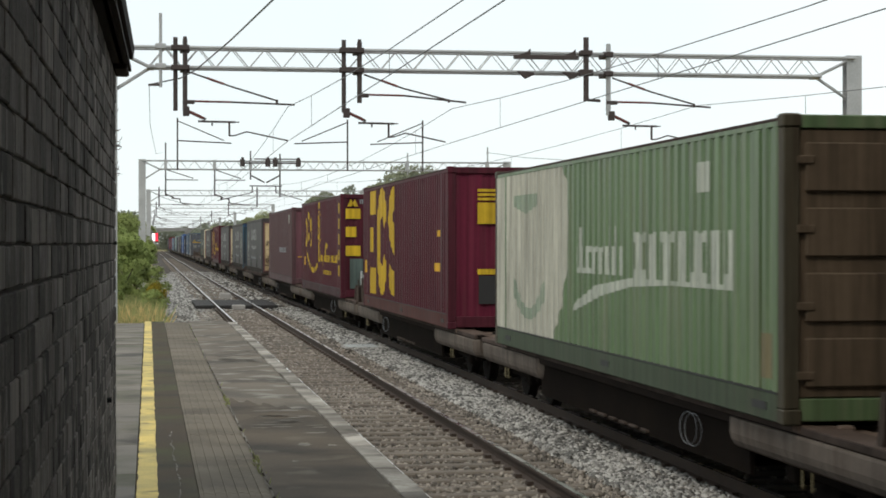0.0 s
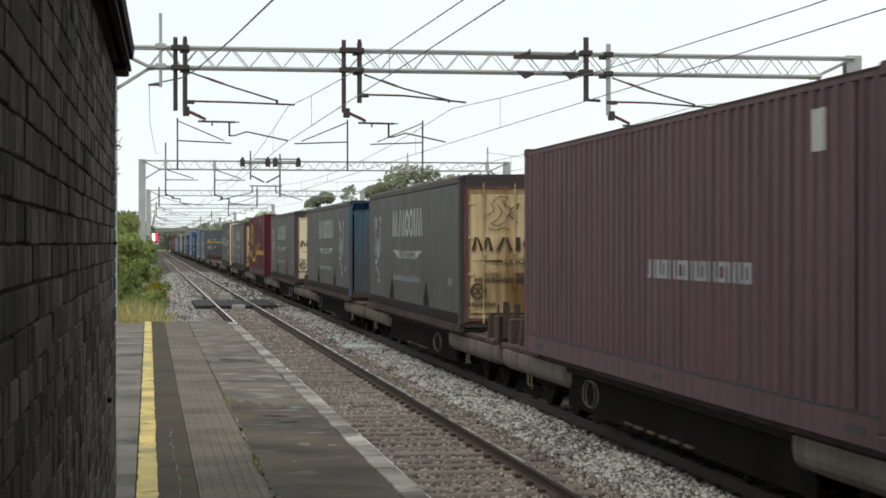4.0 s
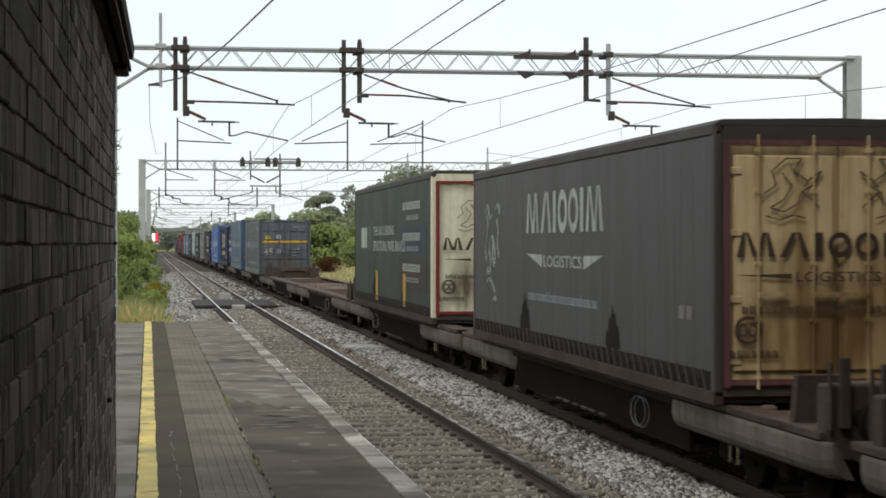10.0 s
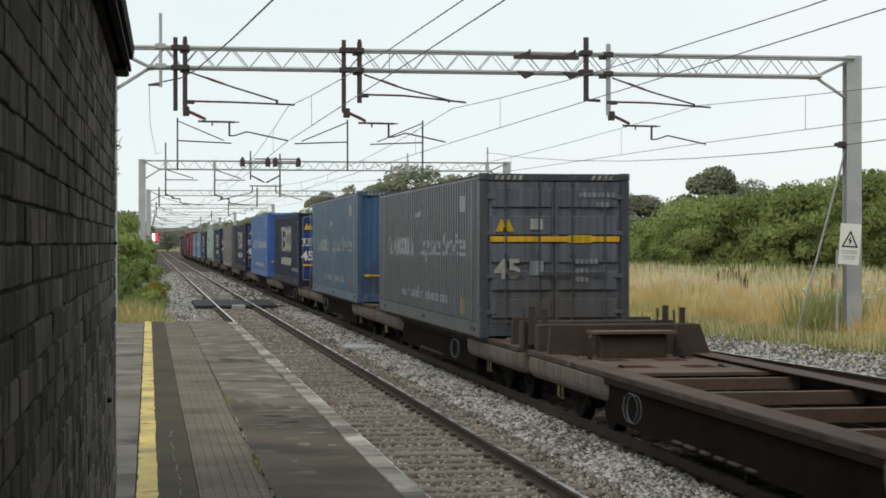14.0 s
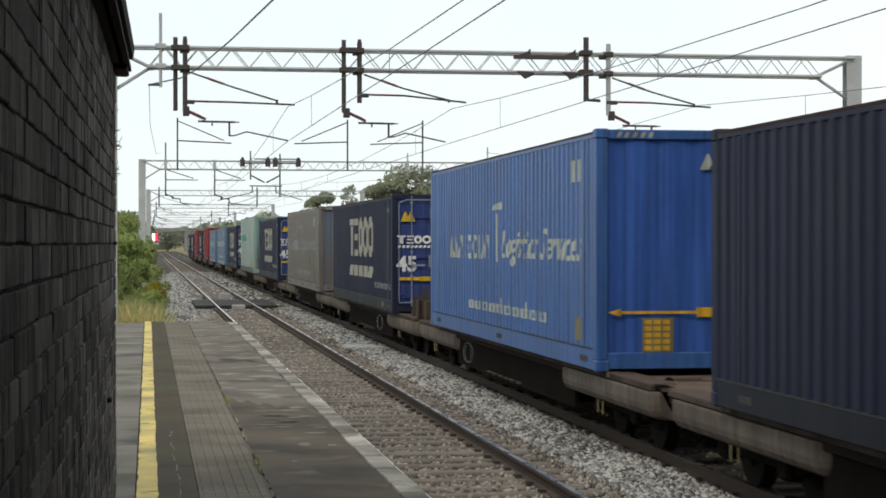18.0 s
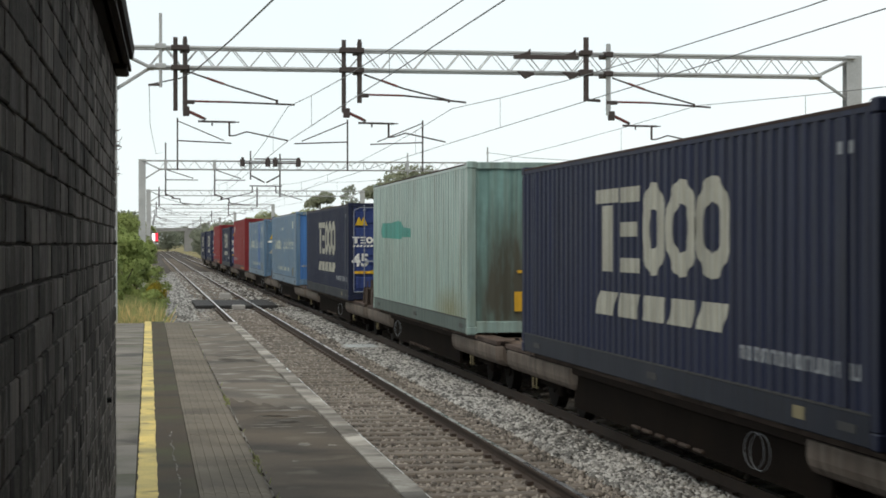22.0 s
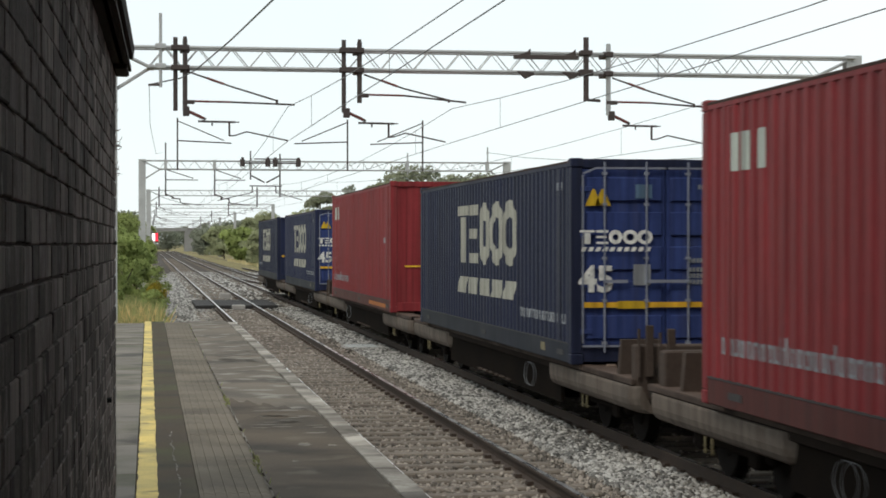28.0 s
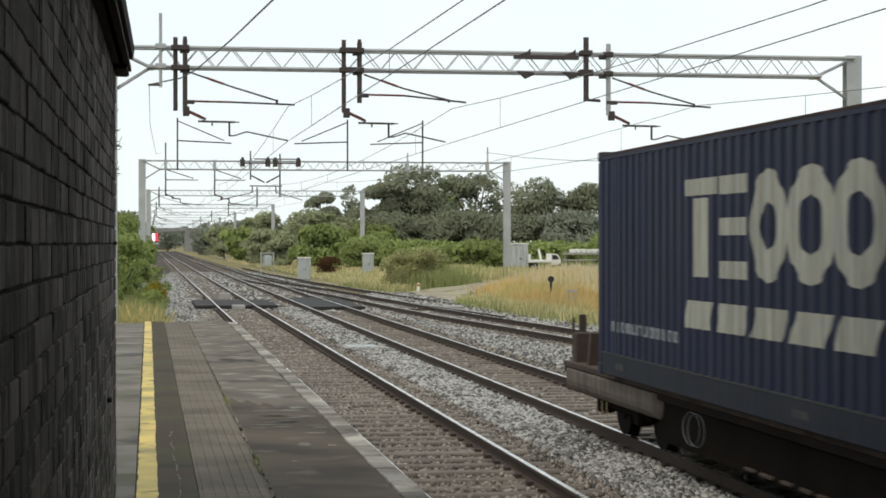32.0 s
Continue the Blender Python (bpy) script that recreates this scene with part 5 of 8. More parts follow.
def frame_of(t, mat, h, rail_mat=None, corner=None):
    """Corner posts, castings and rails of a container."""
    corner = corner or mat
    w = WIDE / 2
    for sx in (-1, 1):
        for y0, y1 in ((0.0, 0.17), (LONG - 0.17, LONG)):
            a, b = sorted((sx * w, sx * (w - 0.15)))
            part("corner_post", Shape().box(a, b, y0 + 0.004, y1 - 0.004, 0.06, h - 0.12, 0.012), corner, t)
            a, b = sorted((sx * (w + 0.006), sx * (w - 0.165)))
            for z0, z1 in ((-0.08, 0.06), (h - 0.12, h)):
                part("corner_casting", Shape().box(a, b, y0 - 0.006 * (y0 == 0), y1 + 0.006 * (y0 > 0), z0, z1, 0.015), corner, t)
        a, b = sorted((sx * (w - 0.002), sx * (w - 0.07)))
        part("bottom_rail", Shape().box(a, b, 0.17, LONG - 0.17, -0.07, 0.185, 0.012), rail_mat or mat, t)
        part("rail_groove", Shape().box(a - 0.004 if sx < 0 else a, b if sx < 0 else b + 0.004, 0.17, LONG - 0.17, 0.180, 0.198), sign_black, t)
        part("top_rail", Shape().box(a, b, 0.17, LONG - 0.17, h - 0.11, h - 0.035, 0.01), mat, t)
        a, b = sorted((sx * (w + 0.001), sx * (w - 0.06)))
        part("rail_edge", Shape().box(a, b, 0.17, LONG - 0.17, h - 0.062, h - 0.03, 0.006), rusty_edge, t, "rusty scraped upper edge")
    for y0 in (0.45, 6.2, 12.3):
        part("lifting_pocket", Shape().box(-w - 0.004, -w + 0.01, y0, y0 + 0.4, 0.02, 0.09), sign_black, t)
    roof_s = Shape()
    n = 24
    for i in range(n):
        a, b = 0.2 + (LONG - 0.4) * i / n, 0.2 + (LONG - 0.4) * (i + 1) / n
        m = (a + b) / 2
        roof_s.add([(-w + 0.05, a, h - 0.05), (w - 0.05, a, h - 0.05), (w - 0.05, m, h - 0.03), (-w + 0.05, m, h - 0.03), (w - 0.05, b, h - 0.05), (-w + 0.05, b, h - 0.05)], [(0, 1, 2, 3), (3, 2, 4, 5)])
    part("roof", roof_s, mat, t)
    part("floor", Shape().box(-w + 0.07, w - 0.07, 0.1, LONG - 0.1, -0.04, 0.16), sign_black, t)
    for y0 in (0.02, LONG - 0.16):
        part("end_rail", Shape().box(-w + 0.15, w - 0.15, y0, y0 + 0.13, h - 0.13, h - 0.01, 0.01), mat, t)
        part("end_rail", Shape().box(-w + 0.15, w - 0.15, y0, y0 + 0.13, -0.05, 0.15, 0.01), mat, t)


def plain_end(t, mat, h, y=0.05, out=-1):
    """A corrugated blank end wall."""
    s = Shape()
    w = WIDE / 2 - 0.15
    n = 20
    xs = [-w + 2 * w * i / n for i in range(n + 1)]
    for i in range(n):
        d0 = 0.022 if i % 4 in (1, 2) else 0
        d1 = 0.022 if i % 4 in (0, 1) else 0
        q = [(xs[i], y - out * d0, 0.14), (xs[i + 1], y - out * d1, 0.14), (xs[i + 1], y - out * d1, h - 0.12), (xs[i], y - out * d0, h - 0.12)]
        s.add(q, [(0, 1, 2, 3) if out < 0 else (3, 2, 1, 0)])
    return part("end_wall", s, mat, t)


def doors(t, mat, h, y=0.0, out=-1, rods=True, rod_mat=None, rows=5):
    """Two ribbed door leaves with locking bars."""
    w = WIDE / 2 - 0.155
    leaves = []
    for sx in (-1, 1):
        s = Shape()
        x0, x1 = sorted((sx * 0.008, sx * w))
        ya, yb = sorted((y - out * 0.04, y - out * 0.085))
        s.box(x0, x1, ya, yb, 0.16, h - 0.14, 0.006)
        step = (h - 0.36) / rows
        panels = []
        for r in range(rows):
            za = 0.2 + r * step
            pa, pb = sorted((y - out * 0.004, y - out * 0.045))
            panels.append(Shape().box(x0 + 0.05, x1 - 0.05, pa, pb, za + 0.05, za + step - 0.09, 0.012))
        leaf = part("door", s, mat, t)
        leaves.append(leaf)
        for pn in panels:
            part("door_panel", pn, mat, leaf)
        for z in (0.35, 0.95, h - 1.0, h - 0.4):
            a, b = sorted((sx * (w - 0.12), sx * (w + 0.03)))
            ha, hb = sorted((y + out * 0.012, y - out * 0.012))
            part("hinge", Shape().box(a, b, ha, hb, z - 0.035, z + 0.035, 0.006), mat, leaf)
        if rods:
            for x in (0.28, 0.84):
                rr = Shape().rod((sx * x, y + out * 0.045, 0.08), (sx * x, y + out * 0.045, h - 0.05), 0.0125, 8)
                for z in (0.2, 0.75, 1.3, h - 0.6, h - 0.2):
                    a, b = sorted((y, y + out * 0.06))
                    rr.box(sx * x - 0.028, sx * x + 0.028, a, b, z - 0.018, z + 0.018)
                a, b = sorted((y + out * 0.05, y + out * 0.075))
                rr.box(min(sx * x, sx * (x - 0.3)), max(sx * x, sx * (x - 0.3)), a, b, 0.98, 1.02)
                part("lock_rod", rr, rod_mat or lock_rod, leaf, "pale steel locking bar")
    return leaves


def warning(t, mat, x, z, size, y=-0.012):
    s = Shape()
    for k in (-0.28, 0.28):
        s.add([(x + k * size - 0.5 * size, y, z), (x + k * size + 0.5 * size, y, z), (x + k * size + 0.06 * size, y, z + size), (x + k * size - 0.06 * size, y, z + size)], [(0, 1, 2, 3)])
    return part("warning_mark", s, mat, t, "yellow height warning mark")


def hazard_band(t, h, mat):
    """Slanted warning dashes on the head rail of the end wall."""
    for x in (-1.02, -0.92, -0.82, -0.72, -0.62, 0.62, 0.72, 0.82, 0.92):
        face_poly(t, "hazard_dash", mat, [(x, h - 0.11), (x + 0.05, h - 0.11), (x + 0.08, h - 0.04), (x + 0.03, h - 0.04)], 0.016)


def steel_box(label, mat, h, front, end_mat, rear_mat=None, rail_mat=None, corner=None, group="train containers", rods=True, rod_mat=None, rows=5, cat="container"):
    """A forty-five foot corrugated container. front: 'doors' or 'plain'."""
    t = thing("shipping_container", label, cat, group=group)
    w = WIDE / 2
    for sx in (-1, 1):
        part("side_panel", corrugated(0.165, LONG - 0.165, 0.19, h - 0.1, sx * w, sx), mat, t)
    for sx in (-1, 1):
        for ya in (0.66, LONG - 0.9):
            a, b = sorted((sx * (w + 0.001), sx * (w - 0.04)))
            part("side_post", Shape().box(a, b, ya, ya + 0.1, 0.2, h - 0.112, 0.008).box(a, b, ya + 0.15, ya + 0.25, 0.2, h - 0.112, 0.008), mat, t)
    frame_of(t, mat, h, rail_mat, corner)
    if front == "doors":
        doors(t, end_mat, h, rods=rods, rod_mat=rod_mat, rows=rows)
        plain_end(t, rear_mat or mat, h, LONG - 0.05, 1)
    else:
        plain_end(t, end_mat, h)
        doors(t, rear_mat or mat, h, LONG, 1, rods=True)
    return t


def curtain_box(label, mat, h, front, end_mat, cap, group="train containers"):
    """A curtain-sided swap body: cap rail, draped sheet, straps."""
    t = thing("curtain_sided_container", label, "container", group=group)
    w = WIDE / 2
    for sx in (-1, 1):
        s = Shape()
        n, k = 60, 5
        rows = []
        for j in range(k + 1):
            z = 0.2 + (h - 0.36) * j / k
            rows.append([(sx * (w - 0.007 + 0.0025 * math.sin(i * 0.9 + j * 0.7) + 0.002 * math.sin(i * 2.3) * (1 - j / k)), 0.12 + (LONG - 0.24) * i / n, z) for i in range(n + 1)])
        vs = [p for r in rows for p in r]
        m = n + 1
        fs = [(j * m + i, j * m + i + 1, j * m + m + i + 1, j * m + m + i) for j in range(k) for i in range(n)]
        s.add(vs, fs if sx > 0 else [f[::-1] for f in fs])
        part("curtain", s, mat, t)
        a, b = sorted((sx * (w + 0.006), sx * (w - 0.1)))
        part("cant_rail", Shape().box(a, b, 0.0, LONG, h - 0.17, h - 0.02, 0.03), cap, t)
        part("side_rail", Shape().box(a, b, 0.0, LONG, -0.08, 0.06, 0.01), rusty_edge, t, "dark brown steel side rail")
        part("rail_web", Shape().box(a + 0.012 if sx < 0 else a, b if sx < 0 else b - 0.012, 0.02, LONG - 0.02, 0.06, 0.16), sill_black, t)
        a, b = sorted((sx * (w + 0.002), sx * (w - 0.03)))
        part("hem", Shape().box(a, b, 0.12, LONG - 0.12, 0.16, 0.245), hem_dark, t, "dirty dark curtain hem")
        straps, studs = Shape(), Shape()
        for i in range(44):
            y = 0.35 + i * (LONG - 0.7) / 43
            x0, x1 = sorted((sx * (w - 0.006), sx * (w + 0.012)))
            straps.bar((sx * (w + 0.006), y - 0.10, 0.06), (sx * (w + 0.006), y + 0.03, 0.26), 0.016, 0.024)
            studs.box(x0, x1, y + 0.012, y + 0.042, 0.235, 0.262)
        tagged(part("strap_studs", studs, hose_grey, t, "small pale strap studs"), kind="stuff")
        tagged(part("buckle_strip", straps, buckle, t, "row of strap buckles along the curtain hem"), kind="stuff")
    # tangled straps above the hem, drawn as flat dark peaks
    for yc in (4.0, 9.2):
        mark(t, "soot_plume", hem_dark, yc - 0.34, yc + 0.34, lambda u: [(0.24, 0.34 + 0.40 * max(0, 1 - abs(2 * u - 1)) ** 0.8 + 0.05 * math.sin(u * 31))], flat=0.0, extra=48, label="dark peaked mark of tangled straps on the curtain hem")
    part("roof", Shape().extrude_y([(-w, h - 0.06), (-w + 0.08, h), (0, h + 0.02), (w - 0.08, h), (w, h - 0.06)], 0.0, LONG), cap, t)
    part("floor", Shape().box(-w + 0.1, w - 0.1, 0.05, LONG - 0.05, -0.06, 0.17), sign_black, t)
    for y0, y1 in ((0, 0.11), (LONG - 0.11, LONG)):
        for sx in (-1, 1):
            a, b = sorted((sx * w, sx * (w - 0.1)))
            part("corner_post", Shape().box(a, b, y0, y1, 0.0, h - 0.1, 0.015), end_mat if y0 == 0 and front != "doors" else mat, t)
    part("header_rail", Shape().box(-w + 0.1, w - 0.1, 0.0, 0.09, h - 0.22, h - 0.06, 0.01), cap if front == "doors" else end_mat, t)
    part("door_sill", Shape().box(-w + 0.1, w - 0.1, 0.0, 0.09, 0.0, 0.17, 0.01), wagon_end, t)
    if front == "doors":
        doors(t, end_mat, h - 0.1, rows=1, rod_mat=end_mat)
        plain_end(t, mat, h, LONG - 0.05, 1)
    else:
        plain_end(t, end_mat, h)
        doors(t, mat, h - 0.06, LONG, 1, rows=1)
    return t


def store_box(front, label, side="navy", end="navy"):
    """Navy supermarket container: five pale blocks and a row of dashes on each side."""
    h = 2.6
    t = steel_box(label, paint[side], h, front, paint["navy_door" if front == "doors" else end], paint["navy_door"], rail_mat=paint["navy_rail"], group="navy containers")
    ya = 8.95 if front == "doors" else 9.85
    side_poly(t, "logo", paint["cream_letter"], fit_polys(STORE_MARK, ya, ya - 5.3, 1.16, 2.14), label="pale painted block shapes")
    for i in range(5):
        y1 = ya + 0.03 - i * 1.06
        side_poly(t, "logo_dash", paint["cream_letter"], [[(y1, 0.64), (y1 - 0.86, 0.64), (y1 - 1.02, 0.92), (y1 - 0.16, 0.92)]])
    if front == "doors":
        bars(t, paint["dull_letter"], 0.4, 3.35, 0.43, 0.56, 18, 4)
        mark(t, "label_patch", paint["hook_yellow"], 1.6, 1.9, block(0.02, 0.13), flat=-0.002)
        mark(t, "serial_mark", paint["dull_letter"], 0.5, 0.9, block(2.2, 2.3))
        warning(t, paint["yellow"], -0.92, 1.98, 0.22)
        face_sheet(t, "logo", paint["white"], STORE_MARK, -1.17, -0.2, 1.485, 1.665, -0.05)
        for i in range(10):
            x = -1.1 + i * 0.095
            face_poly(t, "logo_dash", paint["white"], [(x - 0.06, 1.39), (x, 1.39), (x + 0.025, 1.445), (x - 0.035, 1.445)], -0.05)
        face_number(t, "45", paint["white"], -1.17, 0.875, 0.46, -0.014)
        face_rect(t, "reflective_stripe", paint["stripe"], -1.12, 1.12, 0.66, 0.73, -0.014)
        face_rect(t, "reflective_stripe", paint["yellow"], -0.66, -0.25, 0.645, 0.745, -0.016)
        face_rect(t, "data_plate", paint["dull_letter"], -0.45, -0.22, 0.95, 1.22, -0.014)
        face_rect(t, "data_plate", paint["sky_blue"], -0.42, -0.2, 2.08, 2.26, -0.014)
        txt = Shape()
        for z, x0, x1 in ((2.2, 0.42, 1.08), (2.08, 0.66, 1.0), (1.24, 0.3, 1.0), (1.12, 0.3, 0.5), (1.04, 0.3, 0.55), (0.96, 0.3, 0.5), (1.12, 0.7, 1.0), (0.98, 0.7, 1.0)):
            k = int((x1 - x0) / 0.05)
            for i in range(k):
                txt.add([(x0 + i * 0.05, -0.014, z), (x0 + i * 0.05 + 0.036, -0.014, z), (x0 + i * 0.05 + 0.036, -0.014, z + 0.06), (x0 + i * 0.05, -0.014, z + 0.06)], [(0, 1, 2, 3)])
        tagged(part("lettering", txt, paint["dull_letter"], t), kind="stuff")
        edge = Shape()
        for sx in (-1, 1):
            edge.bar((sx * 1.12, -0.02, h - 0.2), (sx * 0.95, -0.02, h - 0.13), 0.02, 0.025)
            edge.bar((sx * 0.95, -0.02, h - 0.13), (0.02 * sx, -0.02, h - 0.13), 0.02, 0.025)
            edge.bar((sx * 1.125, -0.02, 0.2), (sx * 1.125, -0.02, h - 0.22), 0.02, 0.025)
            edge.bar((sx * 1.13, -0.02, 0.16), (0.3 * sx, -0.02, 0.16), 0.02, 0.025)
        part("gasket_edge", edge, lock_rod, t, "pale edging round the doors")
    else:
        bars(t, paint["dull_letter"], 10.15, 12.9, 0.46, 0.58, 16, 5)
        face_rect(t, "reflective_stripe", paint["stripe"], -1.05, 0.45, 0.92, 0.955, 0.02)
        face_rect(t, "reflective_stripe", paint["stripe"], 0.45, 1.1, 0.87, 1.0, 0.02)
        face_poly(t, "arrow_mark", paint["stripe"], [(-1.12, 0.94), (-0.98, 0.88), (-0.98, 1.0)], 0.018)
        warning(t, paint["stripe"], 0.9, 2.2, 0.2, 0.02)
    return t


def haulier_box(label, mat, h, front, end_mat, seed, letters="dull_letter", stripe="stripe", rear=None, rod_mat=None):
    """Corrugated container with a row of blocks and a line of unreadable script on each side."""
    t = steel_box(label, mat, h, front, end_mat, rear or mat, rod_mat=rod_mat)
    lm = paint[letters]
    k = 0.0 if seed == 75 else 0.65
    side_poly(t, "logo", lm, fit_polys(HAUL_MARK, 11.2 + k, 7.25 + k, 1.24, 1.63))
    side_poly(t, "crest_mark", lm, [[(7.0 + k, 2.02), (6.25 + k, 2.02), (6.2 + k, 2.14), (6.9 + k, 2.10)], [(6.66 + k, 1.2), (6.6 + k, 1.2), (6.6 + k, 1.96), (6.66 + k, 1.96)]])
    side_text(t, "Logistics Services", lm, 6.25 + k, 0.72 + k, 1.13, 1.70, shear=0.35)
    bars(t, lm, 2.95 + k * 0.7, 9.2 + k * 0.7, 0.40, 0.54, 24, seed + 1, tall=0.10)
    mark(t, "serial_mark", lm, 1.12 + k, 1.36 + k, block(h - 0.62, h - 0.34))
    mark(t, "serial_mark", lm, 0.78 + k, 1.02 + k, block(h - 0.62, h - 0.34))
    mark(t, "label_patch", paint["hook_yellow"], 0.75 + k, 1.25 + k, block(0.26, 0.55))
    hazard_band(t, h, paint["cream_letter"])
    if front == "doors":
        face_number(t, "45", paint["cream_letter"], -1.02, 0.92, 0.44, -0.014)
        warning(t, paint["yellow"], -0.85, 1.69, 0.2)
        face_rect(t, "reflective_stripe", paint["stripe"] if stripe == "stripe" else paint["white"], -1.1, 1.1, 1.52, 1.61, -0.014)
        face_rect(t, "reflective_stripe", paint["yellow"], 0.22, 0.62, 1.50, 1.63, -0.018)
        face_rect(t, "data_plate", paint["grey_white"], -0.42, -0.21, 1.72, 1.90, -0.014)
        face_rect(t, "data_plate", paint["dull_letter"], -0.43, -0.2, 0.96, 1.2, -0.014)
        bars2 = Shape()
        for z, x0, x1 in ((2.26, 0.4, 1.05), (2.1, 0.7, 1.0), (1.15, 0.35, 0.75), (1.0, 0.35, 0.6), (0.85, 0.35, 0.6)):
            for i in range(int((x1 - x0) / 0.08)):
                bars2.add([(x0 + i * 0.08, -0.014, z), (x0 + i * 0.08 + 0.055, -0.014, z), (x0 + i * 0.08 + 0.055, -0.014, z + 0.08), (x0 + i * 0.08, -0.014, z + 0.08)], [(0, 1, 2, 3)])
        tagged(part("lettering", bars2, paint["dull_letter"], t), kind="stuff")
    else:
        if stripe:
            zs = 0.645
            face_rect(t, "reflective_stripe", paint[stripe], -0.98, 0.3, zs - 0.018, zs + 0.018, 0.02)
            face_rect(t, "reflective_stripe", paint[stripe], 0.0, 1.1, zs - 0.06, zs + 0.06, 0.018)
            face_poly(t, "arrow_mark", paint[stripe], [(-1.12, zs), (-0.96, zs - 0.05), (-0.96, zs + 0.05)], 0.02)
            for c in range(3):
                for r in range(5):
                    x, z = -0.66 + c * 0.115, 0.18 + r * 0.08
                    face_rect(t, "label_line", paint[stripe], x, x + 0.09, z, z + 0.055, 0.02)
            face_rect(t, "label_panel", paint["hook_yellow"] if stripe == "stripe" else paint["slate_blue"], -0.69, -0.29, 0.155, 0.58, 0.022)
            warning(t, paint["grey_white"], 0.2, h - 0.5, 0.2, 0.02)
    return t


def wordmark_curtain(t, h, seed, emblem="rear"):
    lm = paint["dull_letter"]
    top = paint["wordmark"]
    side_poly(t, "logo", top, fit_polys(HAUL_MARK, 9.1, 4.45, 1.64, 2.2), flat=0.0, label="tall pale painted shapes")
    side_poly(t, "swoosh", top, [[(9.05, 1.345), (8.0, 1.335), (8.0, 1.16)], [(4.45, 1.345), (5.5, 1.16), (5.5, 1.335)]], flat=0.0)
    side_text(t, "LOGISTICS", top, 7.9, 5.6, 1.17, 1.33, flat=0.0)
    bars(t, lm, 4.75, 8.95, 0.69, 0.79, 34, seed + 5, flat=0.0, tall=0.05)
    s = Shape()
    base = 10.9 if emblem == "rear" else 1.15
    for stroke in (((1.50, 2.02), (1.36, 2.12), (1.20, 2.04), (1.08, 1.90), (0.92, 1.96)), ((1.42, 1.98), (1.28, 1.84), (1.36, 1.60), (1.48, 1.42), (1.40, 1.24)),
                   ((1.16, 1.34), (1.08, 1.54), (0.90, 1.62), (0.74, 1.50), (0.64, 1.32), (0.66, 1.14)), ((1.06, 1.38), (1.00, 1.20), (1.03, 1.04)), ((0.86, 1.50), (0.82, 1.28), (0.72, 1.16)),
                   ((1.40, 1.02), (1.30, 1.12), (1.20, 1.02), (1.10, 1.11), (1.00, 1.02)), ((1.36, 0.90), (1.10, 0.94), (0.86, 0.86), (0.62, 0.74)), ((0.86, 0.60), (0.70, 0.66), (0.52, 0.62)),
                   ((0.50, 1.90), (0.38, 1.72), (0.44, 1.50), (0.30, 1.30)), ((0.58, 2.06), (0.40, 2.12), (0.24, 1.98))):
        pts = []
        for i in range(len(stroke) - 1):
            p0, p1, p2, p3 = (Vector(stroke[min(max(i + d, 0), len(stroke) - 1)]) for d in (-1, 0, 1, 2))
            for u in (0.0, 0.25, 0.5, 0.75):
                pts.append(0.5 * (2 * p1 + (p2 - p0) * u + (2 * p0 - 5 * p1 + 4 * p2 - p3) * u ** 2 + (3 * p1 - p0 - 3 * p2 + p3) * u ** 3))
        pts.append(Vector(stroke[-1]))
        for p, q in zip(pts, pts[1:]):
            for dy, dz in ((0.0, 0.0), (0.055, -0.035)):
                s.bar((-WIDE / 2, base + p[0] + dy, p[1] + dz), (-WIDE / 2, base + q[0] + dy, q[1] + dz), 0.005, 0.009)
    tagged(part("emblem_outline", s, paint["grey_white"], t, "pale outline emblem"), kind="stuff")
    for yl in (0.72, 1.0):
        mark(t, "label_patch", paint["brown_grey"], yl, yl + 0.22, block(0.72, 0.86), flat=0.0)


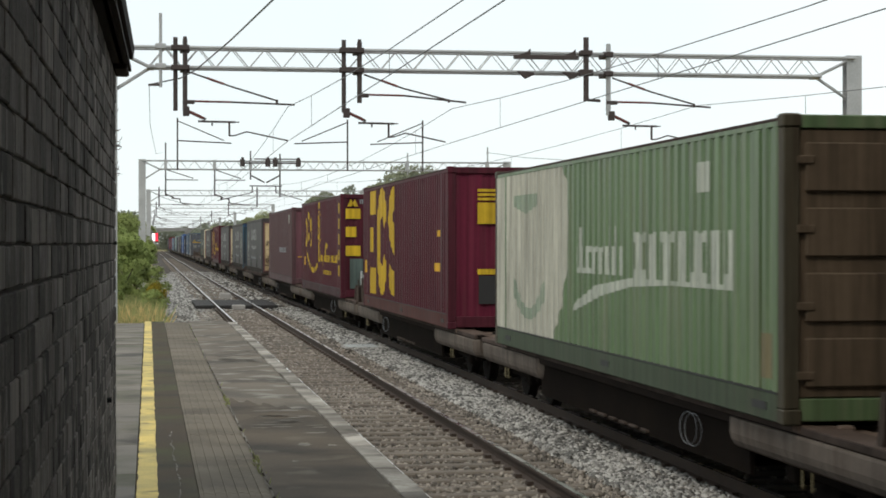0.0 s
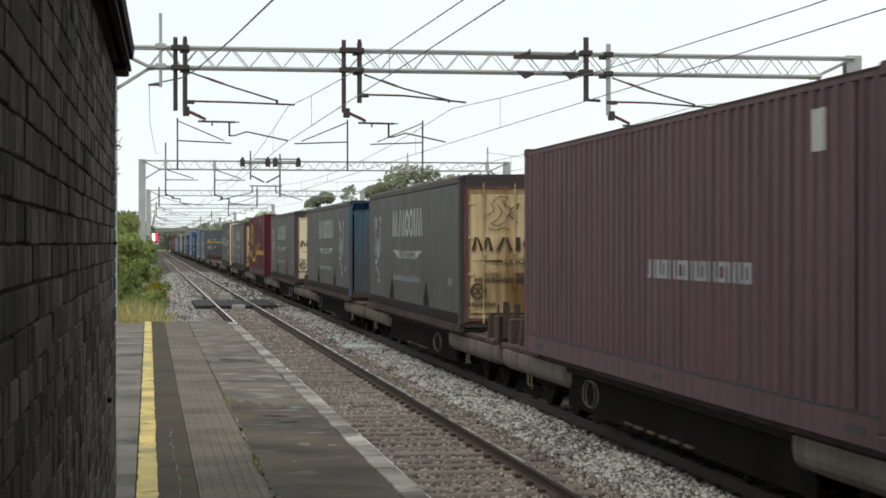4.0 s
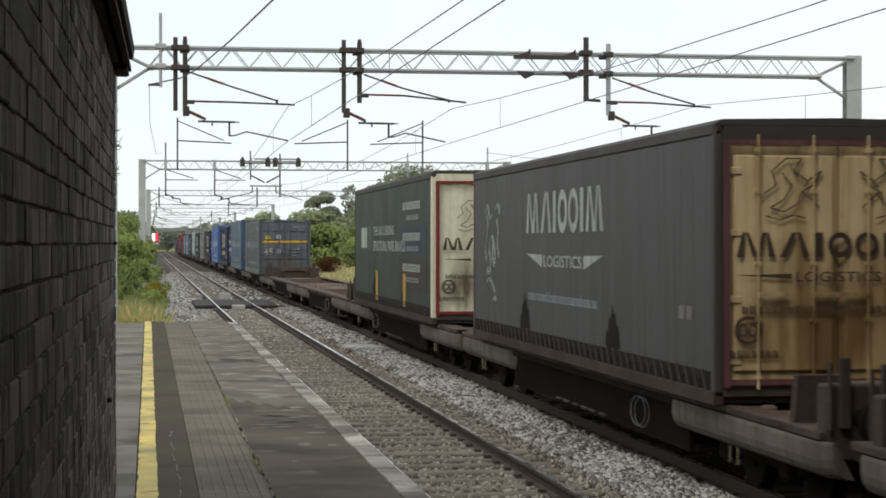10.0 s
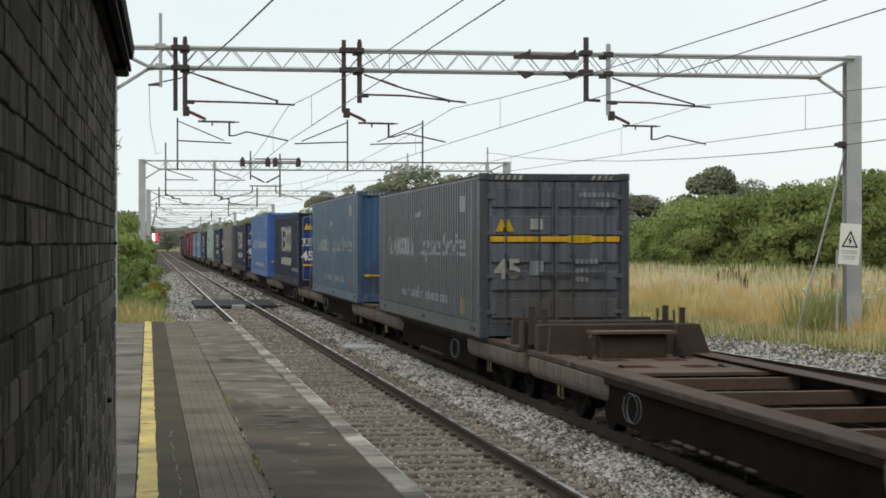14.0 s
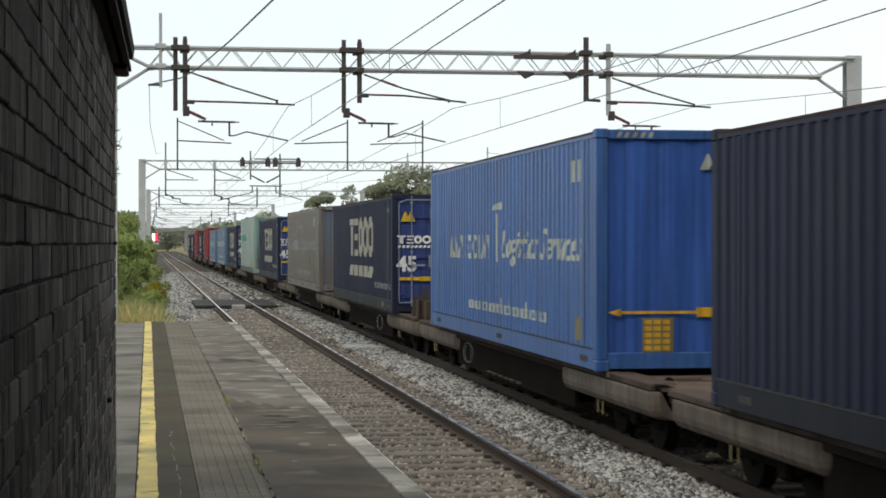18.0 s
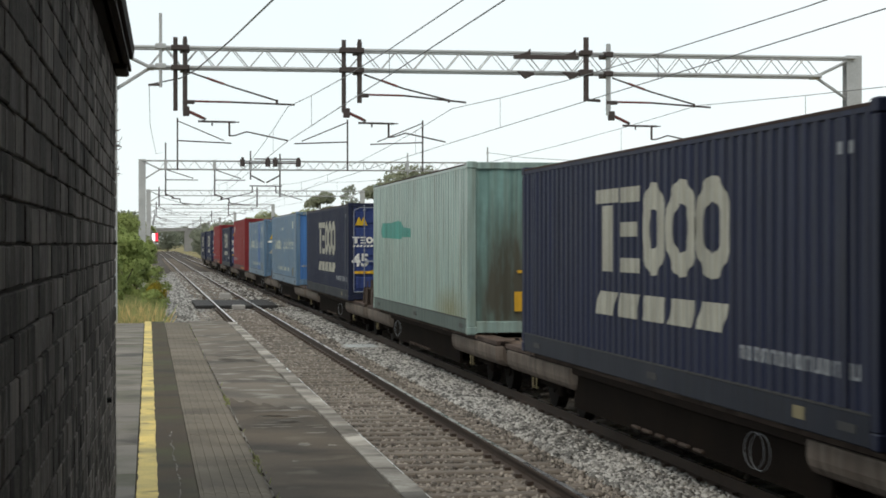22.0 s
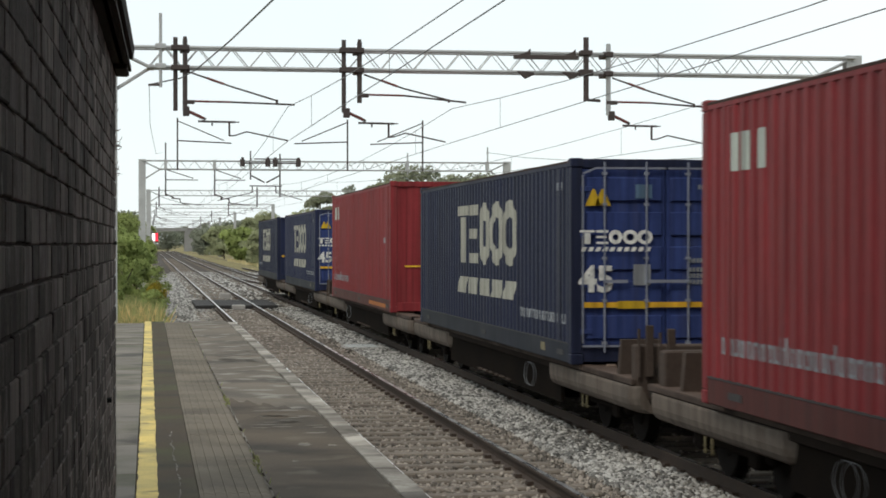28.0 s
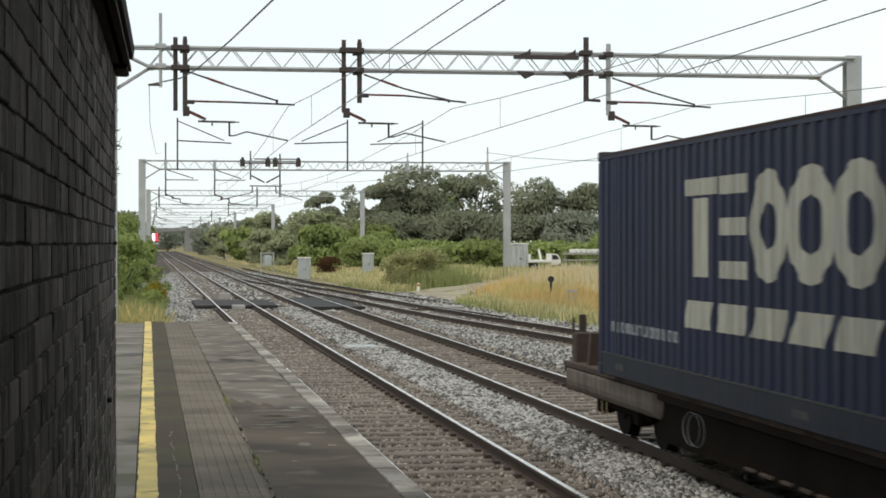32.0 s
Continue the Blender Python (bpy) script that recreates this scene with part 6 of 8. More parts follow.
def cream_doors(t, h, edge=None):
    lm = paint["brown_letter"]
    face_sheet(t, "logo", lm, HAUL_MARK, -1.06, 0.98, 1.36, 1.60, -0.034)
    face_poly(t, "swoosh", lm, [(-1.08, 1.185), (-0.5, 1.15), (-0.5, 1.20)], -0.034)
    face_poly(t, "swoosh", lm, [(1.0, 1.185), (0.46, 1.20), (0.46, 1.15)], -0.034)
    face_text(t, "LOGISTICS", lm, -0.46, 0.42, 1.12, 1.22, -0.034)
    s = Shape()
    for z, x0, x1, n in ((0.81, -1.0, 0.98, 26), (0.38, -1.12, -0.62, 7), (0.38, 0.55, 1.05, 7)):
        w = (x1 - x0) / n
        for i in range(n):
            a = x0 + i * w
            s.add([(a, -0.034, z), (a + 0.3 * w, -0.034, z), (a + 0.3 * w, -0.034, z + 0.08), (a, -0.034, z + 0.08)], [(0, 1, 2, 3)])
            s.add([(a + 0.45 * w, -0.034, z), (a + 0.75 * w, -0.034, z), (a + 0.75 * w, -0.034, z + 0.065 + 0.03 * (i % 3 == 1)), (a + 0.45 * w, -0.034, z + 0.065)], [(0, 1, 2, 3)])
    tagged(part("lettering", s, lm, t), kind="stuff")
    em = Shape()
    for cx, k in ((-0.5, 1), (0.5, -1)):
        for line in ([(-0.28, 1.98), (-0.16, 2.06), (-0.2, 2.2), (-0.06, 2.32), (0.1, 2.32), (0.02, 2.2), (0.16, 2.1), (0.3, 2.2), (0.22, 2.06), (0.1, 2.0), (0.2, 1.92), (0.28, 1.84)],
                     [(-0.1, 2.18), (0.0, 2.06), (-0.08, 1.92), (-0.22, 1.84), (-0.08, 1.80), (0.06, 1.88), (0.1, 2.0)],
                     [(-0.26, 1.76), (-0.12, 1.72), (0.02, 1.77), (0.14, 1.74)], [(-0.02, 2.26), (0.06, 2.14)], [(0.2, 2.14), (0.12, 2.04)]):
            for (xa, za), (xb, zb) in zip(line, line[1:]):
                em.bar((cx + k * xa, -0.034, za), (cx + k * xb, -0.034, zb), 0.008, 0.013)
    tagged(part("emblem_outline", em, lm, t), kind="stuff")
    for xo in (-0.94, 0.92):
        face_oval(t, "round_mark", lm, xo, 0.65, 0.14, 0.14, 0.76, -0.034)
        face_oval(t, "round_mark", lm, xo - 0.05, 0.65, 0.05, 0.07, 0.6, -0.034)
        face_oval(t, "round_mark", lm, xo + 0.05, 0.65, 0.05, 0.07, 0.6, -0.034)
    if edge:
        e = Shape()
        e.box(-1.19, -1.12, -0.04, -0.03, 0.1, h - 0.2).box(1.12, 1.19, -0.04, -0.03, 0.1, h - 0.2).box(-1.12, 1.12, -0.04, -0.03, h - 0.25, h - 0.2).box(-1.12, 1.12, -0.04, -0.03, 0.12, 0.17)
        part("edge_trim", e, edge, t, "red edge trim round the end wall")


def grapes_side(t, h, front_y=0.0):
    """Yellow emblem and script of a wine carrier, as outlines and bars."""
    ym = paint["yellow"]
    crest = []
    for yc, zc, ry, rz, a0, a1 in ((11.62, 1.86, 0.36, 0.5, -160, 120), (11.5, 2.05, 0.16, 0.26, 0, 360), (10.72, 2.06, 0.38, 0.52, 40, 320), (10.66, 2.06, 0.14, 0.5, 60, 300), (9.82, 1.86, 0.38, 0.5, -120, 160), (9.85, 2.05, 0.17, 0.26, 0, 360)):
        crest += arc_poly(yc, zc, ry, rz, 0.55, a0, a1)
    side_poly(t, "logo_ring", ym, crest, label="yellow curled crest")
    mark(t, "label_patch", paint["stripe"], 11.95, 12.5, block(0.74, 1.04))
    for i in range(13):
        y, z = 11.65 - i * 0.34, 1.08 - 0.52 * math.sin(math.pi * min(1, i / 15.0)) - 0.006 * i
        mark(t, "logo_dash", ym, y - 0.24, y, block(z, z + 0.15 + 0.03 * (i % 2)))
    bars(t, ym, 0.75, 6.25, 0.92, 1.12, 17, 31)
    side_poly(t, "script_stem", ym, [[(6.95, 0.90), (6.72, 0.90), (6.76, 1.46), (6.95, 1.48)], [(6.62, 0.90), (6.42, 0.90), (6.36, 1.02), (6.62, 1.4)], [(6.72, 0.90), (6.62, 0.9), (6.62, 1.0), (6.72, 1.0)]])
    side_poly(t, "script_stem", ym, arc_poly(4.42, 1.2, 0.34, 0.30, 0.5, 30, 330) + arc_poly(4.15, 1.2, 0.2, 0.28, 0.45, 60, 240))
    mark(t, "script_stem", ym, 5.35, 5.5, block(0.78, 1.0))
    for y in (3.1, 3.4):
        mark(t, "script_dot", ym, y, y + 0.09, block(1.2, 1.27))
    mark(t, "script_flag", ym, 0.58, 1.15, block(1.04, 1.15))


def yellow_labels(t, h):
    face_rect(t, "label_panel", paint["yellow"], -0.72, -0.28, h - 1.05, h - 0.66, 0.02)
    for i in range(3):
        face_rect(t, "lettering_bar", paint["yellow"], -0.72, -0.28, h - 0.62 + i * 0.08, h - 0.57 + i * 0.08, 0.02)
    face_rect(t, "label_panel", paint["yellow"], -0.72, -0.2, 0.92, 1.02, 0.02)
    face_rect(t, "vent_panel", sign_black, -0.7, -0.24, 0.38, 0.9, 0.02, "dark grille panel")
    warning(t, paint["stripe"], 0.45, h - 0.72, 0.2, 0.02)
    s = Shape()
    for i in range(12):
        s.add([(0.2 + i * 0.07, 0.02, h - 0.22), (0.25 + i * 0.07, 0.02, h - 0.22), (0.25 + i * 0.07, 0.02, h - 0.16), (0.2 + i * 0.07, 0.02, h - 0.16)], [(0, 1, 2, 3)])
    tagged(part("lettering", s, paint["dull_letter"], t), kind="stuff")


TALL, LOW, MID = 2.9, 2.62, 2.7
load = {}
# green container, pale sweep, dirty door end
c = load[0] = steel_box("green corrugated container with a pale painted sweep and rusty doors", paint["green"], 2.62, "doors", paint["dirty_door"], rods=False, rail_mat=paint["green_rail"], corner=paint["rusty_corner"], rows=4)
side_poly(c, "pale_sweep", paint["pale_sweep"], [[(13.38, 0.2), (9.35, 0.2), (8.75, 0.7), (8.42, 1.3), (8.34, 1.8), (8.5, 2.3), (8.72, 2.51), (13.38, 2.51)]])
mark(c, "faded_smile", paint["faint_green"], 9.9, 12.0, lambda u: [(0.40 + 0.30 * (2 * u - 1) ** 2, 0.56 + 0.44 * (2 * u - 1) ** 2)], extra=30, lift=0.004)
mark(c, "faded_patch", paint["faint_green"], 10.3, 12.0, lambda u: [(1.92 + 0.12 * abs(2 * u - 1), 2.2)], extra=20, lift=0.004)
bars(c, paint["worn_white"], 5.5, 7.95, 1.12, 1.46, 6, 4, tall=0.24)
bars(c, paint["worn_white"], 1.45, 5.2, 1.1, 1.62, 8, 3)
side_poly(c, "sweep_line", paint["worn_white"], [[(8.1, 0.62), (6.6, 0.86), (5.2, 1.0), (3.6, 1.05), (1.4, 1.05), (1.4, 1.1), (5.2, 1.1), (6.9, 0.98), (8.0, 0.74)]])
mark(c, "data_plate", paint["worn_white"], 2.15, 2.65, block(2.0, 2.3))
mark(c, "rust_patch", paint["hook_yellow"], 0.3, 0.7, block(0.3, 0.7))
# burgundy with yellow blocks
c = load[1] = steel_box("burgundy corrugated container with large yellow painted blocks", paint["burgundy"], TALL, "plain", paint["magenta_end"], rail_mat=paint["red_rail"])
for z0, z1, y0 in ((0.27, 0.9, 11.05), (1.28, 1.88, 11.4), (2.19, 2.76, 11.05)):
    side_poly(c, "logo_bar", paint["yellow"], [[(12.1, z0), (y0, z0), (y0, z1), (12.1, z1)]])
side_poly(c, "logo_ring", paint["yellow"], arc_poly(9.78, 1.54, 0.97, 1.26, 0.46, 28, 332, 64))
side_poly(c, "logo_ring", paint["yellow"], [[(7.5, 2.78), (7.95, 2.74), (8.3, 2.58), (8.55, 2.3), (8.62, 2.0), (8.5, 1.7), (8.2, 1.46), (7.8, 1.3), (7.5, 1.22), (7.5, 1.9), (7.8, 1.98), (7.86, 2.1), (7.75, 2.2), (7.5, 2.24)],
                                            [(8.5, 1.06), (8.2, 0.95), (7.9, 0.88), (7.5, 0.88), (7.5, 0.3), (8.1, 0.34), (8.45, 0.5), (8.58, 0.76)]])
mark(c, "label_patch", paint["stripe"], 12.75, 13.2, block(0.76, 1.07))
mark(c, "serial_mark", paint["stripe"], 0.9, 1.3, block(1.62, 1.74))
mark(c, "serial_mark", paint["stripe"], 0.9, 1.6, block(0.96, 1.12))
yellow_labels(c, TALL)
# burgundy wine carrier with reefer end
c = load[2] = steel_box("burgundy container with yellow script, emblem and cooling unit", paint["burgundy"], TALL, "plain", paint["burgundy"], rail_mat=paint["burgundy_rail"])
grapes_side(c, TALL)
for i, (yy, zz) in enumerate(((6.85, 2.3), (6.6, 2.12), (6.85, 2.1), (7.08, 2.08), (6.5, 1.92), (6.75, 1.9), (7.0, 1.9), (6.6, 1.72), (6.85, 1.7), (7.05, 1.7), (6.8, 1.55))):
    mark(c, "grape_mark", paint["yellow"], yy - 0.1, yy + 0.1, oval(zz - 0.11, zz + 0.11, 0.3), extra=8)
mark(c, "script_stem", paint["yellow"], 6.6, 6.95, block(2.6, 2.8))
side_poly(c, "grape_outline", paint["stripe"], arc_poly(6.72, 2.0, 0.64, 0.53, 0.94))
bars(c, paint["yellow"], 2.75, 5.35, 0.53, 0.66, 15, 33)
for i in range(5):
    mark(c, "logo_dash", paint["yellow"], 0.35, 0.62, block(0.55 + i * 0.45, 0.85 + i * 0.45))
for z, x1 in ((1.13, -0.70), (1.67, -0.82), (2.19, -0.70)):
    face_rect(c, "logo_bar", paint["yellow"], -1.2, x1, z, z + 0.29, 0.02)
face_oval(c, "logo_ring", paint["yellow"], 0.22, 1.8, 0.80, 0.68, 0.54, 0.02, gap=0.3)
warning(c, paint["yellow"], -0.92, 2.54, 0.2, 0.02)
face_sheet(c, "lettering_bar", paint["dull_letter"], [box_poly(i / 9, i / 9 + 0.07, 0, 1) for i in range(9)], -0.72, -0.22, 2.62, 2.74, 0.02)
face_rect(c, "patched_panel", paint["mint_rail"], -1.0, -0.62, 0.2, 1.05, 0.018, "dark green-grey patched panel")
part("cooling_unit", Shape().box(-0.62, 0.9, -0.01, 0.06, 0.2, 1.05, 0.02), wagon_dark, c, "dark cooling unit recess")
for x0, x1, z0, z1 in ((-0.5, 0.05, 0.9, 0.93), (-0.5, 0.05, 0.7, 0.72), (0.2, 0.75, 0.9, 0.93), (0.2, 0.75, 0.7, 0.72)):
    face_rect(c, "grille_bar", paint["white"], x0, x1, z0, z1, -0.02)
part("control_box", Shape().box(-0.4, -0.1, -0.05, 0.02, 0.35, 0.68, 0.02), cabinet_grey, c)
part("pipe", Shape().rod((-0.68, -0.05, 0.1), (-0.68, -0.05, 0.7), 0.03).rod((-0.62, -0.05, 0.1), (-0.62, -0.05, 0.6), 0.02), cabinet_grey, c)
face_rect(c, "label_panel", paint["stripe"], 0.3, 0.75, 0.3, 0.55, -0.02)
# faded burgundy
c = load[3] = steel_box("faded brownish burgundy container with plain sides", paint["faded_burgundy"], TALL - 0.04, "plain", paint["faded_end"])
bars(c, paint["dull_letter"], 3.2, 6.8, 1.12, 1.32, 14, 9)
mark(c, "label_patch", paint["grey_white"], 1.3, 1.6, block(2.25, 2.6))
face_rect(c, "label_panel", paint["yellow"], -0.62, -0.2, 2.3, 2.62, 0.02)
face_rect(c, "reflective_stripe", paint["stripe"], -1.05, 0.5, 0.95, 0.985, 0.02)
# grey curtain-siders
c = load[4] = curtain_box("grey curtain-sided swap body with dirty cream doors", curtain_grey, MID, "doors", paint["cream"], roof_dark)
wordmark_curtain(c, MID, 41)
cream_doors(c, MID, paint["trim_red"])
c = load[5] = curtain_box("grey curtain-sided swap body with faded blue end wall", curtain_grey, 2.66, "plain", paint["blue_end"], roof_dark)
wordmark_curtain(c, MID, 42, "front")
part("top_cap", Shape().box(-1.2, 1.2, 0.0, 0.06, 2.44, 2.62, 0.01), paint["bright_blue"], c, "blue head rail")
c = load[6] = curtain_box("grey curtain-sided swap body with clean cream doors", curtain_grey, MID, "doors", paint["clean_cream"], roof_dark)
wordmark_curtain(c, MID, 43)
cream_doors(c, MID, paint["trim_red"])
c = load[7] = steel_box("burgundy corrugated container with yellow script and label panels", paint["burgundy"], TALL - 0.04, "plain", paint["magenta_end"], rail_mat=paint["burgundy_rail"])
grapes_side(c, TALL)
scuff = random.Random(17)
for ya, yb, lo in ((6.4, 8.2, 2.45), (2.0, 4.4, 2.35), (0.7, 1.9, 2.05), (0.6, 1.2, 1.3)):
    y = ya
    while y < yb:
        mark(c, "scuffed_patch", paint["scuffed_burgundy"], y, y + scuff.uniform(0.08, 0.16), block(lo + scuff.uniform(-0.08, 0.12), 2.74 - scuff.uniform(0, 0.1)))
        y += scuff.uniform(0.2, 0.3)
for y, lo, hi in ((9.2, 0.9, 1.9), (8.75, 0.7, 1.8), (8.3, 0.75, 2.0), (4.1, 1.7, 2.0), (4.5, 1.7, 2.0), (7.0, 2.1, 2.25), (7.3, 2.1, 2.25)):
    mark(c, "scuffed_patch", paint["scuffed_burgundy"], y, y + 0.1, block(lo, hi))
yellow_labels(c, TALL - 0.04)
c = load[8] = curtain_box("grey curtain-sided swap body with rust-stained cream doors", curtain_grey, MID, "doors", paint["cream"], roof_dark)
wordmark_curtain(c, MID, 44)
cream_doors(c, MID, paint["trim_red"])
c = load[9] = curtain_box("green curtain-sided swap body with a red-edged cream end", curtain_green, TALL, "plain", paint["stained_cream"], roof_dark)
cream_doors(c, TALL, paint["red"])
mark(c, "faded_panel", paint["faded_green"], 9.8, 12.15, block(1.32, 1.92), flat=0.0)
mark(c, "label_patch", paint["grey_white"], 10.75, 11.95, block(1.38, 1.88), flat=-0.004)
side_text(c, "THE UK'S LEADING", paint["grey_white"], 9.4, 5.6, 1.68, 1.9, flat=0.0)
side_text(c, "STRUCTURAL PANEL BRANDS", paint["grey_white"], 9.45, 3.75, 1.31, 1.55, flat=0.0)
mark(c, "colour_panel", paint["panel_blue"], 0.7, 4.6, block(1.27, 1.86), flat=0.0, label="dark blue panel on the curtain")
mark(c, "colour_panel", paint["panel_maroon"], 0.7, 4.6, block(0.5, 1.16), flat=0.0, label="dull maroon panel on the curtain")
for k, z in enumerate((2.2, 1.55, 0.9)):
    bars(c, paint["grey_white"], 1.5, 4.1, z, z + 0.16, 12, 53 + k, flat=-0.004)
    bars(c, paint["dull_letter"], 1.7, 3.6, z - 0.22, z - 0.12, 12, 63 + k, flat=-0.004)
for y in (3.65, 8.5):
    mark(c, "yellow_strap", paint["strap_yellow"], y, y + 0.42, block(0.14, 0.84), flat=-0.004)
# haulier containers
load[12] = haulier_box("dirty slate-blue container with worn white script and ribbed doors", paint["slate_blue"], 2.66, "doors", paint["slate_door"], 71, rod_mat=paint["slate_blue"])
load[13] = haulier_box("dull teal-blue container with worn white script", paint["teal_blue"], 2.86, "plain", paint["teal_end"], 73)
load[14] = store_box("doors", "navy supermarket container with pale blocks and blue doors")
load[15] = haulier_box("bright blue container with white script", paint["bright_blue"], TALL, "plain", paint["blue_front"], 75, "grey_white")
load[17] = haulier_box("grimy brown-grey container with faint white script", paint["brown_grey"], 2.68, "plain", paint["brown_end"], 77, stripe=None)
c = load[19] = steel_box("pale mint green container with a darker repainted patch", paint["pale_mint"], TALL, "plain", paint["mint_end"], paint["pale_mint"], rail_mat=paint["mint_rail"])
side_poly(c, "repainted_patch", paint["mint_patch"], [[(11.9, 1.62), (8.5, 1.58), (8.3, 1.63), (7.0, 1.62), (7.05, 1.80), (8.2, 1.84), (8.5, 1.95), (9.0, 1.99), (10.1, 1.95), (11.9, 1.96), (12.0, 1.75)]], label="darker repainted patch")
face_rect(c, "reflective_stripe", paint["stripe"], -0.4, 0.7, 0.98, 1.03, 0.02)
face_rect(c, "reflective_stripe", paint["yellow"], 0.55, 1.0, 0.95, 1.06, 0.018)
face_rect(c, "label_panel", paint["stripe"], -0.45, 0.05, 0.32, 0.66, 0.02)
warning(c, paint["yellow"], 0.72, 2.45, 0.2, 0.02)
load[21] = haulier_box("sky blue container with white script", paint["sky_blue"], 2.66, "plain", paint["sky_end"], 79, "grey_white", "dull_letter")
c = load[22] = haulier_box("sky blue container with white script and ribbed doors", paint["sky_blue"], LOW, "doors", paint["sky_blue"], 81, "grey_white", "white")
mark(c, "dark_panel", paint["bright_blue"], 3.3, 4.9, block(0.2, 2.51))


def red_box():
    c = steel_box("red corrugated container with white lettering and an orange lower rail", paint["red"], TALL, "plain", paint["red"], rail_mat=paint["red_rail"], group="red containers")
    mark(c, "orange_plate", paint["orange_rail"], 0.9, 4.2, block(0.0, 0.09), flat=0.0)
    for i in range(3):
        mark(c, "lettering_bar", paint["grey_white"], 12.45 - i * 0.40, 12.70 - i * 0.40, block(2.17, 2.53))
    bars(c, paint["dull_letter"], 8.9, 12.9, 0.44, 0.60, 26, 91, tall=0.08)
    mark(c, "serial_mark", paint["dull_letter"], 1.0, 1.3, block(1.5, 1.62))
    face_rect(c, "reflective_stripe", paint["stripe"], -0.95, 0.35, 0.95, 0.99, 0.02)
    face_rect(c, "reflective_stripe", paint["stripe"], 0.1, 1.0, 0.9, 1.05, 0.018)
    warning(c, paint["stripe"], 0.1, 2.45, 0.22, 0.02)
    return c


load[23] = red_box()
load[26] = store_box("doors", "bright navy supermarket container with pale blocks and blue doors", side="royal_navy")
load[27] = store_box("plain", "navy supermarket container with pale blocks and a plain end", end="royal_navy")
for i in (16, 18, 20, 24):
    load[i] = copy_thing(load[14], Matrix())
load[25] = copy_thing(load[23], Matrix())


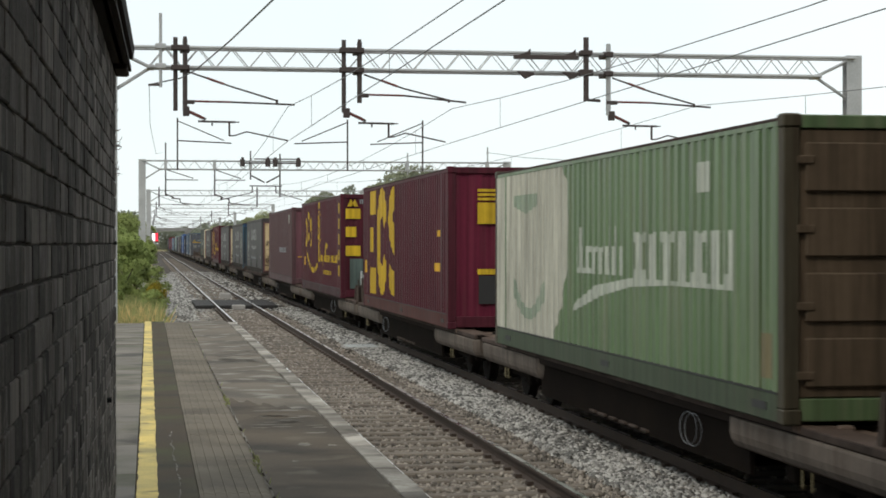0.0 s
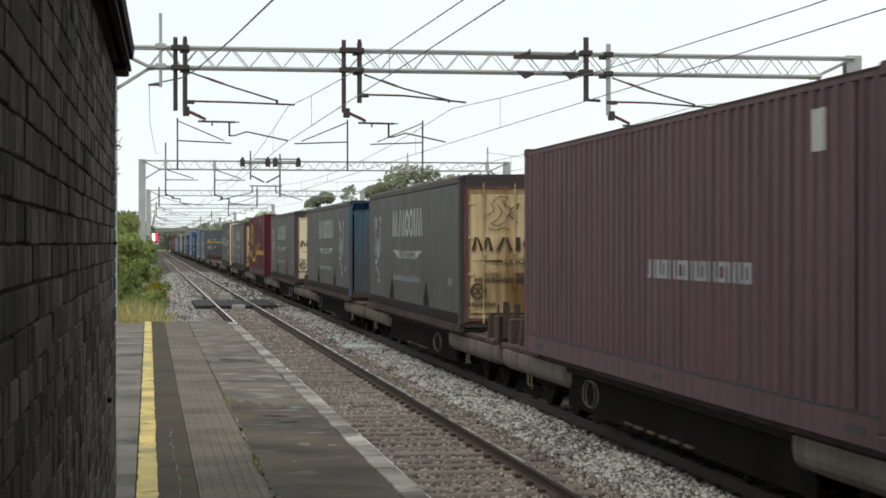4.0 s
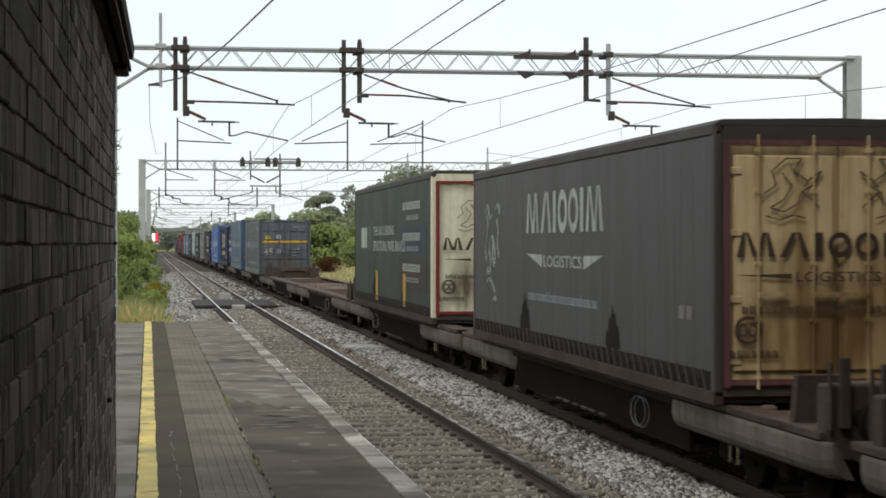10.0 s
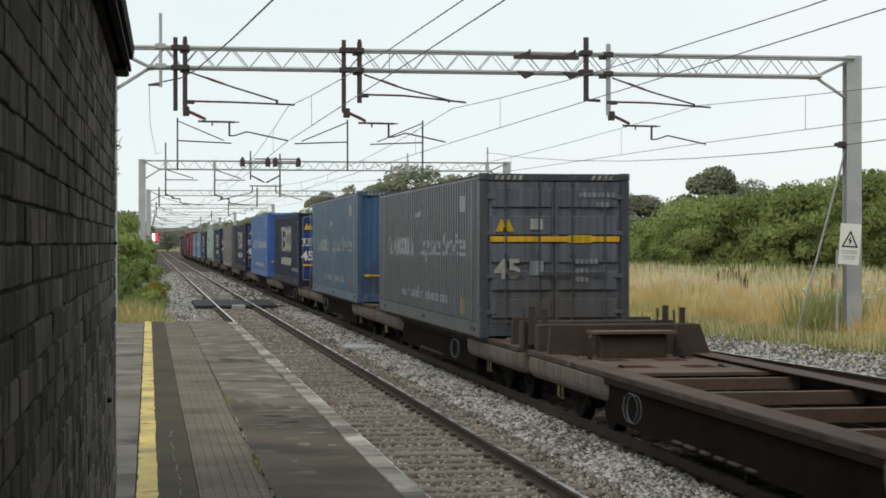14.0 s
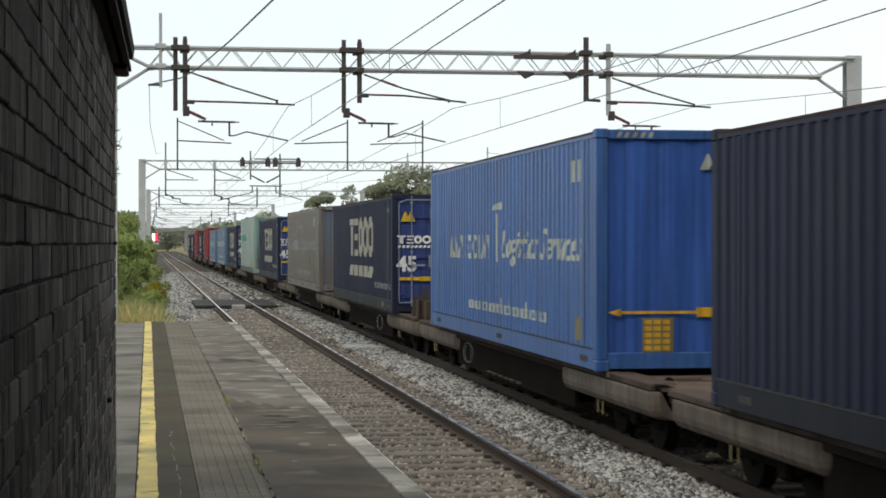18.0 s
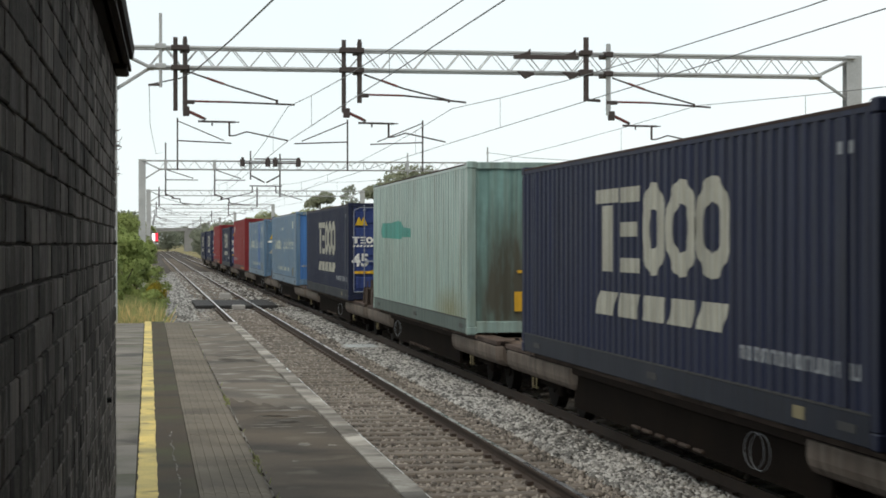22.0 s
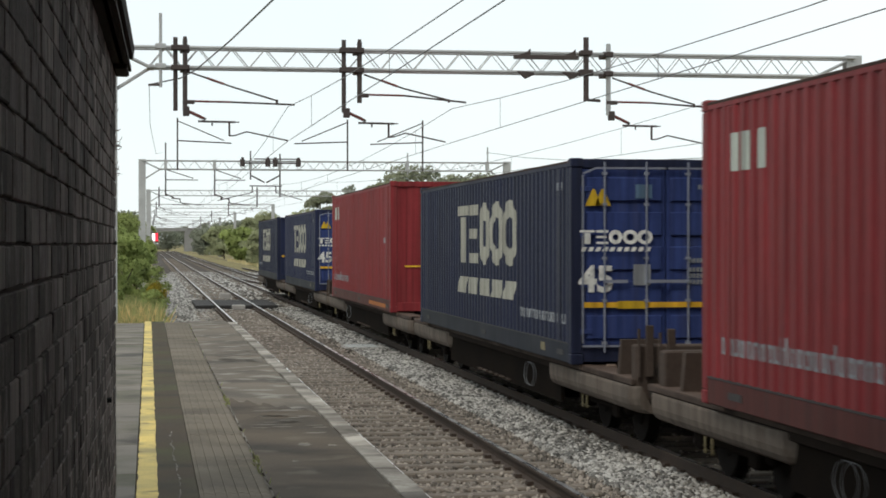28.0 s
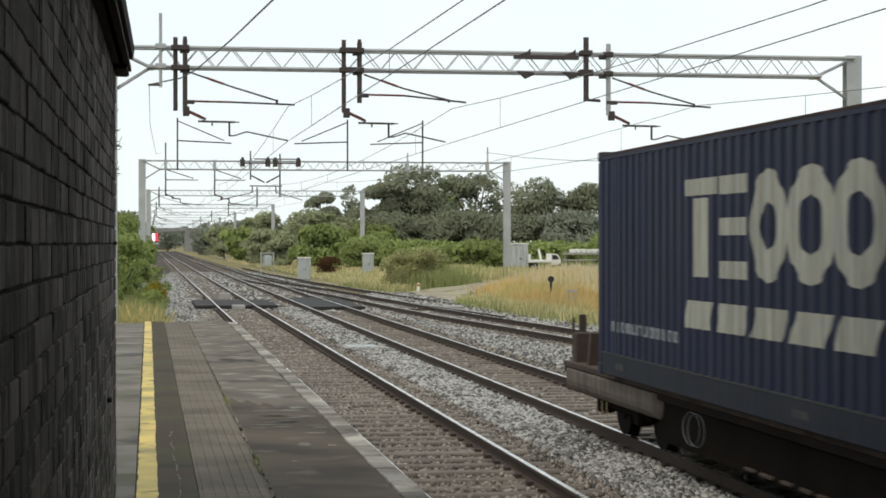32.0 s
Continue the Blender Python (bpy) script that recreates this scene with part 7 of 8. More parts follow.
# the wagons: two short platforms coupled as one
def half_wagon(w, y0, y1, outer_low):
    """One platform from y0 to y1; its buffers stand at the outer end."""
    yo, d = (y0, 1) if outer_low else (y1, -1)
    for sx in (-1, 1):
        a, b = sorted((sx * 1.255, sx * 1.12))
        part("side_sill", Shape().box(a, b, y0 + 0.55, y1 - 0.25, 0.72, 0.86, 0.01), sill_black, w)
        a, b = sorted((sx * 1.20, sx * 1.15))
        # deep webs keep it dark underneath; the far one is added, unseen, to block light
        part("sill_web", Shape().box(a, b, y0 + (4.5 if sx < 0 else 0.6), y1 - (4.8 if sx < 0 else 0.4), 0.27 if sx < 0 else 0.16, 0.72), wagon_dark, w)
        a, b = sorted((sx * 1.259, sx * 1.2))
        part("sill_lip", Shape().box(a, b, y0 + 0.5, y1 - 0.2, 0.80, 0.868, 0.008), sill_lip, w)
        for ya, yb, outer in ((y0 + 0.35, y0 + 5.0, outer_low), (y1 - 5.0, y1 - 0.35, not outer_low)):
            fs = Shape()
            section = [(1.17, 0.79), (1.283, 0.79), (1.29, 0.765), (1.29, 0.64), (1.275, 0.575), (1.24, 0.52), (1.18, 0.485), (1.10, 0.47)]
            m = len(section)
            stations = [(ya, 0.10), (ya + 0.15, 0.0), (yb - 0.15, 0.0), (yb, 0.10)]
            fs.add([(sx * (x - k * (1 if i else 0)), y, z + 0.05 * k * (z < 0.7)) for y, k in stations for i, (x, z) in enumerate(section)],
                   [(r * m + i, r * m + i + 1, r * m + m + i + 1, r * m + m + i) for r in range(3) for i in range(m - 1)] + [tuple(range(m)), tuple(range(4 * m - 1, 3 * m - 1, -1))])
            pn = part("side_fairing", fs, wagon_brown, w, "brown painted side plate with a rolled lower edge")
            for k in (-0.12, 0.12):
                hook = Shape()
                yc = (ya + yb) / 2 + k
                hook.rod((sx * 1.30, yc, 0.52), (sx * 1.30, yc, 0.36), 0.010).rod((sx * 1.30, yc, 0.36), (sx * 1.26, yc + 0.06, 0.38), 0.010)
                part("rope_hook", hook, paint["hook_yellow"], pn)
        yw = y0 + 6.1 if outer_low else y1 - 6.5
        for dy in (-0.085, 0.085):
            wh = Shape().ring((sx * 1.31, yw + dy, 0.55), (1, 0.25, 0), 0.17, 0.003)
            part("brake_handwheel", wh, paint["dull_letter"], w, "pale brake handwheel")
        # upright wedge plate and stanchions at the outer end
        ywd = yo + d * 1.35
        xa, xb = (-1.2, -0.70) if sx < 0 else (0.66, 1.04)
        prof = [(xa, 0.82), (xb + 0.17, 0.82), (xb, 1.29), (xa + 0.04, 1.29)]
        part("end_plate", Shape().extrude_y(prof, ywd - 0.06, ywd + 0.06), wagon_end, w)
        yst = yo + d * 0.45
        part("stanchion", Shape().box(sx * 1.05 - 0.045, sx * 1.05 + 0.045, yst - 0.03, yst + 0.03, 0.9, 1.5, 0.008).box(sx * 1.05 - 0.14, sx * 1.05 - 0.115, yst - 0.02, yst + 0.02, 0.9, 1.46), wagon_end, w)
        bx = sx * 0.87
        part("buffer", Shape().rod((bx, yo + d * 0.55, 0.98), (bx, yo + d * 0.12, 0.98), 0.09, 10).rod((bx, yo + d * 0.12, 0.98), (bx, yo + d * 0.02, 0.98), 0.2, 14), wagon_dark, w)
        a, b = sorted((sx * 0.42, sx * 0.36))
        part("centre_sill", Shape().box(a, b, y0 + 0.5, y1 - 0.1, 0.22, 0.6), wagon_dark, w)
        a, b = sorted((sx * 1.25, sx * 0.93))
        part("top_flange", Shape().box(a, b, y0 + 0.6, y1 - 0.25, 0.862, 0.874), flange_rust, w)
        for ys_ in (0, 1):
            base = 0.1 if outer_low else 18.3
            yy = base + (0 if ys_ == 0 else LONG - 0.2)
            part("spigot_pad", Shape().box(sx * 1.2 - 0.07, sx * 1.2 + 0.07, yy - 0.08, yy + 0.08, 0.82, 0.881), wagon_deck, w)
    part("headstock", Shape().box(-1.2, 1.2, min(yo + d * 0.5, yo + d * 0.72), max(yo + d * 0.5, yo + d * 0.72), 0.62, 1.27, 0.02), wagon_end, w)
    part("end_block", Shape().box(-0.48, 0.50, min(yo + d * 1.3, yo + d * 1.6), max(yo + d * 1.3, yo + d * 1.6), 0.80, 1.16, 0.03), wagon_end, w)
    for k in (0.0, 0.09):
        pts = [(-0.62 + k, yo + d * 1.5, 1.12), (-0.56 + k, yo + d * 1.5, 1.17), (-0.49 + k, yo + d * 1.52, 1.14), (-0.45 + k, yo + d * 1.55, 1.02), (-0.44 + k, yo + d * 1.56, 0.84)]
        part("hose", pipe(pts, 0.018, 6), hose_grey, w, "grey curved brake hose")
    part("end_cover", Shape().box(-0.6, 0.62, min(yo + d * 1.2, yo + d * 1.7), max(yo + d * 1.2, yo + d * 1.7), 1.17, 1.205), wagon_deck, w)
    for k in (-1, 1):
        part("pipe", Shape().rod((0.3 * k, yo + d * 0.6, 0.8), (0.34 * k, yo + d * 0.15, 0.525 + 0.025 * k), 0.03), rubber, w)
    # deck: plates at both ends and cross members between
    for ya, yb in ((y0 + 0.6, y0 + 4.9), (y1 - 4.6, y1 - 0.2)):
        dk = Shape()
        xs, yys = [-1.12, -0.62, -0.2, 0.2, 0.62, 1.12], [ya, ya + 0.9, ya + 1.45, ya + 2.3, ya + 2.85, yb]
        for i in range(5):
            for j in range(5):
                if i in (1, 3) and j in (1, 3):
                    continue
                dk.add([(xs[i], yys[j], 0.822), (xs[i + 1], yys[j], 0.822), (xs[i + 1], yys[j + 1], 0.822), (xs[i], yys[j + 1], 0.822)], [(0, 1, 2, 3)])
                dk.add([(xs[i], yys[j], 0.78), (xs[i + 1], yys[j], 0.78), (xs[i + 1], yys[j + 1], 0.78), (xs[i], yys[j + 1], 0.78)], [(3, 2, 1, 0)])
        for i in (1, 3):
            for j in (1, 3):
                p = [(xs[i], yys[j]), (xs[i + 1], yys[j]), (xs[i + 1], yys[j + 1]), (xs[i], yys[j + 1])]
                dk.add([(a, b, z) for z in (0.78, 0.822) for a, b in p], [(k, 4 + k, 4 + (k + 1) % 4, (k + 1) % 4) for k in range(4)])
        p = [(xs[0], ya), (xs[5], ya), (xs[5], yb), (xs[0], yb)]
        dk.add([(a, b, z) for z in (0.78, 0.822) for a, b in p], [(k, (k + 1) % 4, 4 + (k + 1) % 4, 4 + k) for k in range(4)])
        part("deck_plate", dk, wagon_deck, w, "rusty deck plate with oblong holes")
        part("twist_lock", Shape().box(-1.0, -0.86, (ya + yb) / 2 - 0.07, (ya + yb) / 2 + 0.07, 0.822, 0.90, 0.02), wagon_deck, w)
    n = 5
    for i in range(n):
        yy = y0 + 5.1 + (y1 - y0 - 10.4) * i / (n - 1)
        part("cross_member", Shape().box(-1.12, 1.12, yy - 0.08, yy + 0.08, 0.66, 0.80), wagon_deck, w)
    # dark sheet added between the bogies in place of deep shade
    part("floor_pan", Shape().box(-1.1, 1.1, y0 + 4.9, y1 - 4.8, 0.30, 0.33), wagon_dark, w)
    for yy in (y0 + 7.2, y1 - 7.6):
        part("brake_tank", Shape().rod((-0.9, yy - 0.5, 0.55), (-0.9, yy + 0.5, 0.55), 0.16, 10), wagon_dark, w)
    for i in range(6):
        yy = y0 + 8.1 + i * 0.5
        part("lashing_bracket", Shape().box(-1.24, -1.17, yy, yy + 0.30 + 0.05 * math.sin(i * 1.9), 0.30 + 0.01 * math.sin(i * 3.1), 0.335, 0.008), wagon_end, w)
    # bogies
    for yc in (y0 + 2.65, y1 - 2.65):
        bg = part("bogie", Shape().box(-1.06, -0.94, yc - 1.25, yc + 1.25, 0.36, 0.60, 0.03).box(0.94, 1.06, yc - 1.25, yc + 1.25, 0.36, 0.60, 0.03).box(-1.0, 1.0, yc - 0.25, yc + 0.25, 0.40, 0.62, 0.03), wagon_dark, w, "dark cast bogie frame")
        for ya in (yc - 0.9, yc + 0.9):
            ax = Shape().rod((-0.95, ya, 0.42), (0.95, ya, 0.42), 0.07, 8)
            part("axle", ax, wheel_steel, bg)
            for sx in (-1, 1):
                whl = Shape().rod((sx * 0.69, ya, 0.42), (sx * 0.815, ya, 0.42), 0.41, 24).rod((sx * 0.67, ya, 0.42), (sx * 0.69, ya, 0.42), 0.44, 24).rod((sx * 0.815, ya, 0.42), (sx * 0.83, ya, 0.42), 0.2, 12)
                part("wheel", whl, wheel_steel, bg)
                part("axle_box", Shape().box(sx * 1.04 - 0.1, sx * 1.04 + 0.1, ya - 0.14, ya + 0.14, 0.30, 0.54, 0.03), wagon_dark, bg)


def twin_wagon():
    w = thing("container_wagon", "rusty brown low twin-platform container wagon on bogies", "wagon", group="container wagons")
    half_wagon(w, -2.95, 15.85, True)
    half_wagon(w, 15.85, 34.65, False)
    part("inner_coupling", Shape().box(-0.2, 0.2, 15.5, 16.2, 0.6, 0.8, 0.02), wagon_dark, w)
    part("walkway_plate", Shape().box(-1.1, 1.1, 15.55, 16.15, 0.825, 0.845), wagon_deck, w)
    return w


FIRST, TWIN, SECOND = 15.45, 37.615, 18.28


def run(t):
    """How far the train has come by t seconds: it gathers speed."""
    return 14.3596 * t + 0.046336 * t * t + 0.00021815 * t ** 3


wagons = {0: twin_wagon()}
for k in range(1, 14):
    wagons[k] = copy_thing(wagons[0], Matrix())


# ---------------------------------------------------------------- plants
def leaf_cloud(rng, lobes, n, size, flat=0.75, lift=0.15):
    """Leaf clumps scattered over and in a set of ellipsoid lobes (x, y, z, rx, rz)."""
    vol = np.array([l[3] ** 2 * l[4] for l in lobes]) ** 0.72
    pick = rng.choice(len(lobes), n, p=vol / vol.sum())
    L = np.array(lobes)[pick]
    d = rng.normal(size=(n, 3))
    d /= np.linalg.norm(d, axis=1)[:, None]
    d[:, 2] = np.where(d[:, 2] < -0.35, -d[:, 2] * 0.5, d[:, 2])
    rad = rng.uniform(0.62, 1.06, n) ** 0.6
    p = L[:, :3] + d * rad[:, None] * np.stack([L[:, 3], L[:, 3], L[:, 4]], 1)
    # leaves shade with the mass that they belong to
    mass = p - np.array([0, 0, np.mean([l[2] for l in lobes]) * 0.75])
    mass /= np.linalg.norm(mass, axis=1)[:, None]
    soft = d * 0.8 + mass * 0.5 + rng.normal(size=(n, 3)) * 0.12 + np.array([0, 0, lift])
    soft /= np.linalg.norm(soft, axis=1)[:, None]
    nrm = d * 0.6 + rng.normal(size=(n, 3)) * 0.5
    nrm *= np.where((nrm * soft).sum(1) < 0, -1.0, 1.0)[:, None]
    nrm /= np.linalg.norm(nrm, axis=1)[:, None]
    u = np.cross(nrm, rng.normal(size=(n, 3)))
    u /= np.linalg.norm(u, axis=1)[:, None]
    w = np.cross(nrm, u)
    s = (size * rng.uniform(0.45, 1.25, n))[:, None]
    v = np.stack([p - u * s, p - w * s * flat + nrm * s * 0.15, p + u * s, p + w * s * flat - nrm * s * 0.1], 1).reshape(-1, 3)
    f = np.arange(n * 4).reshape(-1, 4)
    return v, f, np.repeat(soft, 4, axis=0)


def plant(name, label, category, x, s, h, r, mat, seed, n, size, base=None, spread=1.0, trunk=True, bare=0.32, group="", lift=0.15, k=34):
    """A tree or bush: trunk, limbs and a crown of many small clumps."""
    rng = np.random.default_rng(seed)
    z0 = ground_z(x, s) if base is None else base
    t = thing(name, label, category, group=group, at=(x, s, z0))
    h = h - z0
    lobes = []
    for i in range(k):
        a = rng.uniform(0, 6.28)
        zz = h * (bare + (1 - bare) * rng.uniform(0.08, 0.86))
        lean = math.sin(math.pi * min(1, max(0, (zz / h - bare) / (1 - bare)))) ** 0.5
        off = r * spread * rng.uniform(0.15, 0.85) * max(0.35, lean)
        lr = r * rng.uniform(0.2, 0.5)
        lobes.append((off * math.cos(a), off * math.sin(a), min(zz, h - lr * 0.8), lr, lr * rng.uniform(0.7, 1.0)))
    lobes.append((0, 0, h - r * 0.36, r * 0.42, r * 0.36))
    if trunk:
        sh = Shape()
        tr = max(0.05, r * 0.07)
        pts = [Vector((0, 0, -0.2)), Vector((0.06 * r, 0.03, h * bare * 0.6)), Vector((0.02, 0.08 * r, h * (bare + 0.25))), Vector((0.05 * r, 0.0, h * 0.85))]
        for i in range(3):
            sh.rod(pts[i], pts[i + 1], tr * (1 - i * 0.28), 7, tr * (1 - (i + 1) * 0.28))
        for l in lobes[:9]:
            sh.rod(pts[1].lerp(pts[2], 0.5), Vector(l[:3]), tr * 0.4, 5, tr * 0.12)
        part("trunk", sh, bark, t, "tapered trunk with limbs")
    v, f, soft = leaf_cloud(rng, lobes, n, size, lift=lift)
    me = mesh_from("crown", v, f, leaf_mats[mat])
    me.polygons.foreach_set("use_smooth", np.ones(len(f), dtype=bool))
    me.normals_split_custom_set_from_vertices(soft)
    part("crown", me, None, t, "uneven crown of leaf clumps")
    return t


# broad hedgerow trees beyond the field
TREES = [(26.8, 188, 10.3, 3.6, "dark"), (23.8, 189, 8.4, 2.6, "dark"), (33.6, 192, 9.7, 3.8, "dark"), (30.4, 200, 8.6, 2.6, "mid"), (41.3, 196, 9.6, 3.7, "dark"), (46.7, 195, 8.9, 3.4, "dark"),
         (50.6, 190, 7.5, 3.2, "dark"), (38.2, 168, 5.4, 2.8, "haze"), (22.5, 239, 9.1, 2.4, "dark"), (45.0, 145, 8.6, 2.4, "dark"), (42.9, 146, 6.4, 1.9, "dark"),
         (28.0, 172, 5.6, 3.0, "dark"), (33.0, 170, 5.2, 3.0, "dark"), (44.0, 172, 5.0, 3.2, "dark"), (49.5, 165, 5.2, 3.0, "dark"), (23.5, 176, 5.4, 2.6, "dark"), (60, 190, 9, 4, "dark"), (70, 180, 9, 4, "dark")]
for i, (x, s, h, r, m) in enumerate(TREES):
    plant("tree", "dark green broadleaf tree in a distant hedgerow", "tree", x, s, h, r * 1.15, m, 100 + i, 9500 if h > 7 else 15000, 0.16, spread=1.15, bare=0.26 if h > 7 else 0.03, group="hedgerow trees", lift=0.75, k=18 if h > 7 else 34)
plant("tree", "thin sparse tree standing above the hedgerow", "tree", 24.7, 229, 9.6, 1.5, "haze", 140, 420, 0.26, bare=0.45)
BUSHES = [(30.6, 101, 5.1, 2.6, "light"), (30.4, 91, 5.1, 2.5, "mid"), (31.1, 86, 5.3, 2.4, "mid"), (31.9, 81, 5.8, 2.5, "mid"), (33.2, 77, 5.9, 2.6, "mid"), (29.8, 107, 4.0, 2.2, "light"),
          (29.5, 115, 3.1, 2.2, "light"), (30.2, 96, 4.8, 2.2, "light"), (34.5, 88, 5.9, 2.6, "mid"), (35.5, 72, 6.0, 2.8, "mid"), (32.6, 84, 4.6, 2.4, "light"), (28.6, 92, 3.4, 1.8, "mid"), (29.6, 84, 3.5, 1.8, "mid"),
          (28.9, 122, 2.4, 1.6, "light"), (36.5, 104, 5.5, 2.4, "mid")]
for i, (x, s, h, r, m) in enumerate(BUSHES):
    plant("bush", "leafy green bush at the edge of the field", "bush", x, s, h, r, m, 200 + i, 17000, 0.085, spread=1.1, bare=0.02, group="field edge bushes")
SHRUBS = [(16.9, 200, 6.2, 3.4, "mid"), (14.9, 230, 6.2, 3.0, "mid"), (13.8, 261, 6.0, 2.6, "mid"), (18.4, 179, 4.9, 2.6, "mid"), (15.0, 165, 4.1, 2.6, "light"), (20.2, 169, 4.2, 2.6, "mid"), (18.0, 152, 3.0, 2.0, "light"),
          (13.0, 182, 3.6, 2.0, "mid"), (12.2, 205, 4.0, 2.2, "mid"), (11.6, 240, 4.4, 2.4, "light"), (11.4, 290, 5.0, 2.6, "mid"), (12.6, 330, 5.6, 3.0, "mid"), (11.0, 370, 5.4, 3.0, "haze")]
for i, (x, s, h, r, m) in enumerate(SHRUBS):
    # beyond 175 m the shrubs take the leaf colour with haze in it
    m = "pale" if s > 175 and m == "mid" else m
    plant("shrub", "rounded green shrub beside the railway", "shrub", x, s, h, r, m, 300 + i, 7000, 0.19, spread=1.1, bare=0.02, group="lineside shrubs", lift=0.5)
HEDGE = [(17.5, 146, 2.6, 2.2), (20.5, 146, 2.7, 2.2), (23.5, 145, 2.6, 2.2), (26.5, 144, 2.7, 2.2), (29.5, 143, 2.6, 2.2), (32.5, 142, 2.6, 2.2), (35.5, 141, 2.5, 2.2), (38.5, 140, 2.6, 2.2), (41.5, 139, 2.7, 2.2), (33.5, 128, 2.4, 2.0), (36.5, 122, 2.5, 2.0)]
for i, (x, s, h, r) in enumerate(HEDGE):
    plant("hedge", "low bright green hedge across the field", "hedge", x, s, h, r, "light" if i % 3 else "mid", 340 + i, 4500, 0.14, spread=1.3, bare=0.0, trunk=False, group="field hedge")
plant("shrub", "bushy shrub with dry stems beside the siding", "shrub", 12.95, 95.8, 2.1, 1.2, "olive", 361, 7000, 0.05, bare=0.0)
plant("shrub", "bushy shrub with dry stems beside the siding", "shrub", 14.2, 95.5, 2.2, 1.25, "olive", 362, 7000, 0.05, bare=0.0)
plant("shrub", "brown withered shrub in the dry grass", "shrub", 13.0, 137, 1.5, 1.1, "bracken", 363, 2500, 0.06, bare=0.0)
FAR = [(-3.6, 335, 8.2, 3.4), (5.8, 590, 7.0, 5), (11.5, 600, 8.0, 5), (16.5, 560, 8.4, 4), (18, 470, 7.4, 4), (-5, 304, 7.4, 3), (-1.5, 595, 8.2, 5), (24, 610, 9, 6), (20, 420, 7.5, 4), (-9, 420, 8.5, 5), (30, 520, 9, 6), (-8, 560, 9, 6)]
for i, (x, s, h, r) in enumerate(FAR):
    plant("tree", "tree far down the line, haze painted into its leaves", "tree", x, s, h, r, "haze", 400 + i, 3500, 0.3, spread=1.1, bare=0.05, group="far trees")
# bushes beyond the platform end
LEFT = [(-1.6, 47, 2.5, 0.9, "light"), (-1.9, 56, 3.3, 1.2, "light"), (-1.2, 66, 3.2, 1.1, "light"), (-0.6, 78, 2.6, 0.9, "light"), (-2.2, 90, 4.4, 1.6, "mid"), (-1.2, 112, 3.8, 1.4, "light"), (-1.5, 140, 4.4, 1.8, "mid"), (-2.0, 190, 5.2, 2.4, "mid")]
for i, (x, s, h, r, m) in enumerate(LEFT):
    plant("bush", "leafy green bush beyond the platform end", "bush", x, s, h, r, m, 500 + i, 9000, 0.028 + 0.0005 * s, spread=1.15, bare=0.0, group="platform end bushes")
plant("bush", "bush with golden yellow flowers near the cess", "bush", 0.25, 76, 0.95, 0.55, "gold", 520, 2200, 0.035, bare=0.0)
plant("bush", "small green bush at the edge of the cess", "bush", 0.3, 82, 1.5, 0.7, "mid", 521, 3000, 0.04, bare=0.0)
plant("bush", "small green bush at the edge of the cess", "bush", 0.2, 64, 0.9, 0.5, "light", 522, 2500, 0.035, bare=0.0)


def blades(name, n, region, hgt, width, mat, seed, label, keep=None):
    """Upright grass stalks over a stretch of ground."""
    rng = np.random.default_rng(seed)
    x0, x1, y0, y1 = region
    px, py = rng.uniform(x0, x1, n * 2), rng.uniform(y0, y1, n * 2)
    ok = np.ones(n * 2, bool) if keep is None else keep(px, py, rng)
    px, py = px[ok][:n], py[ok][:n]
    m = len(px)
    pz = np.array([ground_z(a, b) for a, b in zip(px, py)])
    hh = hgt * rng.uniform(0.5, 1.15, m) * (1 + 0.22 * np.sin(px * 1.3 + 2 * np.sin(py * 0.31)) * np.sin(py * 0.9))
    a = rng.uniform(0, 3.14, m)
    w = width * rng.uniform(0.6, 1.3, m) * (1 + py / 90)
    dx, dy = np.cos(a) * w, np.sin(a) * w * 0.4
    lx, ly = rng.normal(0, 0.16, m) * hh, rng.normal(0, 0.12, m) * hh
    v = np.empty((m, 4, 3))
    v[:, 0] = np.stack([px - dx, py - dy, pz - 0.05], 1)
    v[:, 1] = np.stack([px + dx, py + dy, pz - 0.05], 1)
    v[:, 2] = np.stack([px + lx + dx * 0.7, py + ly + dy, pz + hh * 0.8], 1)
    v[:, 3] = np.stack([px + lx * 1.3, py + ly * 1.3, pz + hh], 1)
    f = np.arange(m * 4).reshape(-1, 4)
    ob = new(name, mesh_from(name, v.reshape(-1, 3), f, mat))
    return tagged(ob, label, "grass", kind="stuff")


VX, VY = np.array([p[1] for p in EDGE]), np.array([p[0] for p in EDGE])
inside = lambda lo, hi: (lambda px, py, rng: (px > np.interp(py, VY, VX) + lo + rng.exponential(0.35, len(px))) & (px < np.interp(py, VY, VX) + hi) & ((py < 100) | (px < 19.5)) & ((py < 77.0 + (px - 12.9) * 1.87) | (py > 94.2 + (px - 14.9) * 0.7)))
nearer = lambda lo, hi: (lambda px, py, rng: inside(lo, hi)(px, py, rng) & (py < 77.0 + (px - 12.9) * 1.87))
blades("dry_grass", 150000, (11, 34, 36, 128), 0.74, 0.011, straw, 21, "tall golden dry grass covering the field", nearer(0.7, 21))
blades("green_grass", 34000, (11, 34, 36, 128), 0.5, 0.011, green_blade, 22, "green grass mixed into the dry field", nearer(0.5, 20))
blades("verge_grass", 34000, (11, 20, 36, 110), 0.36, 0.013, green_blade, 23, "short olive grass along the edge of the ballast", inside(-0.45, 1.8))
blades("verge_grass", 34000, (11, 20, 36, 110), 0.42, 0.013, far_straw, 27, "short dry grass along the edge of the ballast", inside(-0.3, 2.0))
blades("green_grass", 16000, (10.2, 26, 95, 200), 0.26, 0.02, green_blade, 34, "short green grass beyond the gravel track", inside(0.3, 14))
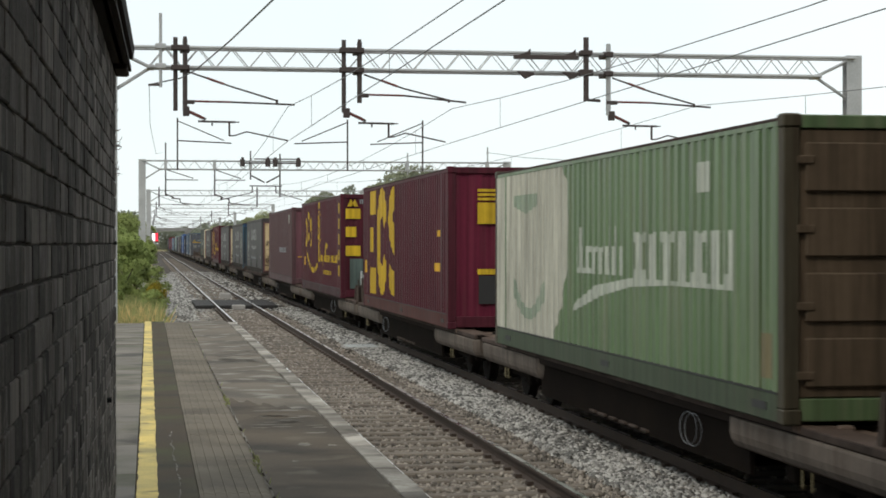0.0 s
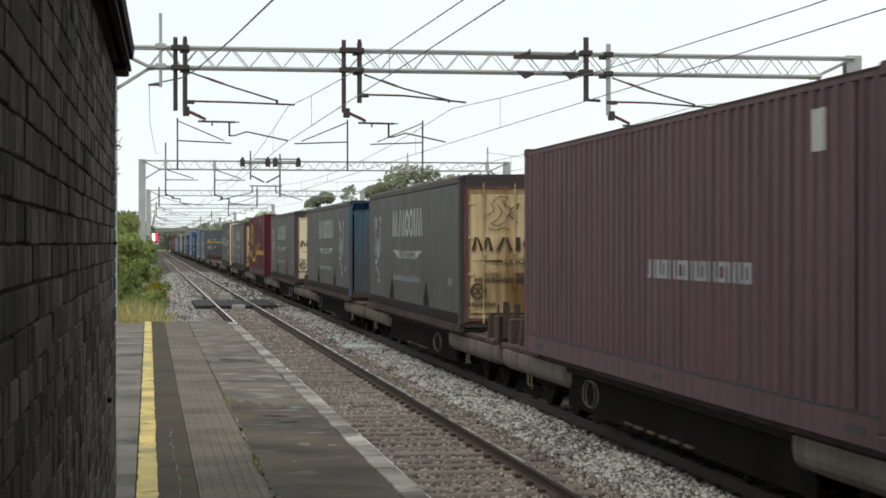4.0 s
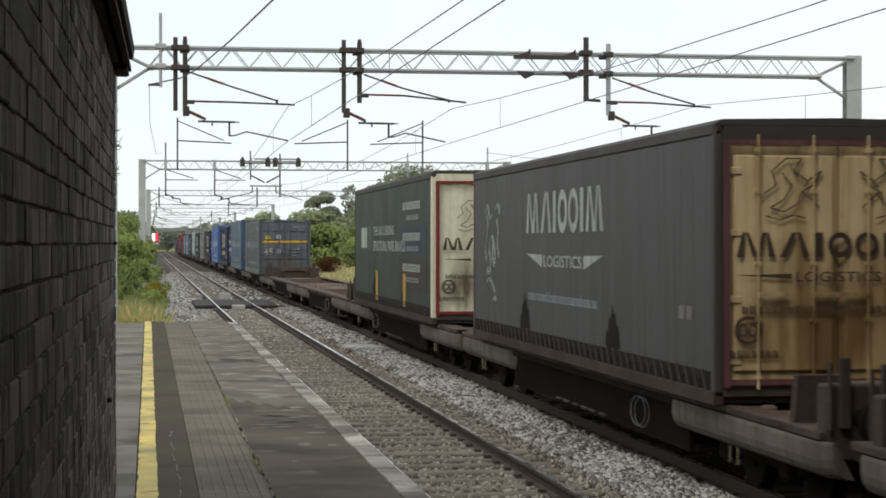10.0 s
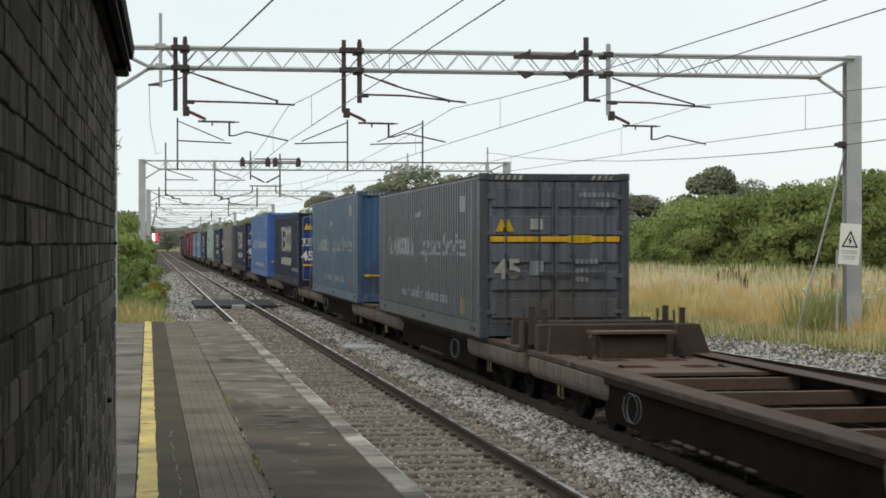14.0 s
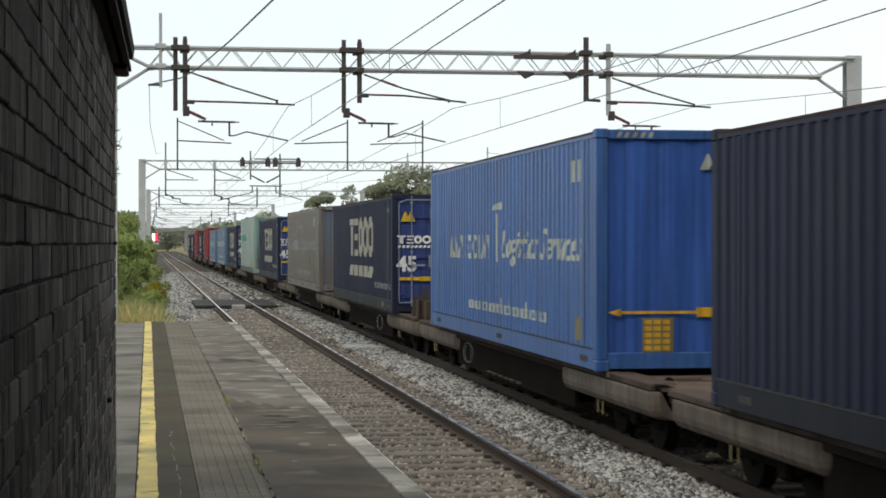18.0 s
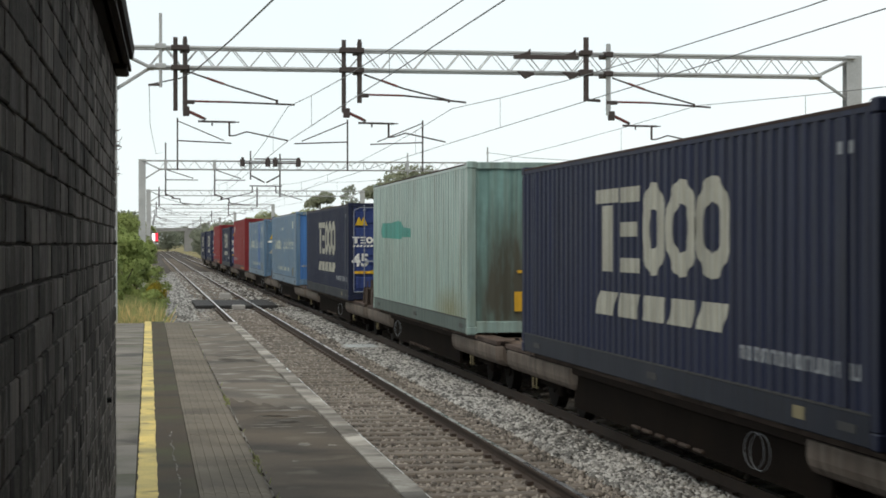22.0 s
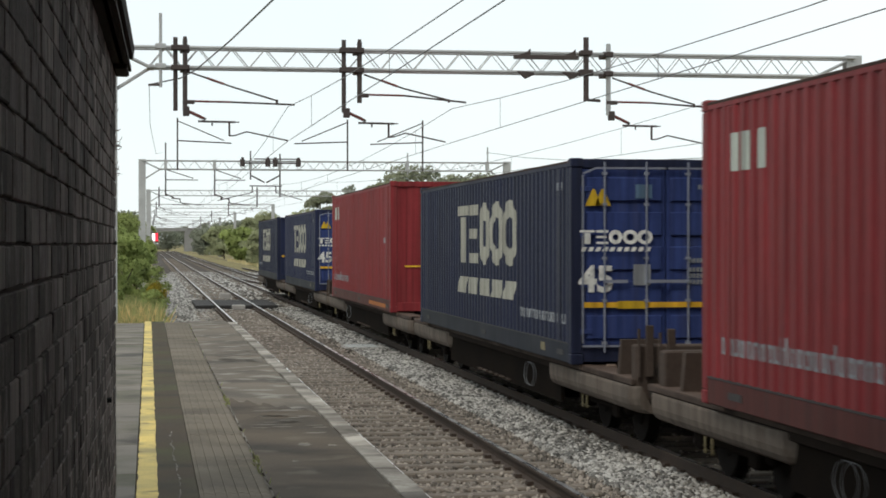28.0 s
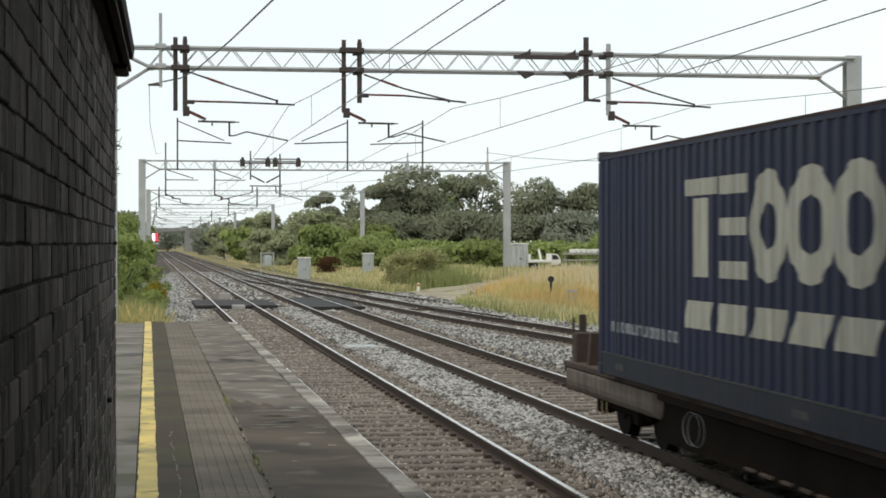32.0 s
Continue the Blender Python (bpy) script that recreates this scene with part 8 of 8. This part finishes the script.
blades("dry_grass", 24000, (10.2, 26, 95, 260), 0.32, 0.02, far_straw, 24, "dry yellow grass along the distant verge", inside(0.3, 14))
blades("pale_grass", 20000, (15, 34, 60, 92), 0.92, 0.009, pale_straw, 36, "pale feathery grass heads along the top of the field", nearer(2.5, 21))
blades("pale_grass", 5000, (16, 30, 44, 62), 0.95, 0.007, pale_straw, 37, "pale feathery grass heads in the near field", nearer(1.5, 14))
blades("reeds", 2600, (15.2, 19.0, 43.4, 48), 1.25, 0.012, green_blade, 25, "tall grey-green stalks round the portal post", lambda px, py, rng: rng.random(len(px)) < np.exp(-((px - 16.9) / 0.6) ** 2 - ((py - 45.2) / 0.9) ** 2))
blades("reeds", 4000, (20, 32, 58, 84), 1.1, 0.014, green_blade, 28, "tall grey-green stalks standing in the field")
blades("reeds", 2600, (12.3, 17.2, 93.5, 97), 0.95, 0.010, green_blade, 35, "tall olive stalks standing round the lineside shrub", lambda px, py, rng: rng.random(len(px)) < np.exp(-((px - 14.6) / 1.3) ** 2))
blades("rough_grass", 9000, (14.2, 20.5, 94, 104), 0.72, 0.011, far_straw, 38, "tall rough yellow grass beyond the gravel track", lambda px, py, rng: py > 94.2 + (px - 14.9) * 0.7)
blades("rough_grass", 3000, (14.2, 20.5, 94, 104), 0.8, 0.010, green_blade, 40, "tall rough olive grass beyond the gravel track", lambda px, py, rng: py > 94.2 + (px - 14.9) * 0.7)
blades("cess_grass", 16000, (-2.6, 0.35, 38, 70), 0.75, 0.008, green_blade, 26, "rank green grass beyond the platform end")
blades("cess_grass", 5000, (-2.6, 0.3, 38, 60), 0.8, 0.007, straw, 29, "pale dry stalks beyond the platform end")
rng = np.random.default_rng(39)
for i, (x, y) in enumerate(((19.5, 62), (21.3, 66), (18.6, 57), (22.8, 72), (24.5, 74), (20.6, 54), (23.2, 63), (26.0, 80), (21.8, 78), (25.5, 70))):
    dk = Shape()
    for j in range(5):
        a, hh = rng.uniform(0, 6.28), rng.uniform(0.85, 1.2)
        bx, by, bz = x + 0.1 * math.cos(a), y + 0.1 * math.sin(a), ground_z(x, y)
        tx, ty = bx + 0.09 * math.cos(a), by + 0.09 * math.sin(a)
        dk.rod((bx, by, bz - 0.05), (tx, ty, bz + hh), 0.008, 4)
        for q in range(9):
            u = 0.5 + 0.5 * q / 9
            px, py, pz = bx + (tx - bx) * u, by + (ty - by) * u, bz + hh * u
            dk.rod((px - 0.025, py, pz - 0.02), (px + 0.025, py, pz + 0.03), 0.022, 5, 0.008)
    single("dock_plant", dk, dock_brown, "rusty brown dock stalk with seed heads in the dry grass", "plant", group="dock plants")
rng = np.random.default_rng(33)
um = Shape()
for i in range(46):
    x, y = rng.uniform(17.2, 20.5), rng.uniform(45, 50)
    z = ground_z(x, y) + rng.uniform(0.5, 1.25)
    um.rod((x, y, ground_z(x, y)), (x, y, z), 0.006, 4)
    for j in range(4):
        um.rod((x + rng.uniform(-0.06, 0.06), y + rng.uniform(-0.06, 0.06), z), (x + rng.uniform(-0.06, 0.06), y, z + 0.02), 0.035, 6)
single("wild_flowers", um, white_flower, "white flower heads on stalks by the portal post", "flowers", kind="stuff")

# ---------------------------------------------------------------- lineside things


def danger_sign():
    t = thing("danger_sign", "white electrical danger sign tilted on a thin post", "sign", at=(16.64, 43.3, 0))
    t.rotation_euler = (0, 0, radians(-14))
    b = part("board", Shape().box(-0.25, 0.25, -0.012, 0.012, 1.94, 2.93, 0.008), sign_white, t)
    b.rotation_euler = (0, radians(4), 0)
    tri = Shape()
    o, i_ = [(-0.2, 2.36), (0.2, 2.36), (0.0, 2.78)], [(-0.145, 2.395), (0.145, 2.395), (0.0, 2.695)]
    for k in range(3):
        j = (k + 1) % 3
        tri.add([(o[k][0], -0.018, o[k][1]), (o[j][0], -0.018, o[j][1]), (i_[j][0], -0.018, i_[j][1]), (i_[k][0], -0.018, i_[k][1])], [(0, 1, 2, 3)])
    tri.add([(0.02, -0.018, 2.64), (-0.05, -0.018, 2.52), (0.0, -0.018, 2.53)], [(0, 1, 2)])
    tri.add([(-0.02, -0.018, 2.545), (0.05, -0.018, 2.54), (-0.01, -0.018, 2.41)], [(0, 1, 2)])
    part("pictogram", tri, sign_black, b, "black triangle with a lightning bolt")
    bar = Shape()
    for z, w in ((2.26, 0.19), (2.21, 0.19), (2.13, 0.16), (2.08, 0.13)):
        bar.add([(-w, -0.018, z), (w, -0.018, z), (w, -0.018, z + 0.022), (-w, -0.018, z + 0.022)], [(0, 1, 2, 3)])
    part("lettering_bar", bar, cabinet_grey, b)
    part("post", Shape().rod((-0.13, 0.04, -0.2), (-0.13, 0.04, 2.3), 0.03, 8), steel_light, t)


danger_sign()


def cabinet(x, s, w, d, h, label):
    z = ground_z(x, s)
    t = thing("equipment_cabinet", label, "cabinet", group="lineside cabinets", at=(x, s, z))
    part("body", Shape().box(-w / 2, w / 2, -d / 2, d / 2, 0.12, h - 0.08, 0.02), cabinet_grey, t)
    part("roof", Shape().box(-w / 2 - 0.05, w / 2 + 0.05, -d / 2 - 0.05, d / 2 + 0.05, h - 0.08, h, 0.02), sign_white, t, "pale overhanging lid")
    part("plinth", Shape().box(-w / 2 + 0.03, w / 2 - 0.03, -d / 2 + 0.03, d / 2 - 0.03, -0.1, 0.12), concrete, t)
    for sx in (-1, 1):
        a, b = sorted((sx * 0.01, sx * (w / 2 - 0.04)))
        dr = part("door", Shape().box(a, b, -d / 2 - 0.015, -d / 2, 0.2, h - 0.16, 0.005), cabinet_grey, t)
        part("handle", Shape().box(sx * 0.05 - 0.015, sx * 0.05 + 0.015, -d / 2 - 0.04, -d / 2 - 0.015, h * 0.5 - 0.06, h * 0.5 + 0.06), sign_black, dr)
    return t


cabinet(10.55, 128, 0.85, 0.6, 1.62, "grey equipment cabinet with a pale lid beside the line")
cabinet(14.95, 128, 0.72, 0.6, 1.5, "plain grey equipment cabinet beside a portal post")
cabinet(23.55, 118, 1.0, 1.0, 2.0, "large grey equipment cabinet in the dry grass")
fr = thing("lineside_rack", "grey steel rack with hanging cable boxes beside the line", "rack", at=(9.4, 150, ground_z(9.4, 150)))
for x in (-0.5, 0.5):
    part("post", Shape().rod((x, 0, -0.3), (x, 0, 2.0), 0.05, 6), steel_light, fr)
part("rail", Shape().box(-0.55, 0.55, -0.03, 0.03, 1.9, 1.98), steel_light, fr)
part("box", Shape().box(-0.3, 0.35, -0.12, 0.12, 0.9, 1.75, 0.03), cabinet_grey, fr)
# white plant vehicle beyond the grass
v = thing("parked_truck", "white flatbed truck with a raised loading arm, parked in the field", "truck", at=(28.95, 135, ground_z(28.95, 135)))
part("flatbed", Shape().box(-1.45, 0.2, -0.9, 0.9, 0.75, 0.95, 0.03).box(-1.45, -1.3, -0.9, 0.9, 0.95, 1.35, 0.02), sign_white, v)
part("cab", Shape().extrude_y([(0.2, 0.6), (1.45, 0.5), (1.45, 0.8), (0.95, 0.95), (0.7, 1.38), (0.2, 1.42)], -0.85, 0.85), sign_white, v, "white cab")
part("window", Shape().extrude_y([(0.3, 0.98), (0.82, 0.98), (0.62, 1.3), (0.3, 1.33)], -0.87, -0.86), sign_black, v)
part("loading_arm", Shape().bar((-0.35, 0, 0.9), (-0.55, 0, 1.75), 0.14, 0.14), sign_white, v)
for x in (-1.0, 0.95):
    for y in (-0.75, 0.75):
        part("wheel", Shape().rod((x, y - 0.1, 0.36), (x, y + 0.1, 0.36), 0.36, 14), rubber, v)
rk = thing("storage_rack", "low rack stacked with pale bundles in the field", "rack", at=(26.55, 112, ground_z(26.55, 112)))
for x in (-1.3, -0.4, 0.5, 1.3):
    part("post", Shape().box(x - 0.05, x + 0.05, -0.05, 0.05, -0.2, 1.35), concrete, rk)
part("shelf", Shape().box(-1.4, 1.45, -0.4, 0.4, 1.22, 1.34, 0.02), concrete, rk)
part("shelf", Shape().box(-1.4, 0.6, -0.4, 0.4, 0.85, 0.93, 0.02), concrete, rk)
for i in range(6):
    x = -1.0 + i * 0.33
    single("bundle", Shape().box(26.55 + x, 26.55 + x + 0.28, 111.7, 112.3, ground_z(26.55, 112) + 1.34, ground_z(26.55, 112) + 1.56, 0.03), sign_white, "pale wrapped bundle on the storage rack", "bundle", group="bundles on the rack")
cn = thing("marker_post", "short white marker post with an orange head beside the gravel track", "marker post", at=(13.35, 92.6, -0.14))
part("post", Shape().rod((0, 0, 0), (0, 0, 0.6), 0.09, 10, 0.06), sign_white, cn)
part("band", Shape().rod((0, 0, 0.44), (0, 0, 0.64), 0.075, 10, 0.05), paint["orange_rail"], cn, "orange painted head")
hp = thing("hurdle", "small grey two-legged hurdle at the ballast edge", "hurdle", at=(14.2, 62, -0.2))
for x in (-0.11, 0.11):
    part("leg", Shape().box(x - 0.03, x + 0.03, -0.03, 0.03, 0, 1.05), concrete, hp)
part("top", Shape().box(-0.17, 0.17, -0.05, 0.05, 1.0, 1.08), concrete, hp)
bp = thing("fence_remnant", "low weathered timber rail in the grass", "fence", at=(17.9, 105, ground_z(17.9, 105)))
for x in (-0.8, 0.0, 0.8):
    part("post", Shape().box(x - 0.04, x + 0.04, -0.04, 0.04, -0.2, 0.85), concrete, bp)
part("rail", Shape().box(-0.85, 0.85, -0.03, 0.03, 0.68, 0.76), concrete, bp)
part("rail", Shape().box(-0.85, 0.85, -0.03, 0.03, 0.2, 0.27), concrete, bp)
dp = thing("dark_post", "short dark post with a round head in the dry grass", "post", at=(14.34, 66, ground_z(14.34, 66)))
part("stem", Shape().rod((0, 0, -0.2), (0, 0, 1.05), 0.045, 8), sign_black, dp)
part("head", Shape().rod((0, -0.06, 1.1), (0, 0.06, 1.1), 0.11, 12), sign_black, dp)

# colour light signal far along the platform line
sg = thing("railway_signal", "railway signal showing a red light beside a white board", "signal", at=(1.0, 300, -0.2))
part("mast", Shape().rod((0, 0, 0), (0, 0, 3.0), 0.08, 8), steel_light, sg)
part("backboard", Shape().box(-0.5, 0.55, 0.0, 0.1, 2.85, 4.3, 0.05), sign_black, sg)
part("white_board", Shape().box(-0.42, 0.05, -0.06, -0.02, 2.95, 4.2, 0.02), glow("signal_white", (1.0, 0.95, 0.95), 0.9), sg, "bright white panel")
part("red_lamp", Shape().box(0.07, 0.48, -0.06, -0.02, 3.0, 4.2, 0.02), glow("signal_red", (1.0, 0.03, 0.06), 1.1), sg, "glowing red lamp")
# overbridge closing the view
br = thing("road_bridge", "dark brick road bridge far across the railway, paled by painted haze", "bridge", at=(0, 560, 0))
for x0, x1 in ((-14, -0.6), (10.5, 30)):
    part("abutment", Shape().box(x0, x1, -3, 3, -0.4, 5.9), bridge_haze, br)
part("deck", Shape().box(-14, 30, -3.2, 3.2, 5.9, 6.3), bridge_haze, br)
for y in (-3.2, 2.9):
    part("parapet", Shape().box(-14, 30, y, y + 0.3, 6.3, 6.9), bridge_haze, br)

# ---------------------------------------------------------------- pieces of the setting
sl = Shape().box(-1.27, 1.27, -0.13, 0.13, -0.30, -0.148, 0.02).mesh("sleeper")
sl.materials.append(sleeper_mat)
rng = random.Random(77)


def sleepers(parent, place, y0, y1, step, far, sl=sl):
    y = y0
    rest = Shape()
    fix = Shape()
    while y < y1:
        x = place(y)
        if y < far:
            ob = part("sleeper", sl, None, parent)
            ob.location = (x + rng.uniform(-0.02, 0.02), y + rng.uniform(-0.02, 0.02), rng.uniform(-0.012, 0.008))
            ob.rotation_euler = (0, 0, rng.uniform(-0.012, 0.012))
        else:
            rest.box(x - 1.27, x + 1.27, y - 0.13, y + 0.13, -0.3, -0.148)
        if y < 90:
            for sx in (-GAUGE, GAUGE):
                for e in (-0.11, 0.11):
                    fix.box(x + sx + e - 0.035, x + sx + e + 0.035, y - 0.06, y + 0.06, -0.15, -0.105)
        y += step
    if rest.v:
        tagged(part("far_sleepers", rest, sleeper_mat, parent), kind="stuff")
    tagged(part("rail_clips", fix, rail_rust, parent), kind="stuff")


sleepers(track_1, lambda y: TRACK_1, 14, 320, 0.64, 120)
sleepers(track_2, lambda y: TRACK_2, 16, 320, 0.64, 110)
sleepers(siding, lambda y: float(np.interp(y, [p[0] for p in SIDING], [p[1] for p in SIDING])), 26, 112, 0.66, 84)

# platform pieces
slab = Shape()
slab.box(0.310, 0.745, 0.0, 0.8995, P_TOP - 0.05, P_TOP - 0.004)
for i in range(6):
    x = 0.335 + i * 0.07
    slab.box(x, x + 0.036, 0.0, 0.8995, P_TOP - 0.008, P_TOP + 0.003)
slab = slab.mesh("ribbed_slab")
slab.materials.append(ribbed)
y = 8.0
while y < P_END - 0.85:
    ob = part("ribbed_slab", slab, None, platform)
    ob.location = (0, y, rng.uniform(-0.0008, 0.0008))
    y += 0.9
flag = Shape().box(0.004, 0.598, 0.002, 1.796, -0.05, 0.0, 0.002).mesh("paving_slab")
flag.materials.append(slab_grey)
for col in range(3):
    y = 7.3 + (col % 2) * 0.9
    while y < P_END - 1.75:
        ob = part("paving_slab", flag, None, platform)
        ob.location = (-0.68 - col * 0.605, y, P_TOP + rng.uniform(-0.003, 0.001))
        ob.rotation_euler = (rng.uniform(-0.0015, 0.0015), rng.uniform(-0.004, 0.004), 0)
        y += 1.8
edge = Shape().box(0.0, 0.15, 0.001, 0.899, -0.16, 0.0, 0.004).mesh("coping_stone")
edge.materials.append(coping)
y = 6.0
while y < P_END - 0.85:
    ob = part("coping_stone", edge, None, platform)
    ob.location = (P_EDGE - 0.145 + rng.uniform(-0.006, 0.006), y, P_TOP + 0.012 + rng.uniform(-0.004, 0.004))
    y += 0.9

# bricks of the station wall: alternate courses of stretchers and headers
stretcher = Shape().box(-0.06, 0.0, 0.0, 0.215, 0.0, 0.0795, 0.003).mesh("brick")
header = Shape().box(-0.06, 0.0, 0.0, 0.1025, 0.0, 0.079, 0.003).mesh("brick")
for me in (stretcher, header):
    me.materials.append(brick_mat)
rest = Shape()
rng = random.Random(99)
z = P_TOP + 0.005
count = 0
while z < 3.38:
    y = 2.4 + rng.uniform(-0.1, 0.1)
    while y < CORNER - 0.02:
        whole = rng.random() < 0.9
        length = 0.215 if whole else 0.1025
        ln = min(length, CORNER - y)
        d = rng.uniform(-0.002, 0.002)
        if 3.1 < y < 8.2 and 2.0 < z < 2.95 and ln == length and count < 300:
            ob = part("brick", stretcher if whole else header, None, wall)
            ob.location = (d, y, z + rng.uniform(-0.003, 0.003))
            ob.rotation_euler = (rng.uniform(-0.006, 0.006), 0, rng.uniform(-0.004, 0.004))
            count += 1
        elif ln > 0.03:
            rest.box(-0.06, d, y, y + ln, z, z + 0.079 + rng.uniform(-0.003, 0.001), 0.003)
        y += length + rng.uniform(0.002, 0.006)
    z += 0.0855
z = P_TOP + 0.005
while z < 3.38:
    x = -0.06
    while x > -1.5:
        rest.box(x - 0.21, x, CORNER - 0.06, CORNER + rng.uniform(-0.003, 0.003), z, z + 0.077, 0.005)
        x -= 0.225
    z += 0.0855
tagged(part("brickwork", rest, brick_joined, wall), "blackened bricks further along the wall", kind="stuff")


# ---------------------------------------------------------------- what moves
def motions():
    for k, w in wagons.items():
        walk(w, [(t, pose(TRACK_2, FIRST + TWIN * k - run(t), 0)) for t in range(0, 33)])
    for i, c in load.items():
        y = FIRST + TWIN * (i // 2) + SECOND * (i % 2)
        walk(c, [(t, pose(TRACK_2 - 0.14, y - run(t), BOTTOM)) for t in range(0, 33)])


motions()
